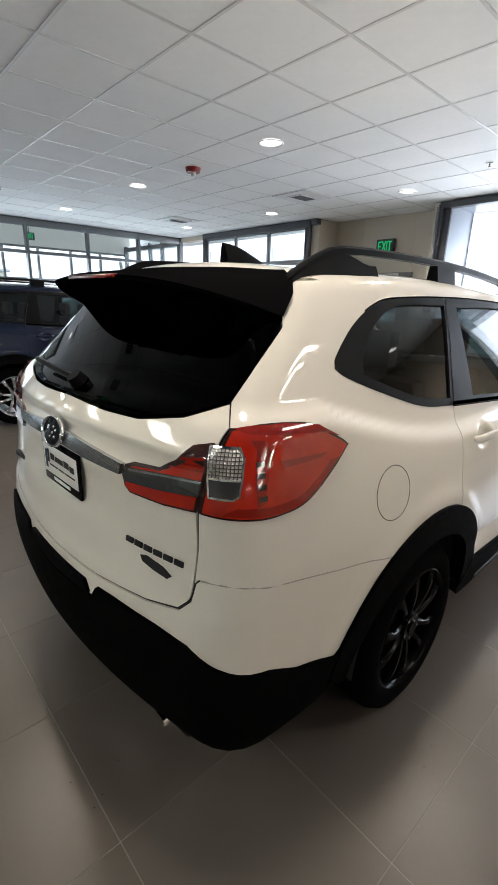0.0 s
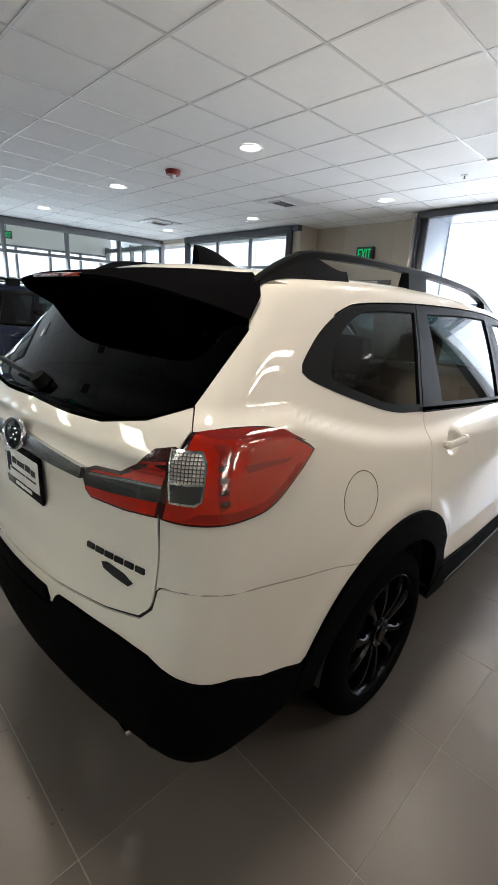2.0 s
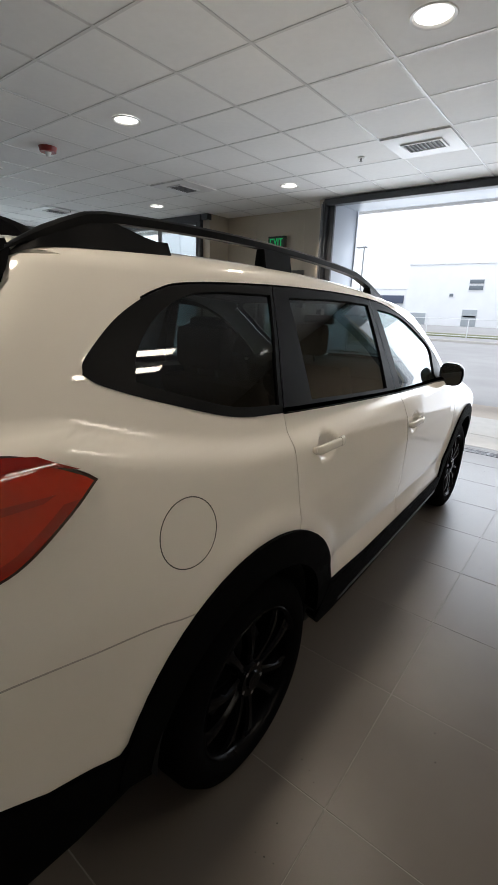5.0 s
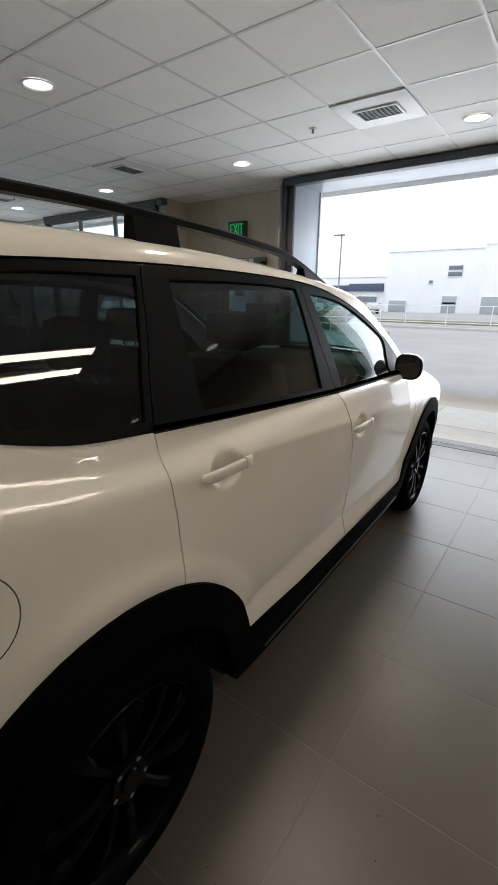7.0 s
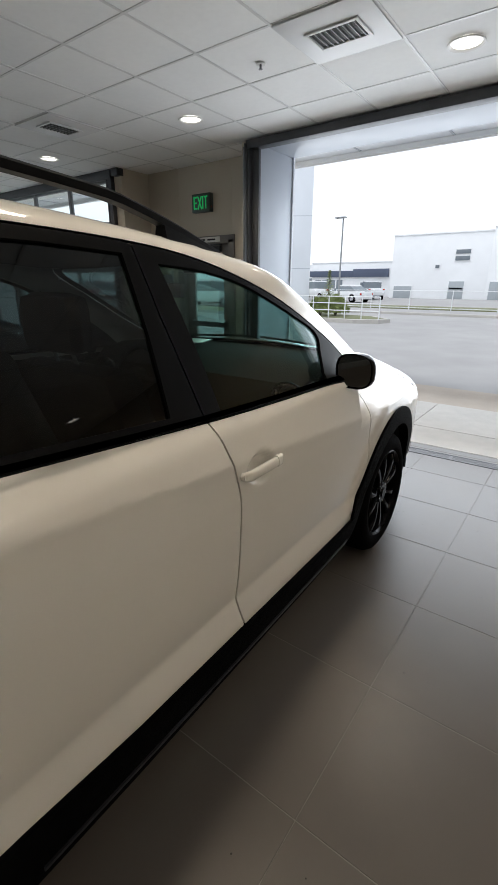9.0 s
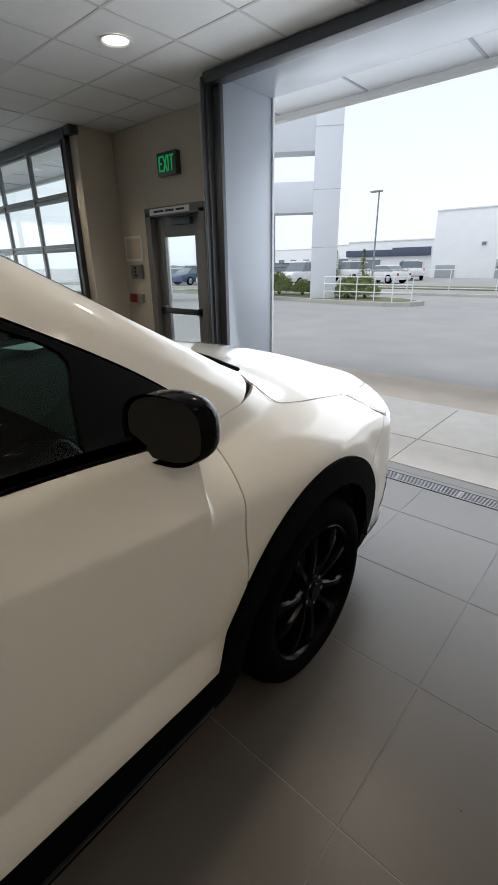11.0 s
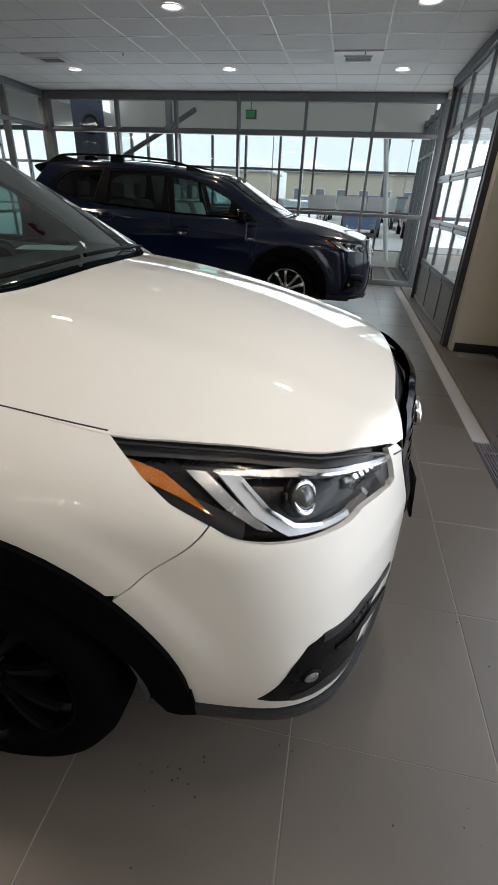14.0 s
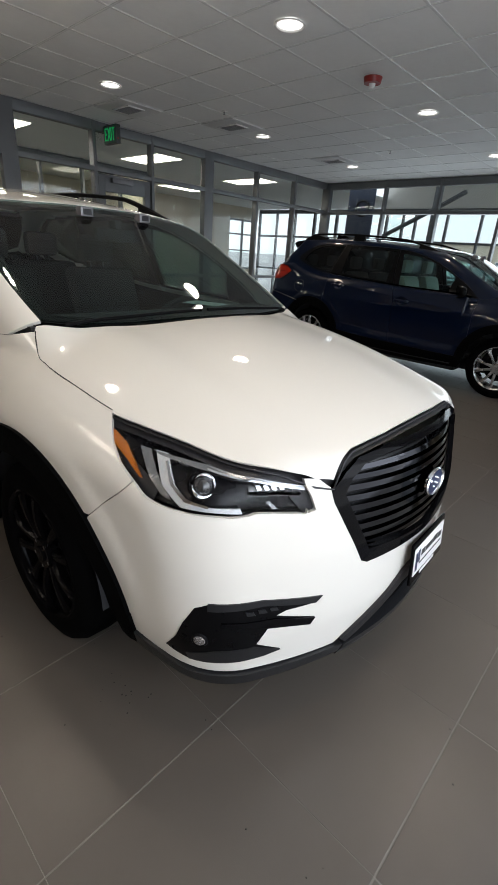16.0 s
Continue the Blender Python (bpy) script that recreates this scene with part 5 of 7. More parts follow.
for i, s in enumerate((1, -1)):
    for grp in (a2, *runs, g3, g4, g5, g6, *ribs, cover):
        grp[i].parent = lamps[i]
    p, n = on_nose(0.790, 0.952, -0.03)
    n = (n + Vector((0.3, 0.9, 0))).normalized()
    c0, nn = Vector((s * p.x, p.y, p.z)), Vector((s * n.x, n.y, n.z))
    bm = bmesh.new()
    e1 = nn.orthogonal().normalized()
    e2 = nn.cross(e1)
    tube(bm, [c0 + nn * 0.016 + e1 * 0.030 * math.cos(a) + e2 * 0.030 * math.sin(a) for a in np.linspace(0.5, 2.9, 17)], [0.001 + 0.005 * math.sin(math.pi * k / 16) for k in range(17)], 8)
    tube(bm, [c0 + nn * 0.016 + e1 * 0.030 * math.cos(a) + e2 * 0.030 * math.sin(a) for a in np.linspace(3.5, 6.0, 17)], [0.001 + 0.005 * math.sin(math.pi * k / 16) for k in range(17)], 8)
    part("projector_ring", bm, M["chrome"], lamps[i], "chrome projector crescents")
    bm = bmesh.new()
    tube(bm, [c0 - nn * 0.004 + e1 * 0.036 * math.cos(a) + e2 * 0.036 * math.sin(a) for a in np.linspace(0, 2 * math.pi, 25)], 0.006, 8)
    part("projector_barrel", bm, M["gloss_black"], lamps[i])
    bm = bmesh.new()
    bmesh.ops.create_uvsphere(bm, u_segments=20, v_segments=12, radius=0.028, matrix=Matrix.Translation(c0 + nn * 0.002))
    part("projector_lens", bm, M["smoke_lens"], lamps[i], "round projector lens")

# hood, windscreen, roof
hood_half = np.array([(0.0, 1.455), (0.20, 1.443), (0.40, 1.412), (0.60, 1.345), (0.765, 1.258), (0.800, 1.30), (0.815, 1.36), (0.823, 1.45), (0.822, 1.62), (0.816, 1.816), (0.785, 1.95), (0.752, 2.06), (0.700, 2.219), (0.625, 2.328), (0.545, 2.396), (0.490, 2.424), (0.43, 2.412), (0.38, 2.406), (0.20, 2.425), (0.0, 2.43)])
hood_poly = chain(spline(hood_half[:5], 6), spline(hood_half[4:15], 6)[1:], hood_half[15:])
hood_poly = np.vstack([hood_poly, np.stack([-hood_poly[::-1, 0], hood_poly[::-1, 1]], -1)])
sheet("hood", hood_poly, top, M["white"], suv, inset=0.0042, off=0.001, cell=0.02, rim=0.007)
ws_edge = ring(*S(*WS_SIDE).T)[:, :2]
ws_half = chain(spline([(0.0, 1.425), (0.20, 1.413), (0.40, 1.380), (0.60, 1.322), tuple(ws_edge[0])], 6), ws_edge[1:], spline([tuple(ws_edge[-1]), (0.35, 0.475), (0.0, 0.51)], 6)[1:])
ws_poly = np.vstack([ws_half, np.stack([-ws_half[::-1, 0], ws_half[::-1, 1]], -1)])
sheet("windscreen", ws_poly, top, M["glass_clear"], suv, inset=0.004, off=-0.002, cell=0.04, rim=0.004, label="clear tinted windscreen")
wi = inset_poly(ws_poly, 0.045)
band("windscreen_border", inset_poly(ws_poly, 0.004), wi, top, M["satin_black"], suv, off=-0.009, rim=0.002, label="black windscreen border")
re = ring(*S(*ROOF_EDGE).T)[:, :2]
roof_half = chain([(0.0, 0.503)], [(0.35, 0.468)], re, [(0.58, -1.99), (0.30, -2.045), (0.0, -2.06)])
roof_poly = np.vstack([roof_half, np.stack([-roof_half[::-1, 0], roof_half[::-1, 1]], -1)])
sheet("roof", roof_poly, top, M["white"], suv, inset=0.0, off=0.0, cell=0.04, rim=0.02)

# Black tube laid along each hood seam in place of its shade.
for s in (1, -1):
    bm = bmesh.new()
    tube(bm, [(s * v.x, v.y, v.z) for v in (on_side(y, z, -0.001)[0] for y, z in spline(HOODSEAM, 6))], 0.0030, 6)
    part("hood_gap", bm, M["ink"], suv)

# Black tube under the hood's edge stands in for the shut line's shade.
edge = hood_half[9:]
edge = np.vstack([edge, edge[::-1][1:] * (-1, 1)])
ep = top(edge[:, 0], edge[:, 1])
bm = bmesh.new()
tube(bm, [(x, y + 0.001, z - 0.010) for x, y, z in ep], 0.0035, 6)
part("hood_seal", bm, M["ink"], suv)

# cowl and wipers
cow = [(0.0, 1.49), (0.40, 1.445), (0.765, 1.285), (0.77, 1.22), (0.40, 1.345), (0.0, 1.39)]
cow = np.vstack([cow, [(-x, y) for x, y in cow[::-1]]])
sheet("cowl", cow, top, M["cladding"], suv, off=-0.012, cell=0.05, rim=0.0)
for x0, x1 in ((0.68, 0.06), (0.02, -0.60)):
    q = [top(np.array([x0 + (x1 - x0) * f]), np.array([1.300 + 0.09 * math.sin(math.pi * (0.5 + (x0 + (x1 - x0) * f) / 1.6))]))[0] + np.array((0, 0.0, 0.016)) for f in np.linspace(0, 1, 9)]
    bm = bmesh.new()
    tube(bm, q, 0.007, 6)
    part("wiper", bm, M["satin_black"], suv)

# rear
tg = chain(R((0.0, 1.336), (0.25, 1.328), (0.42, 1.332), (0.58, 1.362), (0.681, 1.408), (0.732, 1.356)), R(*spline(GATE[1:], 5)[1:]), R((0.55, 0.812), (0.293, 0.788), (0.0, 0.783)))
gate_lamp = R((0.420, 1.178), (0.432, 1.200), (0.470, 1.212), (0.570, 1.222), (0.625, 1.262), (0.668, 1.298), (0.722, 1.318), (0.716, 1.137), (0.60, 1.124), (0.455, 1.121), (0.430, 1.140))
sheet("tailgate", both(tg, -MID), ring, M["white"], suv, inset=0.0040, cell=0.018, rim=0.006)
rg = chain(R((0.0, 1.340), (0.25, 1.332), (0.42, 1.336), (0.58, 1.366), (0.678, 1.410), (0.676, 1.50), (0.664, 1.60), (0.640, 1.69), (0.0, 1.71)))
sheet("rear_glass", both(rg, -MID), ring, M["glass_rear"], suv, inset=G, off=-0.002, cell=0.03, rim=0.01, label="black privacy glass rear window")
bb = chain(R((0.0, 0.779), (0.293, 0.784), (0.55, 0.808), (0.676, 0.834), (0.711, 0.872), (0.721, 0.93), (0.728, 0.939), (0.746, 0.944)), S(*SEAM), S(*arc(-AXLE, 0.385, RARC, 124, 160)),
           S((-1.985, 0.548), (-2.16, 0.597), (-2.27, 0.651)), R((0.80, 0.708), (0.72, 0.742), (0.60, 0.753), (0.40, 0.755), (0.31, 0.750), (0.285, 0.705), (0.0, 0.690)))
sheet("rear_bumper", both(bb, -MID), ring, M["white"], suv, inset=0.0012, cell=0.018, rim=0.02)
bc = chain(R((0.0, 0.686), (0.285, 0.701), (0.31, 0.746), (0.40, 0.751), (0.60, 0.749), (0.72, 0.738), (0.80, 0.704)), S((-2.27, 0.647), (-2.16, 0.593), (-1.97, 0.544), (-1.955, 0.40), (-2.10, 0.365)), R((0.70, 0.350), (0.0, 0.345)))
sheet("rear_cladding", both(bc, -MID), ring, M["cladding"], suv, off=0.010, cell=0.03, rim=0.03, label="grained black lower bumper")
sheet("rear_step", both(R((0.0, 0.748), (0.24, 0.748), (0.27, 0.712), (0.0, 0.700)), -MID), ring, M["cladding"], suv, off=0.014, cell=0.03, rim=0.02)

lamp = np.vstack([spline(LAMP_TOP, 6), spline(LAMP_LOW, 6)[1:-1], R((0.717, 1.140), (0.722, 1.24))])
tl = sheet("tail_lamp", lamp, ring, M["lamp_shroud"], suv, off=0.0115, inset=0.002, cell=0.02, rim=0.03, mirror=True, label="wraparound red tail lamp")
gl = sheet("gate_lamp", gate_lamp, ring, M["lamp_shroud"], suv, off=0.0115, inset=0.002, cell=0.02, rim=0.03, mirror=True, label="red tail lamp section on the gate")
sub = []


def lamp_piece(name, outline, material, off, par, label=""):
    sub.append((sheet(name, outline, ring, M[material], suv, off=off, cell=0.014, rim=0.004, mirror=True, label=label), par))


lamp_piece("red_lens", inset_poly(lamp, 0.0075), "red_lens", 0.0128, tl, "glossy red lens")
lamp_piece("red_lens", inset_poly(gate_lamp, 0.0075), "red_lens", 0.0128, gl, "glossy red lens")
lamp_piece("gate_lamp_edge", R((0.424, 1.178), (0.434, 1.202), (0.470, 1.216), (0.570, 1.224), (0.627, 1.264), (0.668, 1.302), (0.718, 1.316), (0.716, 1.262), (0.668, 1.272), (0.640, 1.250), (0.590, 1.222), (0.470, 1.206)), "lamp_shroud", 0.0135, gl)
lamp_piece("gate_lamp_band", R((0.425, 1.170), (0.440, 1.196), (0.594, 1.212), (0.716, 1.221), (0.716, 1.181), (0.569, 1.164), (0.434, 1.154)), "smoke_lens", 0.0142, gl, "smoked band")
# Thin chrome strip laid in as a fixed highlight on the smoked band.
lamp_piece("gate_lamp_glint", R((0.45, 1.194), (0.594, 1.209), (0.714, 1.219), (0.714, 1.213), (0.60, 1.204), (0.45, 1.188)), "satin_chrome", 0.0150, gl)
for z in (1.236, 1.252, 1.268):
    lamp_piece("gate_lamp_rib", R((0.60 + (z - 1.236) * 1.2, z + 0.0025), (0.714, z + 0.012), (0.714, z + 0.007), (0.60 + (z - 1.236) * 1.2, z - 0.0025)), "dark_red_lens", 0.0138, gl)
low = spline(LAMP_LOW, 6)[3:-3]
lamp_piece("lower_reflector", np.vstack([low + (lamp.mean(axis=0) - low) * 0.10, (low + (lamp.mean(axis=0) - low) * 0.30)[::-1]]), "dark_red_lens", 0.0134, tl, "deep red lower band")
lamp_piece("lamp_seam_edge", R((0.736, 1.312), (0.724, 1.24), (0.719, 1.145), (0.731, 1.145), (0.735, 1.24), (0.746, 1.312)), "lamp_shroud", 0.0134, tl)
block = P3((0.712, -2.352, 1.309), (0.771, -2.310, 1.311), (0.785, -2.308, 1.286), (0.797, -2.324, 1.232), (0.803, -2.338, 1.195), (0.795, -2.350, 1.185), (0.744, -2.383, 1.186), (0.728, -2.375, 1.230))
lamp_piece("reverse_rim", inset_poly(block, -0.0012), "chrome", 0.0138, tl, "thin bright rim")
lamp_piece("reverse_reflector", P3((0.714, -2.352, 1.305), (0.769, -2.312, 1.307), (0.783, -2.310, 1.284), (0.794, -2.323, 1.236), (0.730, -2.372, 1.234)), "grid_lens", 0.0150, tl, "facetted clear indicator")
lamp_piece("reverse_lens", P3((0.732, -2.374, 1.229), (0.795, -2.327, 1.230), (0.800, -2.338, 1.197), (0.793, -2.350, 1.189), (0.745, -2.381, 1.190)), "smoke_lens", 0.0150, tl, "smoked reversing lens")
lamp_piece("lamp_inner_edge", P3((0.780, -2.283, 1.327), (0.800, -2.258, 1.326), (0.812, -2.244, 1.300), (0.838, -2.285, 1.176), (0.832, -2.305, 1.166), (0.813, -2.296, 1.234), (0.795, -2.276, 1.305)), "dark_red_lens", 0.0136, tl)
lamp_piece("lamp_top_edge", P3((0.742, -2.305, 1.350), (0.760, -2.270, 1.356), (0.800, -2.180, 1.357), (0.821, -2.068, 1.342), (0.843, -1.990, 1.302), (0.834, -2.060, 1.322), (0.816, -2.198, 1.334), (0.774, -2.284, 1.340)), "dark_red_lens", 0.0136, tl)
lamp_piece("lamp_side_facet", P3((0.826, -2.225, 1.272), (0.846, -2.051, 1.266), (0.848, -2.082, 1.256), (0.836, -2.222, 1.252)), "dark_red_lens", 0.0136, tl)
for k in range(4):
    z = 1.180 + 0.028 * k
    x, y = 0.836 - 0.0082 * k, -2.293 + 0.0035 * k
    lamp_piece("lamp_pixel", P3((x - 0.006, y - 0.007, z), (x - 0.006, y - 0.007, z + 0.013), (x + 0.003, y + 0.012, z + 0.013), (x + 0.003, y + 0.012, z)), "lamp_shroud", 0.0148, tl)
for pair, par in sub:
    for o, q in zip(pair, par):
        o.parent = q
cb = both(R((0.0, 1.226), (0.10, 1.222), (0.25, 1.212), (0.422, 1.200), (0.418, 1.170), (0.25, 1.172), (0.10, 1.178), (0.0, 1.180)), -MID)
sheet("gate_bar", cb, ring, M["satin_chrome"], suv, off=0.022, cell=0.02, rim=0.03, label="satin chrome gate bar")
p, n = on_rear(0.0, 1.205, 0.022)
oval_badge(suv, p, n, 0.088, 0.054, star=False)
p, n = on_rear(0.02, 1.082, 0.004)
plate(suv, p + n * 0.004, (n + Vector((0, 0, -0.02))).normalized(), 0.31, 0.165)
# model lettering as plain bars, and the rubbed-out badge under it
badge = thing("name_badge", "black raised name badge shown as plain bars", "")
badge.parent = suv
for k in range(6):
    p, n = on_rear(0.452 + k * 0.041, 0.968, 0.0)
    q = Matrix.Translation(p) @ n.to_track_quat("Z", "Y").to_matrix().to_4x4()
    bm = bmesh.new()
    bx(bm, -0.017, 0.017, -0.0085, 0.0085, -0.002, 0.005, bev=0.0015)
    for v in bm.verts:
        v.co = q @ v.co
    part("bar", bm, M["ink"], badge)
sheet("badge_smudge", R((0.505, 0.938), (0.53, 0.945), (0.60, 0.935), (0.635, 0.918), (0.62, 0.905), (0.56, 0.912), (0.515, 0.922)), ring, M["ink"], suv, off=0.003, cell=0.02, rim=0.003)
p, n = on_rear(-0.55, 0.96, 0.0)
bm = bmesh.new()
bx(bm, -0.62, -0.47, p.y - 0.008, p.y + 0.01, 0.95, 0.972, bev=0.002)
part("name_badge", bm, M["ink"], suv)

# spoiler: lofted wing over the rear glass
bm = bmesh.new()
rows = []
ends = [(0.560, -1.944, 1.765), (0.610, -1.960, 1.738), (0.645, -1.992, 1.694)] + 5 * [(0.660, -2.048, 1.628)]
for i in range(41):
    e = -1 + 2 * i / 40
    a = abs(e)
    front = -1.940 - 0.05 * (1 - a * a)
    back = -2.315 + 0.10 * a ** 4
    zr = float(top(np.array([a * 0.55]), np.array([front]))[0, 2])
    zt = 1.752 - 0.030 * a ** 2
    prof = [(front, zr + 0.002), (-2.06, (zr + zt) / 2 + 0.012), (back + 0.04, zt), (back, zt - 0.014), (back + 0.010, zt - 0.028), (back + 0.09, zt - 0.055), (-2.13, 1.672), (-2.06, 1.668)]
    f = a ** 5
    row = []
    for k, (yy, zz) in enumerate(prof):
        xe, ye, ze = ends[k]
        row.append(bm.verts.new((e * xe, yy * (1 - f) + ye * f, zz * (1 - f) + ze * f)))
    rows.append(row)
for a, b in zip(rows, rows[1:]):
    for k in range(len(a) - 1):
        bm.faces.new((a[k], a[k + 1], b[k + 1], b[k]))
bmesh.ops.remove_doubles(bm, verts=bm.verts, dist=0.0005)
spo = part("spoiler", bm, M["spoiler"], suv, "black roof spoiler", 35)
solid("brake_light", [(-0.17, 0.17, -2.320, -2.296, 1.727, 1.740)], M["dark_red_lens"], spo)
# rear wiper
q0, n0 = on_rear(0.0, 1.375, 0.02)
bm = bmesh.new()
cyl(bm, q0 - n0 * 0.02, n0, 0.035, 0.028, 0.035, 16)
tube(bm, [q0, q0 + Vector((-0.15, -0.005, 0.012)), q0 + Vector((-0.40, 0.012, 0.025))], 0.011, 6)
part("rear_wiper", bm, M["satin_black"], suv)
# shark fin
bm = bmesh.new()
rows = []
for i in range(11):
    f = i / 10
    y = -1.45 - 0.26 * f
    h = 0.012 + 0.078 * math.sin(0.5 * math.pi * f) ** 1.1
    w = 0.035 * (1 - 0.15 * f)
    z0 = float(top(np.array([0.0]), np.array([y]))[0, 2]) - 0.005
    rows.append([bm.verts.new((sx * w * k, y - 0.012 * (1 - k), z0 + h * (1 - k ** 2.2))) for sx, k in ((-1, 1), (-1, 0.55), (-1, 0.2), (1, 0.0), (1, 0.2), (1, 0.55), (1, 1))])
for a, b in zip(rows, rows[1:]):
    for k in range(6):
        bm.faces.new((a[k], a[k + 1], b[k + 1], b[k]))
bm.faces.new(rows[-1])
part("antenna_fin", bm, M["gloss_black"], suv)

# side glass and black window surround
q_glass = chain(S((-1.105, 1.672), (-1.150, 1.55), (-1.200, 1.42), (-1.232, 1.318)), S(*spline([(-1.232, 1.318), (-1.457, 1.345), (-1.66, 1.408), (-1.775, 1.450)], 6)[1:]),
                S(*spline([(-1.775, 1.450), (-1.745, 1.520), (-1.655, 1.600), (-1.53, 1.655), (-1.38, 1.672), (-1.105, 1.672)], 6)[1:-1]))
rd_glass = chain(S((-0.988, 1.665), (-1.004, 1.50), (-1.016, 1.305)), S((-0.65, 1.278), (-0.255, 1.252)), S((-0.242, 1.45), (-0.236, 1.652)), S((-0.45, 1.664), (-0.7, 1.668)))
fd_glass = chain(S((-0.125, 1.630), (-0.09, 1.44), (-0.058, 1.228)), S((0.25, 1.215), (0.64, 1.203)), S(*spline([(0.655, 1.30), (0.66, 1.385), (0.50, 1.468), (0.24, 1.575), (0.05, 1.615), (-0.125, 1.630)], 5)[:-1]))
for nm, pg, mt, lab in (("quarter_glass", q_glass, "glass_privacy", "dark privacy glass"), ("rear_door_glass", rd_glass, "glass_privacy", "dark privacy glass"), ("front_door_glass", fd_glass, "glass_clear", "green tinted glass")):
    sheet(nm, pg, ring, M[mt], suv, off=-0.006, inset=-0.004, cell=0.03, rim=0.003, mirror=True, label=lab)
q_out = chain(S(*QBASE), S(*QTOP[1:][QTOP[1:, 0] < -1.08]), S((-1.078, 1.700), (-1.13, 1.55), (-1.18, 1.42), (-1.216, 1.300)))


def frame_sheet(name, outer, hole, material, off):
    return band(name, outer, hole, ring, material, suv, off=off, mirror=True, label="satin black window surround")


frame_sheet("quarter_trim", q_out, q_glass, M["satin_black"], 0.002)
rd_out = chain(S((-1.074, 1.700), (-1.126, 1.55), (-1.176, 1.42), (-1.212, 1.294)), S(*BELT[::-1][(BELT[::-1, 0] > -1.2) & (BELT[::-1, 0] < -0.14)]), S((-0.135, 1.218), (-0.16, 1.35), (-0.185, 1.50), (-0.198, 1.674)), S(*QTOP[::-1][(QTOP[::-1, 0] < -0.2) & (QTOP[::-1, 0] > -1.06)]))
frame_sheet("rear_door_frame", rd_out, rd_glass, M["satin_black"], 0.003)
fd_out = chain(S((-0.194, 1.673), (-0.180, 1.50), (-0.155, 1.35), (-0.130, 1.218)), S(*BELT[::-1][(BELT[::-1, 0] > -0.12)]), S(*QTOP[::-1][(QTOP[::-1, 0] > -0.19)][1:]))
frame_sheet("front_door_frame", fd_out, fd_glass, M["satin_black"], 0.003)
ribbon("belt_strip", S(*(BELT[2:] + np.array((0, 0.010)))), ring, M["gloss_black"], suv, 0.014, 0.008)
ribbon("roof_drip", S(*(QTOP[QTOP[:, 0] > -1.7][:-6] + np.array((0, 0.003)))), ring, M["satin_black"], suv, 0.005, 0.003)

# cladding round the arches and along the sills
for ya, zc, ro, a0, a1 in ((-AXLE, 0.385, RARC, 176, 8), (AXLE, 0.375, 0.535, 178, 4)):
    outer = arc(ya, zc, ro + 0.004, a0, a1, 30)
    innr = arc(ya, 0.376, 0.437, a1 - 4, a0 + 4, 30)
    sheet("arch_cladding", np.vstack([S(*outer), S(*innr)]), ring, M["cladding"], suv, off=0.014, cell=0.025, rim=0.06, mirror=True, label="grained black wheel arch cladding")
sill = chain(S((-0.935, 0.505), (-0.5, 0.470), (0.0, 0.456), (0.6, 0.440), (0.95, 0.437)), S((1.0, 0.36), (0.97, 0.300), (0.5, 0.285), (-0.5, 0.285), (-0.95, 0.300), (-1.0, 0.36)))
sheet("sill_cladding", sill, ring, M["cladding"], suv, off=0.016, cell=0.03, rim=0.05, mirror=True, label="grained black sill cladding")
ribbon("sill_strip", S((-0.80, 0.350), (-0.3, 0.338), (0.3, 0.332), (0.88, 0.335)), ring, M["lip"], suv, 0.014, 0.024)

# door handles
for yy, zz in HANDLES:
    for s in (1, -1):
        a, n = on_side(yy, zz)
        up = Vector((0, 0, 1)) - n * n.z
        up.normalize()
        al = up.cross(n)
        m = Matrix.Translation(a) @ Matrix((al, up, n)).transposed().to_4x4()
        # grip and fixed end cap, both rounded bars standing off the skin
        made_ = None
        for f0, f1, hh, name in ((-0.115, 0.058, 0.0165, "door_handle"), (0.061, 0.112, 0.0185, "handle_cap")):
            bm = bmesh.new()
            rows = []
            for i in range(19):
                f = f0 + (f1 - f0) * (0.5 - 0.5 * math.cos(math.pi * i / 18))
                end = min((f - f0) if f0 < 0 else 1.0, (f1 - f) if f0 > 0 else 1.0)
                k = max(0.12, math.sqrt(max(0.0, 1 - max(0.0, 1 - end / 0.022) ** 2)))
                lift = 0.021 - 0.016 * max(0.0, 1 - end / 0.040) ** 2
                rows.append([bm.verts.new(m @ Vector((f, hh * k * math.copysign(abs(math.cos(t)) ** 0.65, math.cos(t)), lift + 0.0105 * k * math.copysign(abs(math.sin(t)) ** 0.7, math.sin(t))))) for t in np.linspace(0, 2 * math.pi, 16, endpoint=False)])
            for r0, r1 in zip(rows, rows[1:]):
                for k in range(16):
                    bm.faces.new((r0[k], r0[(k + 1) % 16], r1[(k + 1) % 16], r1[k]))
            bm.faces.new(rows[0][::-1])
            bm.faces.new(rows[-1])
            foot = (f0 + 0.016) if f0 < 0 else (f1 - 0.018)
            cyl(bm, m @ Vector((foot, 0, -0.012)), m.to_3x3() @ Vector((0, 0, 1)), 0.013, 0.012, 0.030, 14)
            if s < 0:
                for v in bm.verts:
                    v.co.x *= -1
            o = part(name, bm, M["white"], made_ or suv, "body-coloured door handle" if not made_ else "")
            made_ = made_ or o

# bumper seam and fuel flap gap: grey strip and tube drawn as their shade
c0, n0 = on_side(-1.738, 1.072)
ribbon("bumper_seam", np.vstack([R((0.746, 0.947)), S(*SEAM)]), ring, M["seam"], suv, 0.0036, 0.0012)

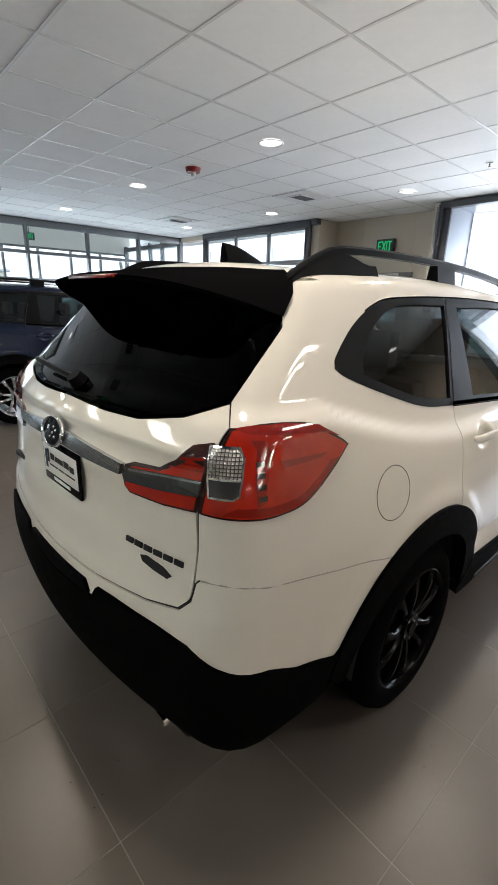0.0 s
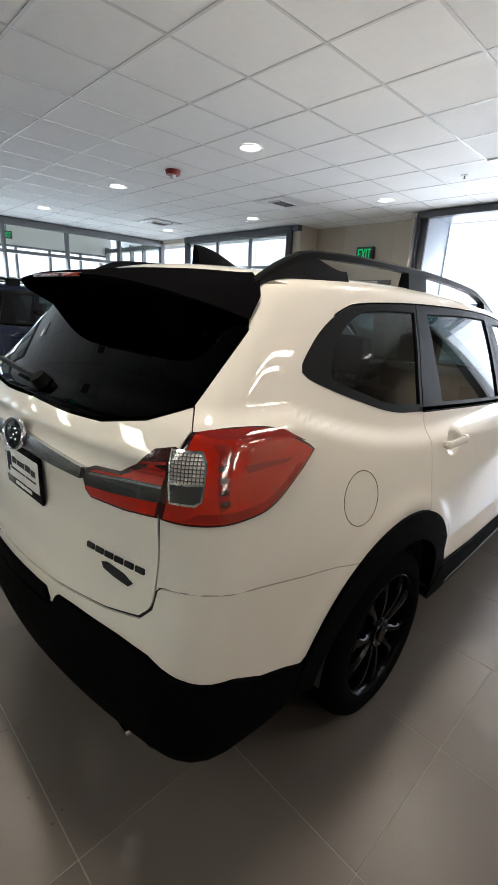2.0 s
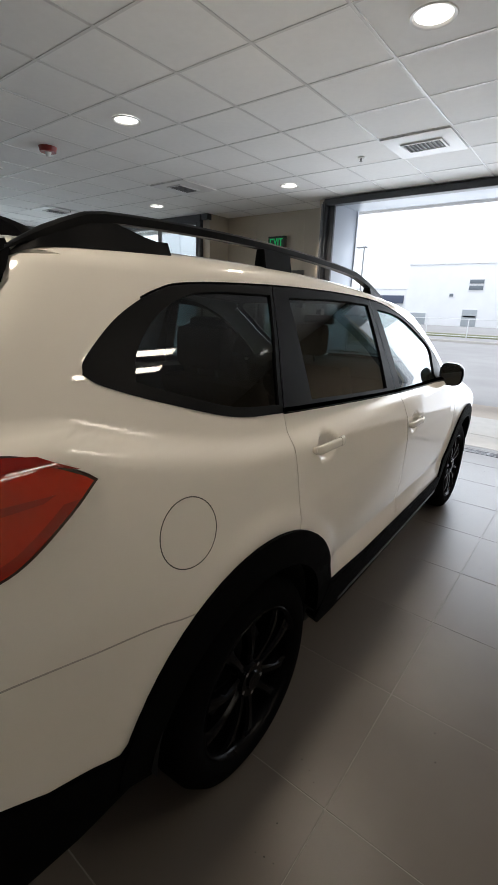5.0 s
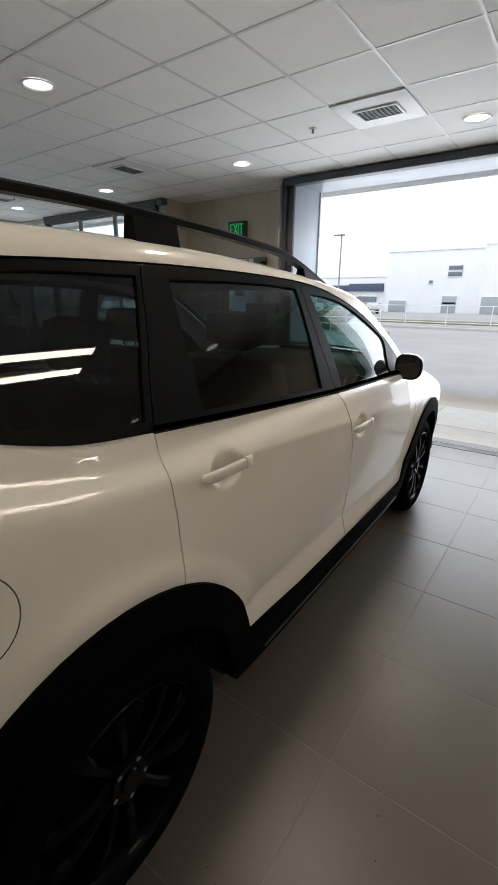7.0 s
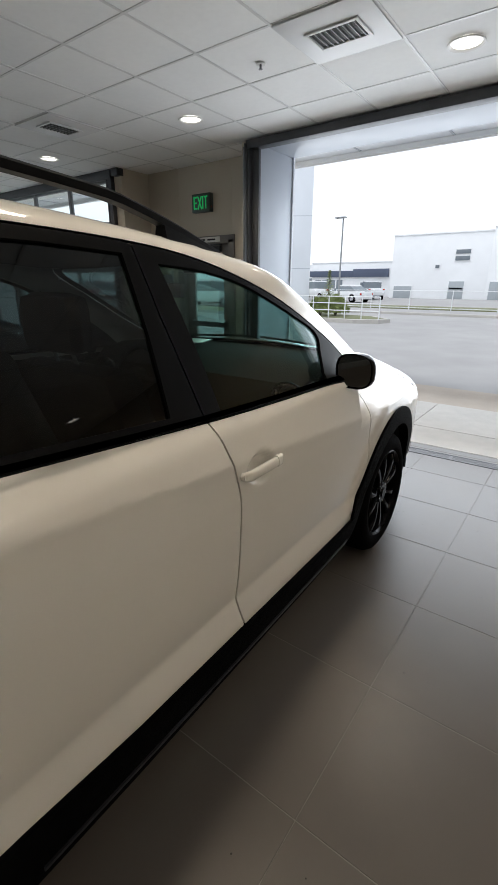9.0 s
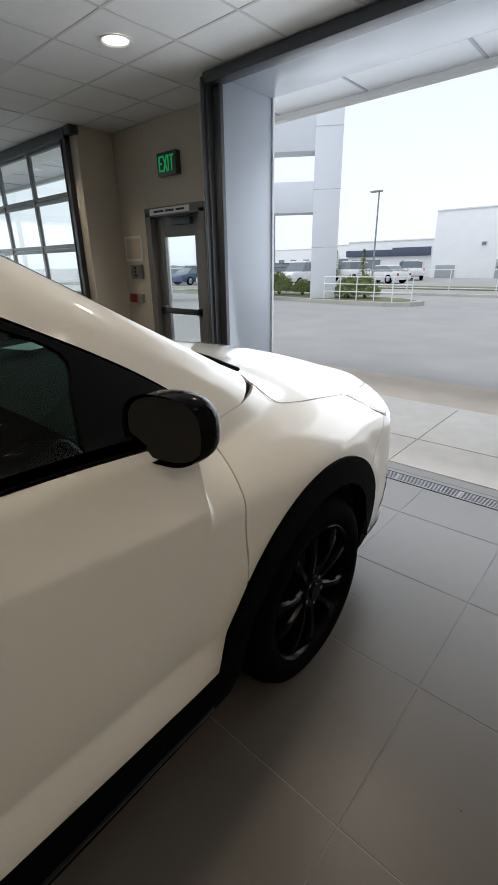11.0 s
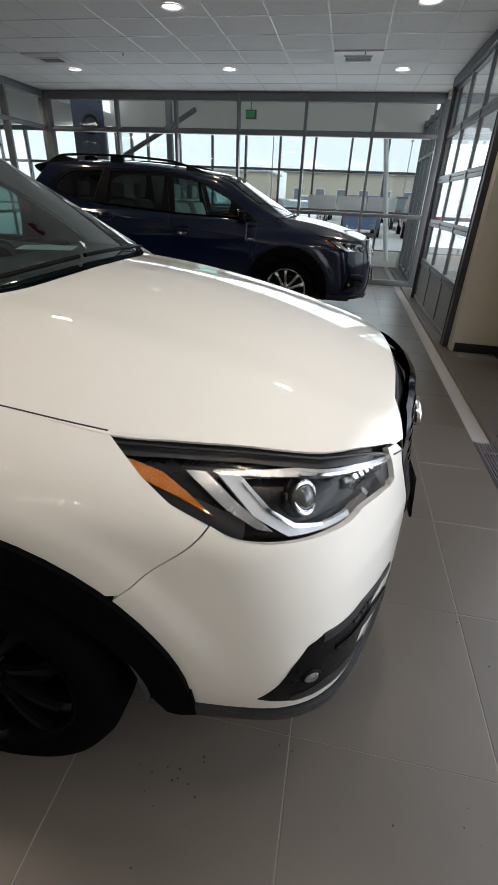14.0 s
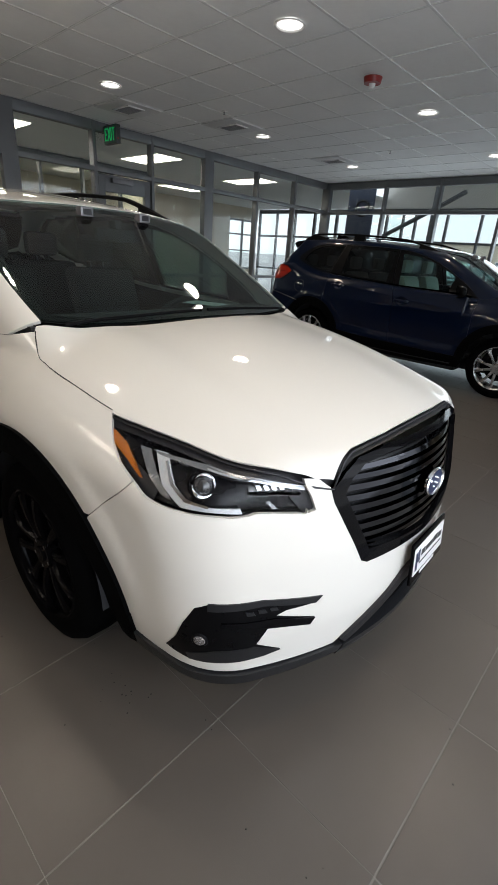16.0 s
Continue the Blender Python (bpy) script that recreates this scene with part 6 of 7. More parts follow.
for s in (1, -1):
    bm = bmesh.new()
    loop = [on_side(-1.738 + 0.095 * math.cos(t), 1.072 + 0.092 * math.sin(t), -0.0005)[0] for t in np.linspace(0, 2 * math.pi, 49)]
    tube(bm, [(s * v.x, v.y, v.z) for v in loop], 0.0018, 6)
    if s > 0:
        part("fuel_flap_gap", bm, M["flap_gap"], suv)
    else:
        bm.free()

# roof rails
for s in (1, -1):
    rail = thing("roof_rail", "", "")
    rail.parent = suv
    rail["label"] = "black roof rail on three feet"
    yy = np.linspace(-1.98, 0.36, 44)
    bm = bmesh.new()
    rows = []
    for y in yy:
        f = (y + 1.98) / 2.34
        x = 0.600 - 0.055 * max(0, (y - 0.0)) ** 1.3 - 0.02 * max(0.0, -y - 1.2) ** 1.2
        base = float(top(np.array([x]), np.array([y]))[0, 2])
        h = 0.082 * (1 - (2 * abs(f - 0.5)) ** 9) ** 0.6 if 0 < f < 1 else 0.0
        h = max(h * min(1.0, f / 0.10) ** 0.8 * min(1.0, (1 - f) / 0.22) ** 0.8, 0.004)
        tz = base + h
        wd = 0.018
        t = 0.030 if 0.0 < f < 1.0 else 0.01
        rows.append([bm.verts.new((s * (x + dx * wd), y, tz + dz * t * min(1.0, h / 0.03))) for dx, dz in ((-1, -0.8), (-1, -0.15), (-0.5, 0.10), (0.5, 0.10), (1, -0.15), (1, -0.8))])
    for a, b in zip(rows, rows[1:]):
        for k in range(6):
            bm.faces.new((a[k], a[(k + 1) % 6], b[(k + 1) % 6], b[k]))
    bm.faces.new(rows[0])
    bm.faces.new(rows[-1][::-1])
    part("bar", bm, M["satin_black"], rail)
    for ya, yb in ((-1.97, -1.50), (-1.02, -0.84), (0.02, 0.34)):
        bm = bmesh.new()
        rows = []
        for y in np.linspace(ya, yb, 12):
            f = (y + 1.98) / 2.34
            x = 0.600 - 0.055 * max(0, (y - 0.0)) ** 1.3 - 0.02 * max(0.0, -y - 1.2) ** 1.2
            base = float(top(np.array([x]), np.array([y]))[0, 2])
            h = 0.082 * (1 - (2 * abs(f - 0.5)) ** 9) ** 0.6
            h = max(h * min(1.0, f / 0.10) ** 0.8 * min(1.0, (1 - f) / 0.22) ** 0.8, 0.004)
            if ya < -1.9 and y > -1.72:
                h *= max(0.45, 1 - (y + 1.72) * 3.4)
            rows.append([bm.verts.new((s * (x + dx), y, base + dz)) for dx, dz in ((-0.028, -0.012), (-0.015, h - 0.012), (0.015, h - 0.012), (0.030, -0.012))])
        for a, b in zip(rows, rows[1:]):
            for k in range(4):
                bm.faces.new((a[k], a[(k + 1) % 4], b[(k + 1) % 4], b[k]))
        bm.faces.new(rows[0])
        bm.faces.new(rows[-1][::-1])
        part("foot", bm, M["satin_black"], rail)

# mirrors
for s in (1, -1):
    bm = bmesh.new()
    rows = []
    for i in range(13):
        f = i / 12
        y = 0.775 + 0.13 * f
        k = (1 - f ** 3.2) ** 0.5 if f < 1 else 0.02
        k = max(k, 0.03)
        rows.append([bm.verts.new((s * (0.950 + 0.066 * k * math.copysign(abs(math.cos(t)) ** 0.7, math.cos(t)) + 0.01 * f), y + 0.045 * math.cos(t) * (1 - f), 1.224 + (0.076 * k) * math.copysign(abs(math.sin(t)) ** 0.7, math.sin(t)) - 0.012 * math.cos(t))) for t in np.linspace(0, 2 * math.pi, 22, endpoint=False)])
    for a, b in zip(rows, rows[1:]):
        for k in range(22):
            bm.faces.new((a[k], a[(k + 1) % 22], b[(k + 1) % 22], b[k]))
    bm.faces.new(rows[-1])
    mir = part("door_mirror", bm, M["gloss_black"], suv, "gloss black door mirror")
    bm = bmesh.new()
    bm.faces.new([bm.verts.new((s * (0.950 + 0.060 * math.copysign(abs(math.cos(t)) ** 0.7, math.cos(t))), 0.785 + 0.045 * math.cos(t), 1.224 + 0.069 * math.copysign(abs(math.sin(t)) ** 0.7, math.sin(t)) - 0.012 * math.cos(t))) for t in np.linspace(0, 2 * math.pi, 22, endpoint=False)])
    part("mirror_glass", bm, M["mirror"], mir, "mirror glass")
    bm = bmesh.new()
    tube(bm, [(s * 0.895, 0.80, 1.172), (s * 0.925, 0.815, 1.178), (s * 0.945, 0.83, 1.180)], [0.035, 0.030, 0.028], 10)
    part("mirror_arm", bm, M["gloss_black"], mir)

# wheels
def wheel(side, y, rim_mat):
    w = thing("wheel", "", "")
    w.parent = suv
    w.location = (side * 0.945, y, 0.376)
    w.rotation_euler = (0, 0, 0 if side > 0 else math.pi)
    n = 72
    bm = bmesh.new()
    prof = [(-0.235, 0.262), (-0.238, 0.31), (-0.225, 0.352), (-0.195, 0.371), (-0.12, 0.376), (-0.045, 0.372), (-0.014, 0.354), (0.004, 0.315), (0.002, 0.285), (-0.006, 0.266), (-0.02, 0.258)]
    rows = [[bm.verts.new((x, r * math.cos(2 * math.pi * k / n), r * math.sin(2 * math.pi * k / n))) for k in range(n)] for x, r in prof]
    for a, b in zip(rows, rows[1:]):
        for k in range(n):
            bm.faces.new((a[k], a[(k + 1) % n], b[(k + 1) % n], b[k]))
    part("tyre", bm, M["rubber"], w, "black rubber tyre", 50)
    bm = bmesh.new()
    prof = [(-0.20, 0.245), (-0.04, 0.244), (-0.010, 0.252), (-0.002, 0.262), (-0.006, 0.268), (-0.016, 0.262)]
    rows = [[bm.verts.new((x, r * math.cos(2 * math.pi * k / n), r * math.sin(2 * math.pi * k / n))) for k in range(n)] for x, r in prof]
    for a, b in zip(rows, rows[1:]):
        for k in range(n):
            bm.faces.new((a[k], a[(k + 1) % n], b[(k + 1) % n], b[k]))
    rim = part("rim", bm, rim_mat, w, "multi-spoke alloy rim")
    for k in range(5):
        for d in (-1, 1):
            a = 2 * math.pi * k / 5 + math.pi / 2
            bm = bmesh.new()
            rows = []
            for i in range(9):
                f = i / 8
                r = 0.055 + 0.198 * f
                off = d * (0.020 + 0.052 * f ** 1.2)
                wd = 0.020 + 0.012 * f - 0.010 * math.sin(math.pi * f)
                xx = -0.030 + 0.022 * math.sin(math.pi * min(1.0, f * 0.75)) - 0.010 * f
                rows.append([bm.verts.new((xx + dx, off + dy * wd, r)) for dx, dy in ((-0.035, -0.8), (-0.006, -1.0), (0.004, -0.55 * 1), (0.004, 0.55), (-0.006, 1.0), (-0.035, 0.8))])
            for p0, p1 in zip(rows, rows[1:]):
                for q in range(6):
                    bm.faces.new((p0[q], p0[(q + 1) % 6], p1[(q + 1) % 6], p1[q]))
            bm.faces.new(rows[0])
            bm.faces.new(rows[-1][::-1])
            bmesh.ops.rotate(bm, verts=bm.verts, cent=(0, 0, 0), matrix=Matrix.Rotation(a, 3, "X"))
            part("spoke", bm, rim_mat, rim)
    bm = bmesh.new()
    cyl(bm, (-0.05, 0, 0), (1, 0, 0), 0.075, 0.060, 0.035, 28)
    cyl(bm, (-0.016, 0, 0), (1, 0, 0), 0.034, 0.030, 0.008, 24)
    part("hub", bm, rim_mat, rim)
    for k in range(5):
        a = 2 * math.pi * k / 5 + math.pi / 2 + math.pi / 5
        bm = bmesh.new()
        cyl(bm, (-0.03, 0.055 * math.cos(a), 0.055 * math.sin(a)), (1, 0, 0), 0.010, 0.008, 0.016, 6)
        part("wheel_nut", bm, M["satin_chrome"], rim)
    bm = bmesh.new()
    cyl(bm, (-0.115, 0, 0), (1, 0, 0), 0.165, 0.165, 0.014, 40)
    part("brake_disc", bm, M["satin_black"], w)
    return w


for y in (-AXLE, AXLE):
    for s in (1, -1):
        wheel(s, y, M["rim_black"])

# dark arch liners, underbody, gap shading sheets
for y in (-AXLE, AXLE):
    for s in (1, -1):
        bm = bmesh.new()
        n = 28
        rows = []
        for x in (0.60, 0.93):
            rows.append([bm.verts.new((s * x, y + 0.445 * math.cos(t), max(0.376 + 0.445 * math.sin(t), 0.24))) for t in np.radians(np.linspace(2, 178, n))])
        for k in range(n - 1):
            bm.faces.new((rows[0][k], rows[0][k + 1], rows[1][k + 1], rows[1][k]))
        bm.faces.new(rows[0])
        part("arch_liner", bm, M["inside"], suv)
arch_end = S((AXLE + 0.541, 0.420), (AXLE + 0.545, 0.345), (AXLE + 0.545, 0.292), (AXLE + 0.500, 0.276), (AXLE + 0.470, 0.290), (AXLE + 0.437, 0.400))
sheet("arch_foot", arch_end, ring, M["cladding"], suv, off=0.0125, cell=0.02, rim=0.09, mirror=True, label="black plastic foot of the arch cladding")
bm = bmesh.new()
bx(bm, -0.62, 0.62, -2.38, 2.30, 0.225, 0.34, bev=0.03)
bx(bm, -0.85, 0.85, -0.92, 0.92, 0.225, 0.34, bev=0.03)
part("underbody", bm, M["inside"], suv)
for s in (1, -1):
    bm = bmesh.new()
    cyl(bm, (s * 0.52, -2.30, 0.315), (0, -1, -0.25), 0.036, 0.038, 0.13, 20)
    part("exhaust_tip", bm, M["chrome"], suv, "round chrome exhaust tip")
# Black sheets behind the skin, added so the panel gaps read as shaded.
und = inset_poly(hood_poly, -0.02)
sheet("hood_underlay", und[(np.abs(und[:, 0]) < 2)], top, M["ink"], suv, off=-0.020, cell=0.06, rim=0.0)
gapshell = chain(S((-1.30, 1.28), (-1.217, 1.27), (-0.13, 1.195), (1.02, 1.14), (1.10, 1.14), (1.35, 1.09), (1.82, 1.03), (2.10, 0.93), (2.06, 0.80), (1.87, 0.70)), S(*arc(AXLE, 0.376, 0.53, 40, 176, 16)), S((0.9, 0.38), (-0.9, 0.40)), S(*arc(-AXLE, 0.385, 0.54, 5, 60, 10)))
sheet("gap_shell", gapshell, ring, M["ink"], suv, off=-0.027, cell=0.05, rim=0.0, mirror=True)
rshell = chain(R((0.0, 1.31), (0.45, 1.31), (0.60, 1.35), (0.70, 1.37), (0.76, 1.33), (0.76, 0.80), (0.60, 0.74), (0.0, 0.72)))
sheet("gate_shell", both(rshell, -MID), ring, M["ink"], suv, off=-0.008, cell=0.04, rim=0.0)
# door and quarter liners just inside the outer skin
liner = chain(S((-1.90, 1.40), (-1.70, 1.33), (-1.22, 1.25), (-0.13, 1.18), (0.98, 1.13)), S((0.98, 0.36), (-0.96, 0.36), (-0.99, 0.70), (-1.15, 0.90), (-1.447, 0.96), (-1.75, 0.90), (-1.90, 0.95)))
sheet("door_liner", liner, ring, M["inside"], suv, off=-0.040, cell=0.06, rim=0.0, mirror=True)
bm = bmesh.new()
bx(bm, -0.80, 0.80, -2.28, 1.15, 0.42, 0.47)
part("cabin_floor", bm, M["inside"], suv)
bm = bmesh.new()
bx(bm, -0.62, 0.62, 1.05, 1.95, 0.45, 0.90, bev=0.05)
part("engine_block", bm, M["inside"], suv)
hl_poly = np.stack([np.r_[0.0, 0.3, 0.50, 0.57, 0.57, 0.52, 0.0], np.r_[0.42, 0.40, 0.30, 0.0, -1.5, -1.92, -1.96]], -1)
hl_poly = np.vstack([hl_poly, np.stack([-hl_poly[::-1, 0], hl_poly[::-1, 1]], -1)])
sheet("headliner", hl_poly, top, M["inside"], suv, off=-0.045, cell=0.08, rim=0.0)
# dashboard
bm = bmesh.new()
rows = []
for i in range(15):
    x = -0.78 + 1.56 * i / 14
    c = 0.30 * (abs(x) / 0.78) ** 2
    rows.append([bm.verts.new((x, yy - c * k, zz)) for yy, zz, k in ((1.42, 1.205, 0.55), (1.10, 1.215, 0.4), (0.86, 1.185, 0.15), (0.78, 1.13, 0.1), (0.80, 0.98, 0.1), (0.90, 0.70, 0.1), (1.42, 0.70, 0.5))])
for a, b in zip(rows, rows[1:]):
    for k in range(7):
        bm.faces.new((a[k], a[(k + 1) % 7], b[(k + 1) % 7], b[k]))
bm.faces.new(rows[0])
bm.faces.new(rows[-1][::-1])
part("dashboard", bm, M["inside"], suv, "dark dashboard")
for s in (1, -1):
    bm = bmesh.new()
    bmesh.ops.create_uvsphere(bm, u_segments=20, v_segments=10, radius=1.0, matrix=Matrix.Translation((s * 0.66, 0.735, 1.09)) @ Matrix.Diagonal((0.085, 0.03, 0.055, 1)))
    av = part("air_vent", bm, M["gloss_black"], suv, "gloss black air vent pod")
    bm = bmesh.new()
    tube(bm, [(s * 0.66 + 0.088 * math.cos(t), 0.722, 1.09 + 0.058 * math.sin(t)) for t in np.linspace(0, 2 * math.pi, 29)], 0.005, 6)
    part("vent_ring", bm, M["satin_chrome"], av)
bm = bmesh.new()
wc, wn = Vector((-0.37, 0.70, 1.06)), Vector((0, -0.9, 0.42)).normalized()
qm = Matrix.Translation(wc) @ wn.to_track_quat("Z", "Y").to_matrix().to_4x4()
tube(bm, [qm @ Vector((0.185 * math.cos(t), 0.185 * math.sin(t), 0)) for t in np.linspace(0, 2 * math.pi, 33)], 0.016, 8)
cyl(bm, qm @ Vector((0, 0, -0.03)), wn, 0.07, 0.06, 0.04, 16)
for t in (0.0, math.pi, -math.pi / 2):
    tube(bm, [qm @ Vector((0.05 * math.cos(t), 0.05 * math.sin(t), -0.01)), qm @ Vector((0.18 * math.cos(t), 0.18 * math.sin(t), 0))], 0.014, 6)
part("steering_wheel", bm, M["inside"], suv)


def seat(x, y, w, sm):
    st = thing("seat", "", "")
    st.parent = suv
    bm = bmesh.new()
    bx(bm, x - w / 2, x + w / 2, y - 0.25, y + 0.27, 0.62, 0.80, bev=0.05)
    part("cushion", bm, sm, st)
    bm = bmesh.new()
    r = bx(bm, x - w / 2, x + w / 2, -0.075, 0.075, 0, 0.62, bev=0.055)
    for v in bm.verts:
        v.co.y, v.co.z = v.co.y + y - 0.27 - 0.36 * v.co.z, v.co.z + 0.72
    part("backrest", bm, sm, st)
    nh = 1 if w < 0.7 else 2
    for i in range(nh):
        xx = x + (0 if nh == 1 else (i - 0.5) * w * 0.55)
        bm = bmesh.new()
        bx(bm, xx - 0.13, xx + 0.13, y - 0.575, y - 0.475, 1.375, 1.555, bev=0.045)
        part("headrest", bm, sm, st)
        bm = bmesh.new()
        for d in (-0.05, 0.05):
            tube(bm, [(xx + d, y - 0.49, 1.30), (xx + d, y - 0.52, 1.40)], 0.006, 6)
        part("headrest_posts", bm, M["galv"], st)


for x, y, w in ((0.37, 0.30, 0.50), (-0.37, 0.30, 0.50), (0.37, -0.55, 0.52), (-0.37, -0.55, 0.52), (0.0, -1.45, 1.15)):
    seat(x, y, w, M["seat"])
# windscreen fittings
bm = bmesh.new()
bx(bm, -0.12, 0.12, 0.60, 0.64, 1.515, 1.58, bev=0.012)
bx(bm, -0.02, 0.02, 0.60, 0.66, 1.58, 1.62, bev=0.005)
part("rear_view_mirror", bm, M["inside"], suv)
for s in (1, -1):
    bm = bmesh.new()
    bx(bm, s * 0.175 - 0.035, s * 0.175 + 0.035, 0.60, 0.655, 1.625, 1.67, bev=0.008)
    cmr = part("driver_camera", bm, M["galv"], suv, "small grey driver assist camera")
    solid("lens", [(s * 0.175 - 0.022, s * 0.175 + 0.022, 0.655, 0.66, 1.633, 1.66)], M["ink"], cmr, bev=0.002)
pp = Matrix.Translation((-0.235, 1.10, 1.240)) @ Matrix.Rotation(0.35, 4, "Z")
bm = bmesh.new()
for v in bx(bm, -0.075, 0.075, -0.10, 0.10, 0.0, 0.002):
    v.co = pp @ v.co
part("paper_card", bm, M["plate_white"], suv, "white paper card on the dashboard")
CAR_POSE = pose(0.125, -0.24, 0.0, 0, 0, 1.4)
suv.matrix_world = CAR_POSE

# ---- the second vehicle: same model in navy with silver wheels ----
def repaint(ob, m, swaps, name, label):
    made = {}
    cache = {}
    for o in (ob, *ob.children_recursive):
        c = o.copy()
        scene.collection.objects.link(c)
        if o.data:
            if o.data.name not in cache:
                d = o.data.copy()
                for i, mt in enumerate(d.materials):
                    if mt.name in swaps:
                        d.materials[i] = M[swaps[mt.name]]
                cache[o.data.name] = d
            c.data = cache[o.data.name]
        c.parent = made.get(o.parent, None)
        made[o] = c
    r = made[ob]
    r.name = name
    r.matrix_world = m
    tagged(r, label, "car")
    return r


repaint(suv, pose(-5.50, -0.15, 0, 0, 0, 0.0), {"pearl_white_paint": "navy", "gloss_black_alloy": "rim_silver", "charcoal_seat_fabric": "beige_seat"}, "navy_suv", "dark navy sport utility vehicle with silver wheels, ivory seats")

# ---- offices behind the glass partition ----
structure(solid("office_floor", [(X0 - 4.4, X1 + 0.3, Y0 - 6.2, Y0 - 0.125, -0.10, 0.0)], M["office_floor"], bev=0), "grey carpet floor of the offices", "floor")
structure(solid("office_ceiling", [(X0 - 4.4, X1 + 0.3, Y0 - 6.2, Y0 - 0.125, 3.0, 3.1)], M["ceil_tile"], bev=0), "white office ceiling", "ceiling")
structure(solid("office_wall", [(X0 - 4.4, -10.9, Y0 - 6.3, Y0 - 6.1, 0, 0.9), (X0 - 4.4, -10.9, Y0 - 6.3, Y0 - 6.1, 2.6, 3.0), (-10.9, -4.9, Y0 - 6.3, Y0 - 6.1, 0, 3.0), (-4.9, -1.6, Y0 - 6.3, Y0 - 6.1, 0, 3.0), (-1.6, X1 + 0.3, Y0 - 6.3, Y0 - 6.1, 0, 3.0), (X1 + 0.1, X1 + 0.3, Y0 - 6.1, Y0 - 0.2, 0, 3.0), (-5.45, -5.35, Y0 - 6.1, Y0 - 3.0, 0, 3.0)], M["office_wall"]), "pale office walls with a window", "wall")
inner_p = thing("window_3", "inner aluminium-framed office glass front", "glass partition", kind="structure")
pane_grid(inner_p, "x", -5.3, X1, [(-5.28, 0.06), (-4.45, 0.05), (-3.6, 0.05), (-2.75, 0.05), (-1.9, 0.05), (-1.05, 0.05), (-0.2, 0.05), (1.0, 0.05)], [(0.05, 0.10), (1.05, 0.04), (2.10, 0.05), (2.93, 0.12)], 0.10, Y0 - 2.9)

office_w = thing("window_6", "office window in slim aluminium frames", "window", kind="structure")
pane_grid(office_w, "x", X0 - 4.4, -10.9, [(X0 - 4.35, 0.06), (-11.65, 0.05), (-10.93, 0.06)], [(0.93, 0.06), (1.55, 0.04), (2.10, 0.05), (2.57, 0.06)], 0.08, Y0 - 6.2)
office_w = thing("window_7", "glazed office side front with aluminium bars", "window", kind="structure")
pane_grid(office_w, "y", Y0 - 6.1, Y0 - 0.2, [(Y0 - 6.05, 0.06), (Y0 - 5.2, 0.05), (Y0 - 4.35, 0.05), (Y0 - 3.5, 0.08), (Y0 - 2.6, 0.08), (Y0 - 1.8, 0.05), (Y0 - 1.0, 0.05), (Y0 - 0.24, 0.06)], [(0.05, 0.10), (1.0, 0.06), (2.12, 0.07), (2.93, 0.12)], 0.10, X0 - 4.46)

first = None
for tx, ty, rz in ((-4.2, Y0 - 1.4, 0), (-6.9, Y0 - 1.4, 0), (-1.5, Y0 - 1.4, 0), (1.2, Y0 - 1.4, 0), (-1.9, Y0 - 3.7, 90), (-4.6, Y0 - 3.7, 90), (0.8, Y0 - 3.7, 90), (-7.2, Y0 - 4.2, 90)):
    m = pose(tx, ty, 2.998, 0, 0, rz)
    first = copy_thing(first, m) if first else troffer(m)
desk = thing("office_desk", "pale office desk with a dark screen on it", "desk")
solid("top", [(-2.9, -1.5, Y0 - 2.2, Y0 - 1.5, 0.71, 0.75)], M["office_wall"], desk)
for a, b in ((-2.85, -2.15), (-2.85, -1.55), (-1.56, -2.15), (-1.56, -1.55)):
    solid("leg", [(a, a + 0.05, Y0 + b, Y0 + b + 0.05, 0, 0.71)], M["alu"], desk)
mon = thing("monitor", "dark office computer screen", "monitor")
solid("screen", [(-2.5, -1.95, Y0 - 1.95, Y0 - 1.92, 0.86, 1.2)], M["gloss_black"], mon)
solid("stand", [(-2.26, -2.19, Y0 - 1.99, Y0 - 1.96, 0.752, 1.0), (-2.32, -2.12, Y0 - 2.05, Y0 - 1.90, 0.751, 0.762)], M["ink"], mon)

# ---- entrance lobby behind the glass wall ----
LX = -11.0
structure(solid("lobby_wall", [(LX - 0.2, LX, Y0 - 0.1, 3.6, 2.84, 3.5), (LX - 0.2, LX, Y0 - 0.1, 3.6, 0, 0.35)], M["lobby_wall"]), "pale lobby wall with a long window front", "wall")
structure(solid("lobby_ceiling", [(LX - 0.2, X0 - 0.13, Y0 - 0.12, 3.7, 3.5, 3.6)], M["ceil_tile"], bev=0), "white lobby ceiling", "ceiling")
lw = thing("window_4", "outer lobby window front with slim aluminium bars", "window", kind="structure")
pane_grid(lw, "y", Y0, 3.6, [(-4.0 + 0.84 * k, 0.05) for k in range(10)], [(0.36, 0.05), (1.22, 0.05), (2.05, 0.05), (2.82, 0.05)], 0.10, LX - 0.1)
for k in range(3):
    sp = thing("white_board", "white blank panel standing in the window", "panel", group="window panels")
    solid("panel", [(LX - 0.052, LX - 0.03, 0.98 + 0.72 * k, 1.66 + 0.72 * k, 1.24, 1.54)], M["plate_white"], sp)
lwn = thing("window_5", "glazed lobby end front with tall aluminium bars", "window", kind="structure")
pane_grid(lwn, "x", LX, X0, [(LX + 0.05, 0.06), (-10.2, 0.06), (-9.6, 0.06), (-9.0, 0.06), (-8.18, 0.06)], [(0.05, 0.10), (1.22, 0.05), (2.3, 0.05), (2.95, 0.10)], 0.10, 3.45)
st = thing("brace", "grey diagonal steel brace with a post in the lobby", "brace")
bm = bmesh.new()
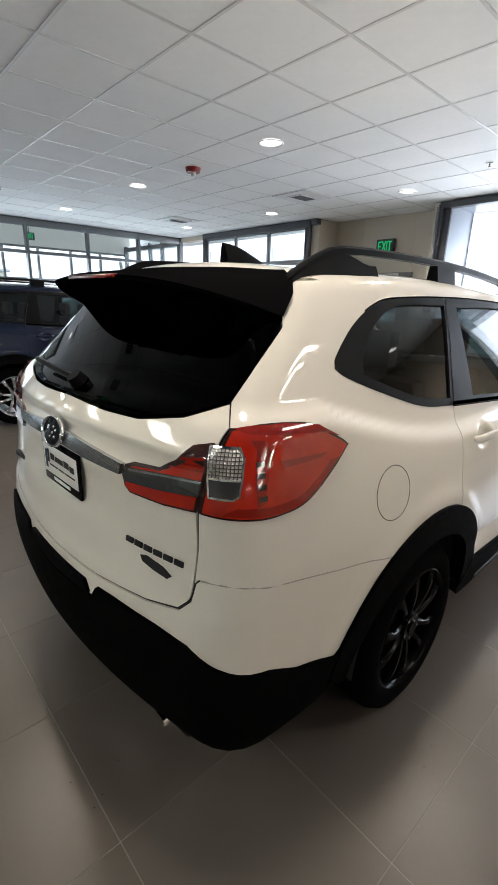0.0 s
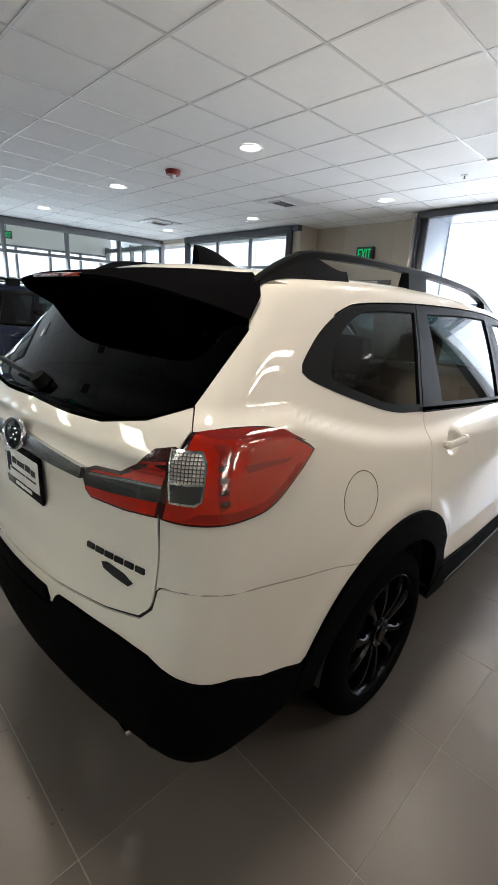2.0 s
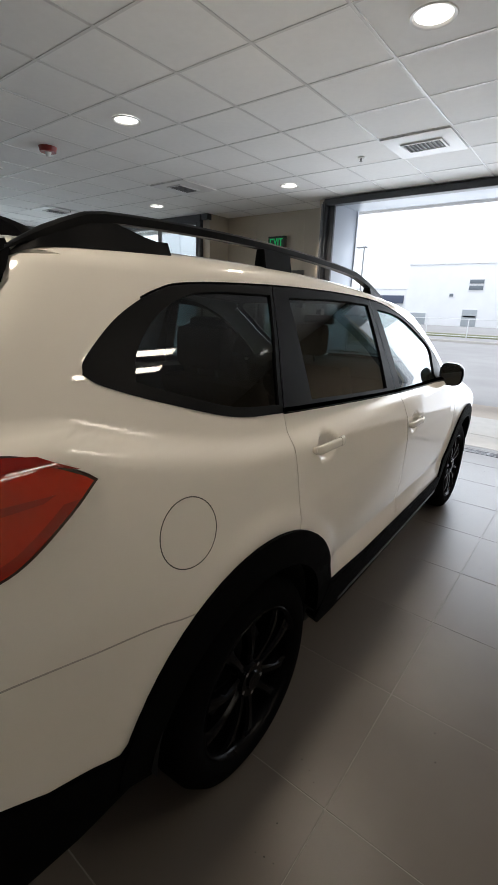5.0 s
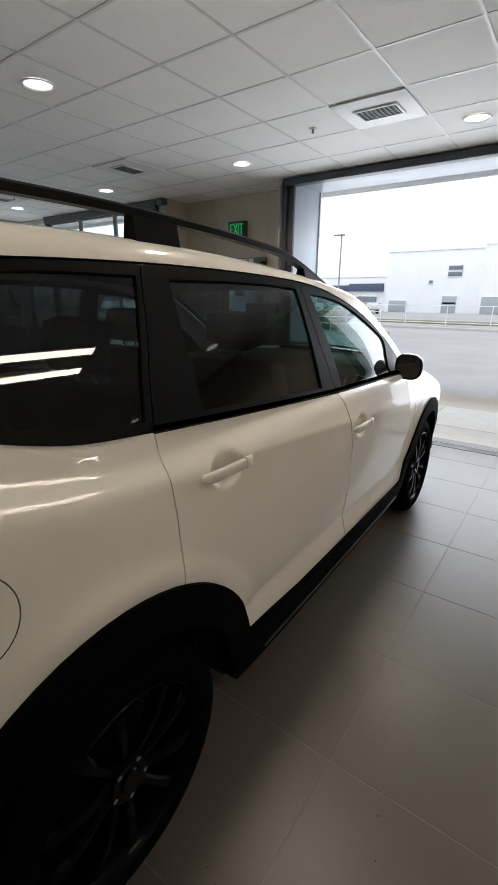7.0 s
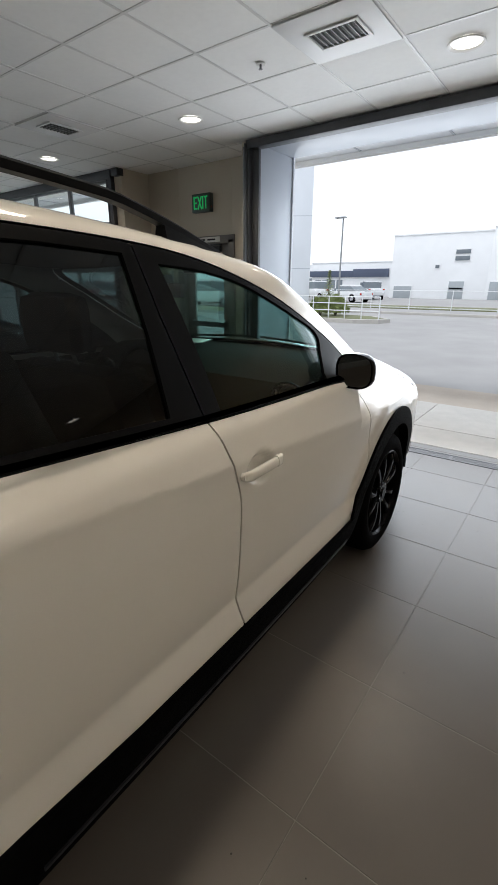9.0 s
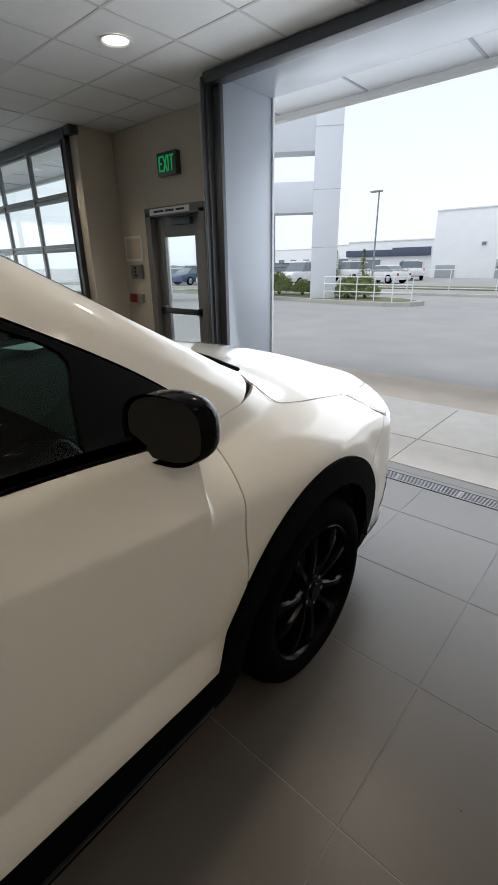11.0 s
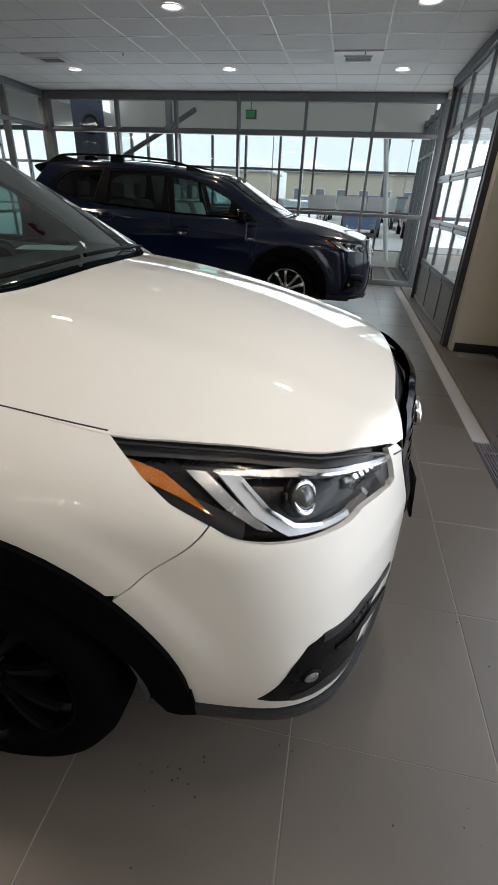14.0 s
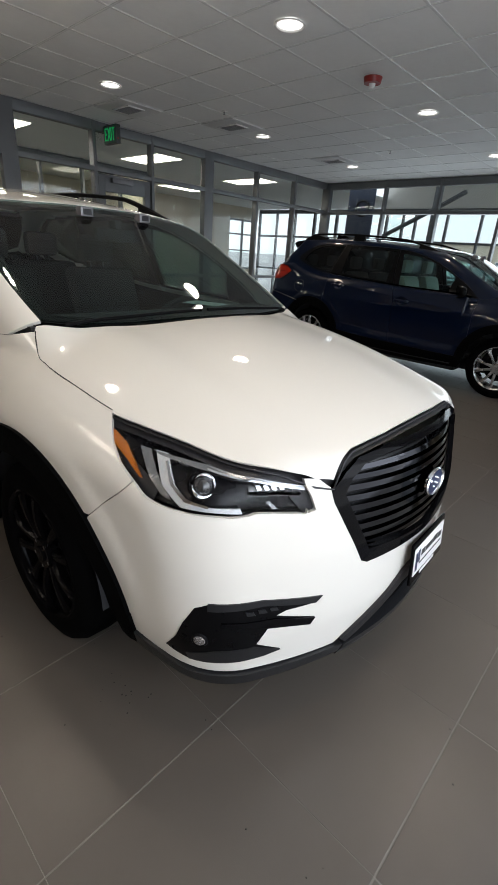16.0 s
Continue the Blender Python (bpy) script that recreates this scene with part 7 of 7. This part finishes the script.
tube(bm, [(-9.5, -3.4, 1.98), (-9.5, -2.0, 2.68), (-9.5, -1.4, 3.0)], 0.05, 8)
part("strut", bm, M["alu"], st)
bm = bmesh.new()
tube(bm, [(-9.6, 2.55, 2.6), (-9.6, 2.95, 0.3)], 0.05, 8)
part("strut", bm, M["white_rail"], st)
solid("post", [(-9.56, -9.44, -2.06, -1.94, 0, 3.5)], M["alu"], st)
bn = thing("banner", "tall dark blue and black banner with a round mark", "banner")
solid("cloth", [(-8.80, -8.79, -3.85, -3.15, 1.3, 3.502)], M["blue_band"], bn, bev=0.001)
solid("print_bar", [(-8.789, -8.786, -3.70, -3.30, 1.5, 2.0)], M["ink"], bn, bev=0.001)
bm = bmesh.new()
tube(bm, [(-8.784, -3.45 + 0.16 * math.cos(t), 2.62 + 0.16 * math.sin(t)) for t in np.linspace(0, 2 * math.pi, 25)], 0.03, 6)
part("print_ring", bm, M["ink"], bn)
ex = exit_sign(pose(-8.40, 0.0, 2.70, 0, 0, 90) @ Matrix.Scale(0.62, 4), "dim green exit sign beyond the glass wall")
solid("stem", [(-0.012, 0.012, -0.05, -0.03, 0.225, 1.27)], M["alu"], ex)
bp = thing("lobby_pole", "slim white rope-off pole in the lobby", "pole")
solid("rod", [(-9.02, -8.98, 1.98, 2.02, 0.03, 1.0)], M["white_rail"], bp)
solid("foot", [(-9.12, -8.88, 1.88, 2.12, 0, 0.03)], M["ink"], bp)

# ---- paving, road and distance ----
pav = structure(solid("pavement", [(-16, 10, 4.06, 5.15, -0.16, -0.012), (-3.92, -1.601, 4.0, 4.059, -0.16, -0.012), (-1.415, 2.14, 3.361, 4.059, -0.16, -0.012)], M["grout"], bev=0), "pale concrete paving before the doors", "pavement")


def slab(x0, x1, y0, y1):
    bm = bmesh.new()
    cx, cy = (x0 + x1) / 2, (y0 + y1) / 2
    bx(bm, x0 - cx + 0.004, x1 - cx - 0.004, y0 - cy + 0.004, y1 - cy - 0.004, -0.05, 0, bev=0.004)
    o = new("slab", finish("slab", bm, M["concrete"]))
    o.parent, o.location = pav, (cx, cy, -0.001)


for k in range(-1, 3):
    slab(max(0.365 - 1.225 + 1.225 * k, -1.41), min(0.365 + 1.225 * k, 2.14), 3.37, 4.0)
for k in range(-12, 8):
    slab(0.365 - 1.225 + 1.225 * k, 0.365 + 1.225 * k, 4.002 if -2 < k < 2 else 4.062, 5.15)
gnd = bmesh.new()
vs = [[gnd.verts.new((x, y, -0.035)) for x in (-900, -60, -20, 8, 60, 900)] for y in (-700, -12, 5.15, 40, 120, 1500)]
for a, b in zip(vs, vs[1:]):
    for i in range(5):
        gnd.faces.new((a[i], a[i + 1], b[i + 1], b[i]))
structure(part("ground", gnd, M["asphalt"], smooth=None), "wide worn grey asphalt yard and road", "ground")
structure(solid("gutter", [(-16, 10, 5.241, 6.45, -0.10, -0.030)], M["gutter"], bev=0), "tan concrete gutter strip along the paving", "pavement")
solid("curb_edge", [(-16, 10, 5.151, 5.24, -0.10, -0.012)], M["concrete"], pav)

isl = thing("planter_island", "curbed planting island with pale kerb", "island", kind="structure")
bm = bmesh.new()
pts = [(-22, 19.6), (-13.0, 18.3), (-9.4, 17.2), (-6.2, 17.0), (-5.3, 17.5), (-5.1, 18.4), (-6.2, 19.6), (-12, 21.0), (-22, 22.4)]
lo_ = [bm.verts.new((x, y, -0.034)) for x, y in pts]
hi_ = [bm.verts.new((x, y, 0.12)) for x, y in pts]
for i in range(len(pts)):
    bm.faces.new((lo_[i], lo_[(i + 1) % len(pts)], hi_[(i + 1) % len(pts)], hi_[i]))
bm.faces.new(hi_)
part("kerb", bm, M["concrete"], isl, smooth=None)
bm = bmesh.new()
cxm, cym = np.mean([p[0] for p in pts]), np.mean([p[1] for p in pts])
bm.faces.new([bm.verts.new((cxm + (x - cxm) * 0.95, cym + (y - cym) * 0.82, 0.126)) for x, y in pts])
part("bed", bm, M["grass"], isl, smooth=None)

port = thing("entrance_portal", "tall pale panel-clad portal frame with cross beams", "portal", pose(-9.85, 18.45, 0, 0, 0, 33))
for x in (0.0, -7.8):
    solid("column", [(x - 0.55, x + 0.55, -0.55, 0.55, -0.03, 9.0)], M["portal"], port, bev=0.02)
for z0, z1 in ((5.8, 9.0), (3.57, 4.73)):
    solid("beam", [(-7.25, -0.55, -0.5, 0.5, z0, z1)], M["portal"], port, bev=0.02)
for z in (2.2, 4.4, 6.6):
    solid("panel_joint", [(-0.555, 0.555, -0.556, -0.5505, z, z + 0.02)], M["jamb"], port, bev=0.0)
    solid("panel_joint", [(0.5505, 0.556, -0.555, 0.555, z, z + 0.02)], M["jamb"], port, bev=0.0)

rl = thing("pipe_rail", "white painted pipe railing on the island kerb", "railing")
for i in range(6):
    x = -9.2 + 0.78 * i
    bm = bmesh.new()
    tube(bm, [(x, 17.55, 0.12), (x, 17.55, 1.05)], 0.025, 6)
    part("post", bm, M["white_rail"], rl)
for z in (0.45, 0.75, 1.03):
    bm = bmesh.new()
    tube(bm, [(-9.2, 17.55, z), (-5.3, 17.55, z)], 0.022, 6)
    part("bar", bm, M["white_rail"], rl)


def shrub(at, r, h):
    s = thing("shrub", "low olive-green leafy shrub in the planting bed", "shrub", at, "shrubs")
    bm = bmesh.new()
    rnd = random.Random(int(r * 1000))
    for _ in range(1300):
        a, e = rnd.uniform(0, 2 * math.pi), math.acos(rnd.uniform(0.0, 1))
        rr = r * rnd.uniform(0.55, 1.04)
        c = Vector((rr * math.cos(a) * math.sin(e), rr * math.sin(a) * math.sin(e), 0.12 + h * rnd.uniform(0.55, 1.05) * math.cos(e)))
        d = Vector((rnd.uniform(-1, 1), rnd.uniform(-1, 1), rnd.uniform(0, 1.4))).normalized()
        sd = d.orthogonal().normalized() * 0.05
        vs_ = [bm.verts.new(c - sd), bm.verts.new(c + d * 0.10), bm.verts.new(c + sd), bm.verts.new(c + d * 0.2)]
        bm.faces.new((vs_[0], vs_[1], vs_[3]))
        bm.faces.new((vs_[1], vs_[2], vs_[3]))
    part("leaves", bm, M["leaf"], s, smooth=None)
    bm = bmesh.new()
    for k in range(5):
        a = k * 1.26
        tube(bm, [(0, 0, 0), (r * 0.3 * math.cos(a), r * 0.3 * math.sin(a), h * 0.5)], [0.03, 0.012], 5)
    part("stems", bm, M["bark"], s)
    return s


for x, y, r, h in ((-12.9, 19.2, 0.75, 0.85), (-11.6, 19.4, 0.45, 0.5), (-8.6, 18.6, 0.55, 0.7), (-7.9, 18.8, 0.6, 0.75), (-9.0, 19.0, 0.4, 0.5)):
    shrub(pose(x, y, 0.115), r, h)


def conifer(at, h):
    t = thing("young_conifer", "small dark young conifer on the verge", "tree", at, "young trees")
    bm = bmesh.new()
    tube(bm, [(0, 0, 0), (0, 0, h * 0.95)], [0.06, 0.015], 6)
    part("trunk", bm, M["bark"], t)
    bm = bmesh.new()
    rnd = random.Random(7)
    for _ in range(900):
        z = rnd.uniform(0.12, 1.0)
        a = rnd.uniform(0, 2 * math.pi)
        rr = h * 0.24 * (1.02 - z) * rnd.uniform(0.3, 1.15)
        c = Vector((rr * math.cos(a), rr * math.sin(a), z * h))
        d = Vector((math.cos(a), math.sin(a), -0.35)).normalized() * 0.16
        sd = Vector((-math.sin(a), math.cos(a), 0)) * 0.035
        bm.faces.new([bm.verts.new(c - sd), bm.verts.new(c + d), bm.verts.new(c + sd)])
    part("needles", bm, M["leaf"], t, smooth=None)
    return t


conifer(pose(-15.5, 33.0, -0.03), 2.6)
conifer(pose(-22.0, 40.0, -0.03), 2.8)


def lamp_post(at, h, label="tall grey steel yard lamp with a flat head"):
    p = thing("street_lamp", label, "street lamp", at, "yard lamps")
    bm = bmesh.new()
    tube(bm, [(0, 0, 0), (0, 0, h)], [0.07, 0.045], 10)
    part("pole", bm, M["pole"], p)
    solid("head", [(-0.55, 0.18, -0.16, 0.16, h - 0.02, h + 0.07)], M["pole"], p, bev=0.02)
    solid("base", [(-0.22, 0.22, -0.22, 0.22, -0.1, 0.55)], M["concrete"], p, bev=0.03)
    return p


lamp_post(pose(-12.9, 29.4, -0.035), 5.75)
lamp_post(pose(-24.0, 33.0, -0.035), 7.0)
lamp_post(pose(-44.0, 47.0, -0.035), 8.0)
lamp_post(pose(-52.0, 38.0, -0.035), 8.0)
lamp_post(pose(-50.0, -6.0, -0.035), 7.5)
lamp_post(pose(-60.0, 8.0, -0.035), 7.5)

# verge, low fence and buildings across the road
structure(solid("verge", [(-60, 60, 24.0, 24.25, -0.10, 0.09), (-14.5, 60, 33.0, 33.3, -0.10, 0.05)], M["concrete"], bev=0.02), "pale kerb along the road", "kerb")
structure(solid("verge_grass", [(-14.0, 60, 29.5, 33.0, -0.10, 0.02)], M["grass"], bev=0), "dull grass verge", "grass")
fn = thing("chain_fence", "thin pale chain-link fence along the road", "fence")
for k in range(16):
    bm = bmesh.new()
    tube(bm, [(-13.0 + 2.6 * k, 29.3, -0.03), (-13.0 + 2.6 * k, 29.3, 1.15)], 0.03, 5)
    part("post", bm, M["white_rail"], fn)
for z in (0.08, 1.12):
    bm = bmesh.new()
    tube(bm, [(-13.0, 29.3, z), (26.0, 29.3, z)], 0.02, 5)
    part("rail", bm, M["white_rail"], fn)


def building(name, label, x0, x1, y, h, depth, openings, material="stucco", base=0.0):
    """A plain block with real recessed openings on its front."""
    b = thing(name, label, "building")
    solid("wall", [(x0, x1, y, y + depth, base - 0.05, h)], M[material], b, bev=0.03)
    solid("parapet", [(x0 - 0.06, x1 + 0.06, y - 0.06, y + depth, h, h + 0.14)], M[material], b, bev=0.02)
    for kind, a0, a1, z0, z1 in openings:
        f = solid("door" if kind == "door" else "window", [(a0 - 0.08, a1 + 0.08, y - 0.07, y - 0.005, z0 - 0.08, z1 + 0.08)], M["white_rail"], b, bev=0.01)
        solid("pane" if kind != "door" else "leaf", [(a0, a1, y - 0.085, y - 0.071, z0, z1)], M["far_glass"] if kind != "door" else M["far_door"], f, bev=0.002)
    return b


building("warehouse", "large white stucco warehouse with roller doors", -17.4, -7.3, 52, 6.45, 20,
         [("door", -16.9, -14.9, -0.02, 1.25), ("window", -10.7, -9.3, 4.45, 4.85), ("window", -10.7, -9.3, 3.80, 4.25), ("window", -12.6, -12.2, 3.1, 3.4), ("door", -11.0, -9.5, -0.02, 1.75), ("window", -10.9, -9.6, 0.95, 1.12)])
building("warehouse", "large white stucco warehouse wing, slightly taller", -7.3, 30, 51.6, 6.75, 22, [("door", -7.0, -3.4, -0.05, 1.7), ("door", 2, 6, -0.05, 2.4), ("window", 9, 12, 3.5, 4.2)])
low = building("shop_building", "low white shop building with a slate blue band", -29.8, -17.5, 56, 4.0, 14,
               [("window", -29.2 + 1.05 * k, -28.35 + 1.05 * k, 0.05, 1.95) for k in range(4)] + [("window", -22.7, -21.9, 0.0, 1.65), ("window", -21.6, -20.9, 0.0, 1.65), ("window", -20.6, -19.9, 0.0, 1.65)])
solid("band", [(-30.0, -23.75, 55.75, 55.995, 2.3, 3.05)], M["blue_band"], low)
solid("band", [(-23.7, -19.1, 55.70, 55.995, 2.3, 3.25)], M["blue_band"], low)
building("far_building", "distant pale flat-roofed building", -60, -38, 78, 4.2, 14, [("window", -58 + 3 * k, -56.6 + 3 * k, 0.8, 2.4) for k in range(6)])
building("far_building", "distant pale flat-roofed building with dark band", -34, -30.2, 60, 3.9, 10, [("window", -33.5, -30.8, 0.3, 2.2)])
# seen through the lobby
def side_building(label, x, y0, y1, h, wins):
    b = thing("roadside_building", label, "building")
    solid("wall", [(x - 14, x, y0, y1, -0.05, h)], M["office_wall"], b, bev=0.03)
    solid("roof", [(x - 14.3, x + 0.4, y0 - 0.4, y1 + 0.4, h, h + 0.35)], M["satin_chrome"], b, bev=0.03)
    for k in range(wins):
        a = y0 + 1.0 + k * (y1 - y0 - 1.5) / max(wins, 1)
        f = solid("window", [(x + 0.005, x + 0.06, a, a + 1.2, 1.0, 2.6)], M["white_rail"], b)
        solid("pane", [(x + 0.061, x + 0.07, a + 0.08, a + 1.12, 1.08, 2.52)], M["far_glass"], f, bev=0.002)
    return b


side_building("long low pale building beyond the car park", -62, -6, 14, 4.2, 7)
side_building("grey building with a flat roof beyond the car park", -70, 15, 30, 3.6, 5)
side_building("pale distant building behind parked cars", -85, -40, -12, 5.0, 8)


# ---- parked cars outside: plain small models with shaped bodies ----
def far_car(kind, paint):
    """One parked vehicle: lofted body and cabin, glass band, four wheels."""
    c = thing("parked_car", "", "parked car", group="parked cars")
    prof = {"sedan": ([(-2.3, 0.45, 0.78), (-2.25, 0.30, 0.92), (-1.5, 0.25, 0.98), (1.0, 0.25, 0.95), (1.9, 0.26, 0.86), (2.25, 0.32, 0.72), (2.32, 0.42, 0.60)], (-1.75, -0.95, 0.25, 1.15), 1.42),
            "suv": ([(-2.3, 0.5, 1.0), (-2.25, 0.35, 1.05), (-1.5, 0.30, 1.08), (1.0, 0.30, 1.06), (1.9, 0.30, 1.0), (2.25, 0.36, 0.85), (2.32, 0.5, 0.7)], (-2.2, -1.9, 0.35, 1.15), 1.70),
            "pickup": ([(-2.8, 0.55, 1.05), (-2.75, 0.45, 1.12), (-1.0, 0.42, 1.12), (1.0, 0.42, 1.12), (2.3, 0.42, 1.08), (2.65, 0.45, 0.95), (2.75, 0.55, 0.8)], (-0.75, -0.55, 0.75, 1.35), 1.82)}[kind]
    rows_, cab, hgt = prof
    bm = bmesh.new()
    rings = []
    for y, z0, z1 in rows_:
        w = 0.90 if abs(y) < 2.0 else 0.84
        rings.append([bm.verts.new((sx * w * k, y, z0 + (z1 - z0) * f)) for sx, k, f in ((-1, 0.94, 0), (-1, 1, 0.45), (-1, 0.93, 0.95), (-1, 0.80, 1.0), (1, 0.80, 1.0), (1, 0.93, 0.95), (1, 1, 0.45), (1, 0.94, 0))])
    for a, b in zip(rings, rings[1:]):
        for k in range(8):
            bm.faces.new((a[k], a[(k + 1) % 8], b[(k + 1) % 8], b[k]))
    bm.faces.new(rings[0])
    bm.faces.new(rings[-1][::-1])
    part("body", bm, paint, c)
    zb = rows_[2][2] - 0.02

    def cabin(name, shrink, z0, z1, material):
        bm = bmesh.new()
        y0, y1, y2, y3 = cab
        f0, f1 = (z0 - zb) / (hgt - zb), (z1 - zb) / (hgt - zb)
        def ringat(f, z):
            ya, yb = y0 + (y1 - y0) * f + shrink, y3 + (y2 - y3) * f - shrink
            w = 0.83 - 0.17 * f - shrink
            return [bm.verts.new((x, y, z)) for x, y in ((-w, ya), (w, ya), (w * 0.96, yb), (-w * 0.96, yb))]
        a, b = ringat(f0, z0), ringat(f1, z1)
        for k in range(4):
            bm.faces.new((a[k], a[(k + 1) % 4], b[(k + 1) % 4], b[k]))
        bm.faces.new(b)
        part(name, bm, material, c, smooth=20)
    cabin("glass", 0.0, zb, zb + (hgt - zb) * 0.86, M["far_glass"])
    cabin("roof", -0.012, zb + (hgt - zb) * 0.84, hgt, paint)
    if kind == "pickup":
        solid("bed_liner", [(-0.72, 0.72, -2.65, -0.85, 1.121, 1.126)], M["ink"], c, bev=0)
    for sx in (-1, 1):
        for y in (-1.45 if kind != "pickup" else -1.75, 1.42 if kind != "pickup" else 1.75):
            bm = bmesh.new()
            cyl(bm, (sx * 0.70, y, 0.36), (sx, 0, 0), 0.36, 0.35, 0.20, 20)
            wh = part("wheel", bm, M["rubber"], c)
            bm = bmesh.new()
            cyl(bm, (sx * 0.90, y, 0.36), (sx, 0, 0), 0.22, 0.20, 0.012, 16)
            part("rim", bm, M["rim_silver"], wh)
        solid("lamp", [(sx * 0.60 - 0.16, sx * 0.60 + 0.16, rows_[-2][0] + 0.005, rows_[-1][0] + 0.012, rows_[-1][2] - 0.06, rows_[-1][2] + 0.08)], M["lamp_white"], c, bev=0.01)
        solid("tail_light", [(sx * 0.70 - 0.10, sx * 0.70 + 0.10, rows_[0][0] - 0.012, rows_[0][0] + 0.03, rows_[0][2] - 0.16, rows_[0][2] + 0.02)], M["red_lens"], c, bev=0.01)
    return c


PROTO = {}
COLOURS = {"car_white": "white", "car_silver": "silver", "car_dark": "dark grey", "car_red": "red", "car_blue": "blue"}
WORDS = {"sedan": "sedan", "suv": "sport utility", "pickup": "pickup truck"}


def park(kind, paint, x, y, yaw):
    m = pose(x, y, -0.035, 0, 0, yaw)
    if (kind, paint) in PROTO:
        return copy_thing(PROTO[kind, paint], m)
    c = far_car(kind, M[paint])
    c.matrix_world = m
    tagged(c, "%s parked %s in the outdoor car park" % (COLOURS[paint], WORDS[kind]), "parked car")
    PROTO[kind, paint] = c
    return c


park("pickup", "car_white", -19.6, 23.2, 96)
park("pickup", "car_white", -20.5, 40.5, 60)
park("sedan", "car_white", -16.2, 38.0, 70)
park("pickup", "car_white", -17.3, 46.0, 35)
park("suv", "car_white", -25.5, 49.0, 80)
rnd = random.Random(11)
kinds = ("sedan", "suv", "suv", "pickup", "sedan")
paints = ("car_white", "car_silver", "car_white", "car_dark", "car_white", "car_white", "car_silver", "car_red", "car_white", "car_silver", "car_blue")
for row_y, x_from, count in ((29.5, -18.6, 9), (36.0, -24.5, 10), (43.5, -28.5, 11), (51.5, -33.0, 11), (59.0, -39.0, 9)):
    for k in range(count):
        park(rnd.choice(kinds), rnd.choice(paints), x_from - 2.9 * k, row_y + rnd.uniform(-0.3, 0.3), rnd.choice((0, 180)) + rnd.uniform(-3, 3))
for row_x, count in ((-24.0, 7), (-32.0, 8), (-42.0, 9)):
    for k in range(count):
        park(rnd.choice(kinds), rnd.choice(paints), row_x + rnd.uniform(-0.3, 0.3), -9.0 + 2.9 * k, 90 + rnd.choice((0, 180)) + rnd.uniform(-3, 3))

# ---- floor, last: one porcelain tile each ----
floor = structure(solid("floor", [(X0 - 4.5, X1 + 0.2, Y0 - 5.0, 3.055, -0.12, -0.0015), (X0 - 4.5, X1 + 0.2, 3.195, 3.36, -0.12, -0.0015), (-3.92, -1.60, 3.361, 4.0, -0.12, -0.0015)], M["grout"], bev=0), "taupe porcelain floor tiles with dark joints", "floor")
bm = bmesh.new()
bx(bm, -0.3040, 0.3040, -0.3030, 0.3030, -0.012, 0.0, bev=0.0012)
tile_mesh = finish("tile", bm, M["tile"])


def tile_piece(x0, x1, y0, y1):
    full = abs(x1 - x0 - 0.61) < 1e-6 and abs(y1 - y0 - 0.61) < 1e-6
    if full:
        ob = new("tile", tile_mesh)
    else:
        b = bmesh.new()
        cx, cy = (x0 + x1) / 2, (y0 + y1) / 2
        bx(b, x0 - cx + 0.0025, x1 - cx - 0.0025, y0 - cy + 0.0025, y1 - cy - 0.0025, -0.012, 0.0, bev=0.0018)
        ob = new("tile", finish("tile", b, M["tile"]))
    ob.parent = floor
    ob.location = ((x0 + x1) / 2, (y0 + y1) / 2, 0)


for i in range(-15, 3):
    for j in range(-8, 5):
        xa, xb = 1.40 + 0.61 * i, 1.40 + 0.61 * (i + 1)
        ya, yb = 0.80 + 0.61 * j, 0.80 + 0.61 * (j + 1)
        for y0_, y1_ in ((ya, min(yb, 3.053)), (max(ya, 3.197), yb)):
            y1_ = min(y1_, 3.36 if xb > -1.5 or xa < -3.9 else 3.85)
            x0_, x1_ = max(xa, X0), min(xb, X1)
            if y1_ - y0_ > 0.02 and x1_ - x0_ > 0.02 and (y0_ < 3.3 or -3.9 < x0_ < -1.6):
                tile_piece(x0_, x1_, max(y0_, Y0), y1_)
bm = bmesh.new()
for i in range(3, 18):
    for j in range(-8, 4):
        bx(bm, 1.40 + 0.61 * i + 0.0025, min(1.40 + 0.61 * (i + 1), X1) - 0.0025, 0.80 + 0.61 * j + 0.0025, 0.80 + 0.61 * (j + 1) - 0.0025, -0.012, 0.0)
far_tiles = part("tile_field", bm, M["tile"], floor, smooth=None)
far_tiles["kind"] = "stuff"

# grit and wet specks on the floor
rnd = random.Random(5)
bm = bmesh.new()
for cx, cy, n, spread in ((0.56, -2.85, 9, 0.05), (1.27, -1.87, 4, 0.04), (1.20, -1.56, 5, 0.06), (0.94, 1.73, 12, 0.05), (1.01, 1.62, 5, 0.06), (0.91, 2.52, 3, 0.02), (0.83, 2.04, 2, 0.02), (1.56, 0.32, 2, 0.02), (1.11, 2.46, 3, 0.03), (0.45, 2.35, 5, 0.2), (1.7, 1.1, 4, 0.3), (1.5, -0.9, 4, 0.25)):
    for _ in range(n):
        x, y, rr = cx + rnd.gauss(0, spread), cy + rnd.gauss(0, spread), rnd.uniform(0.0014, 0.004)
        cyl(bm, (x, y, 0.0001), (0, 0, 1), rr, rr * 0.5, rr * 0.4, 6)
grit = part("floor_grit", bm, M["speck"], floor)
grit["kind"] = "stuff"
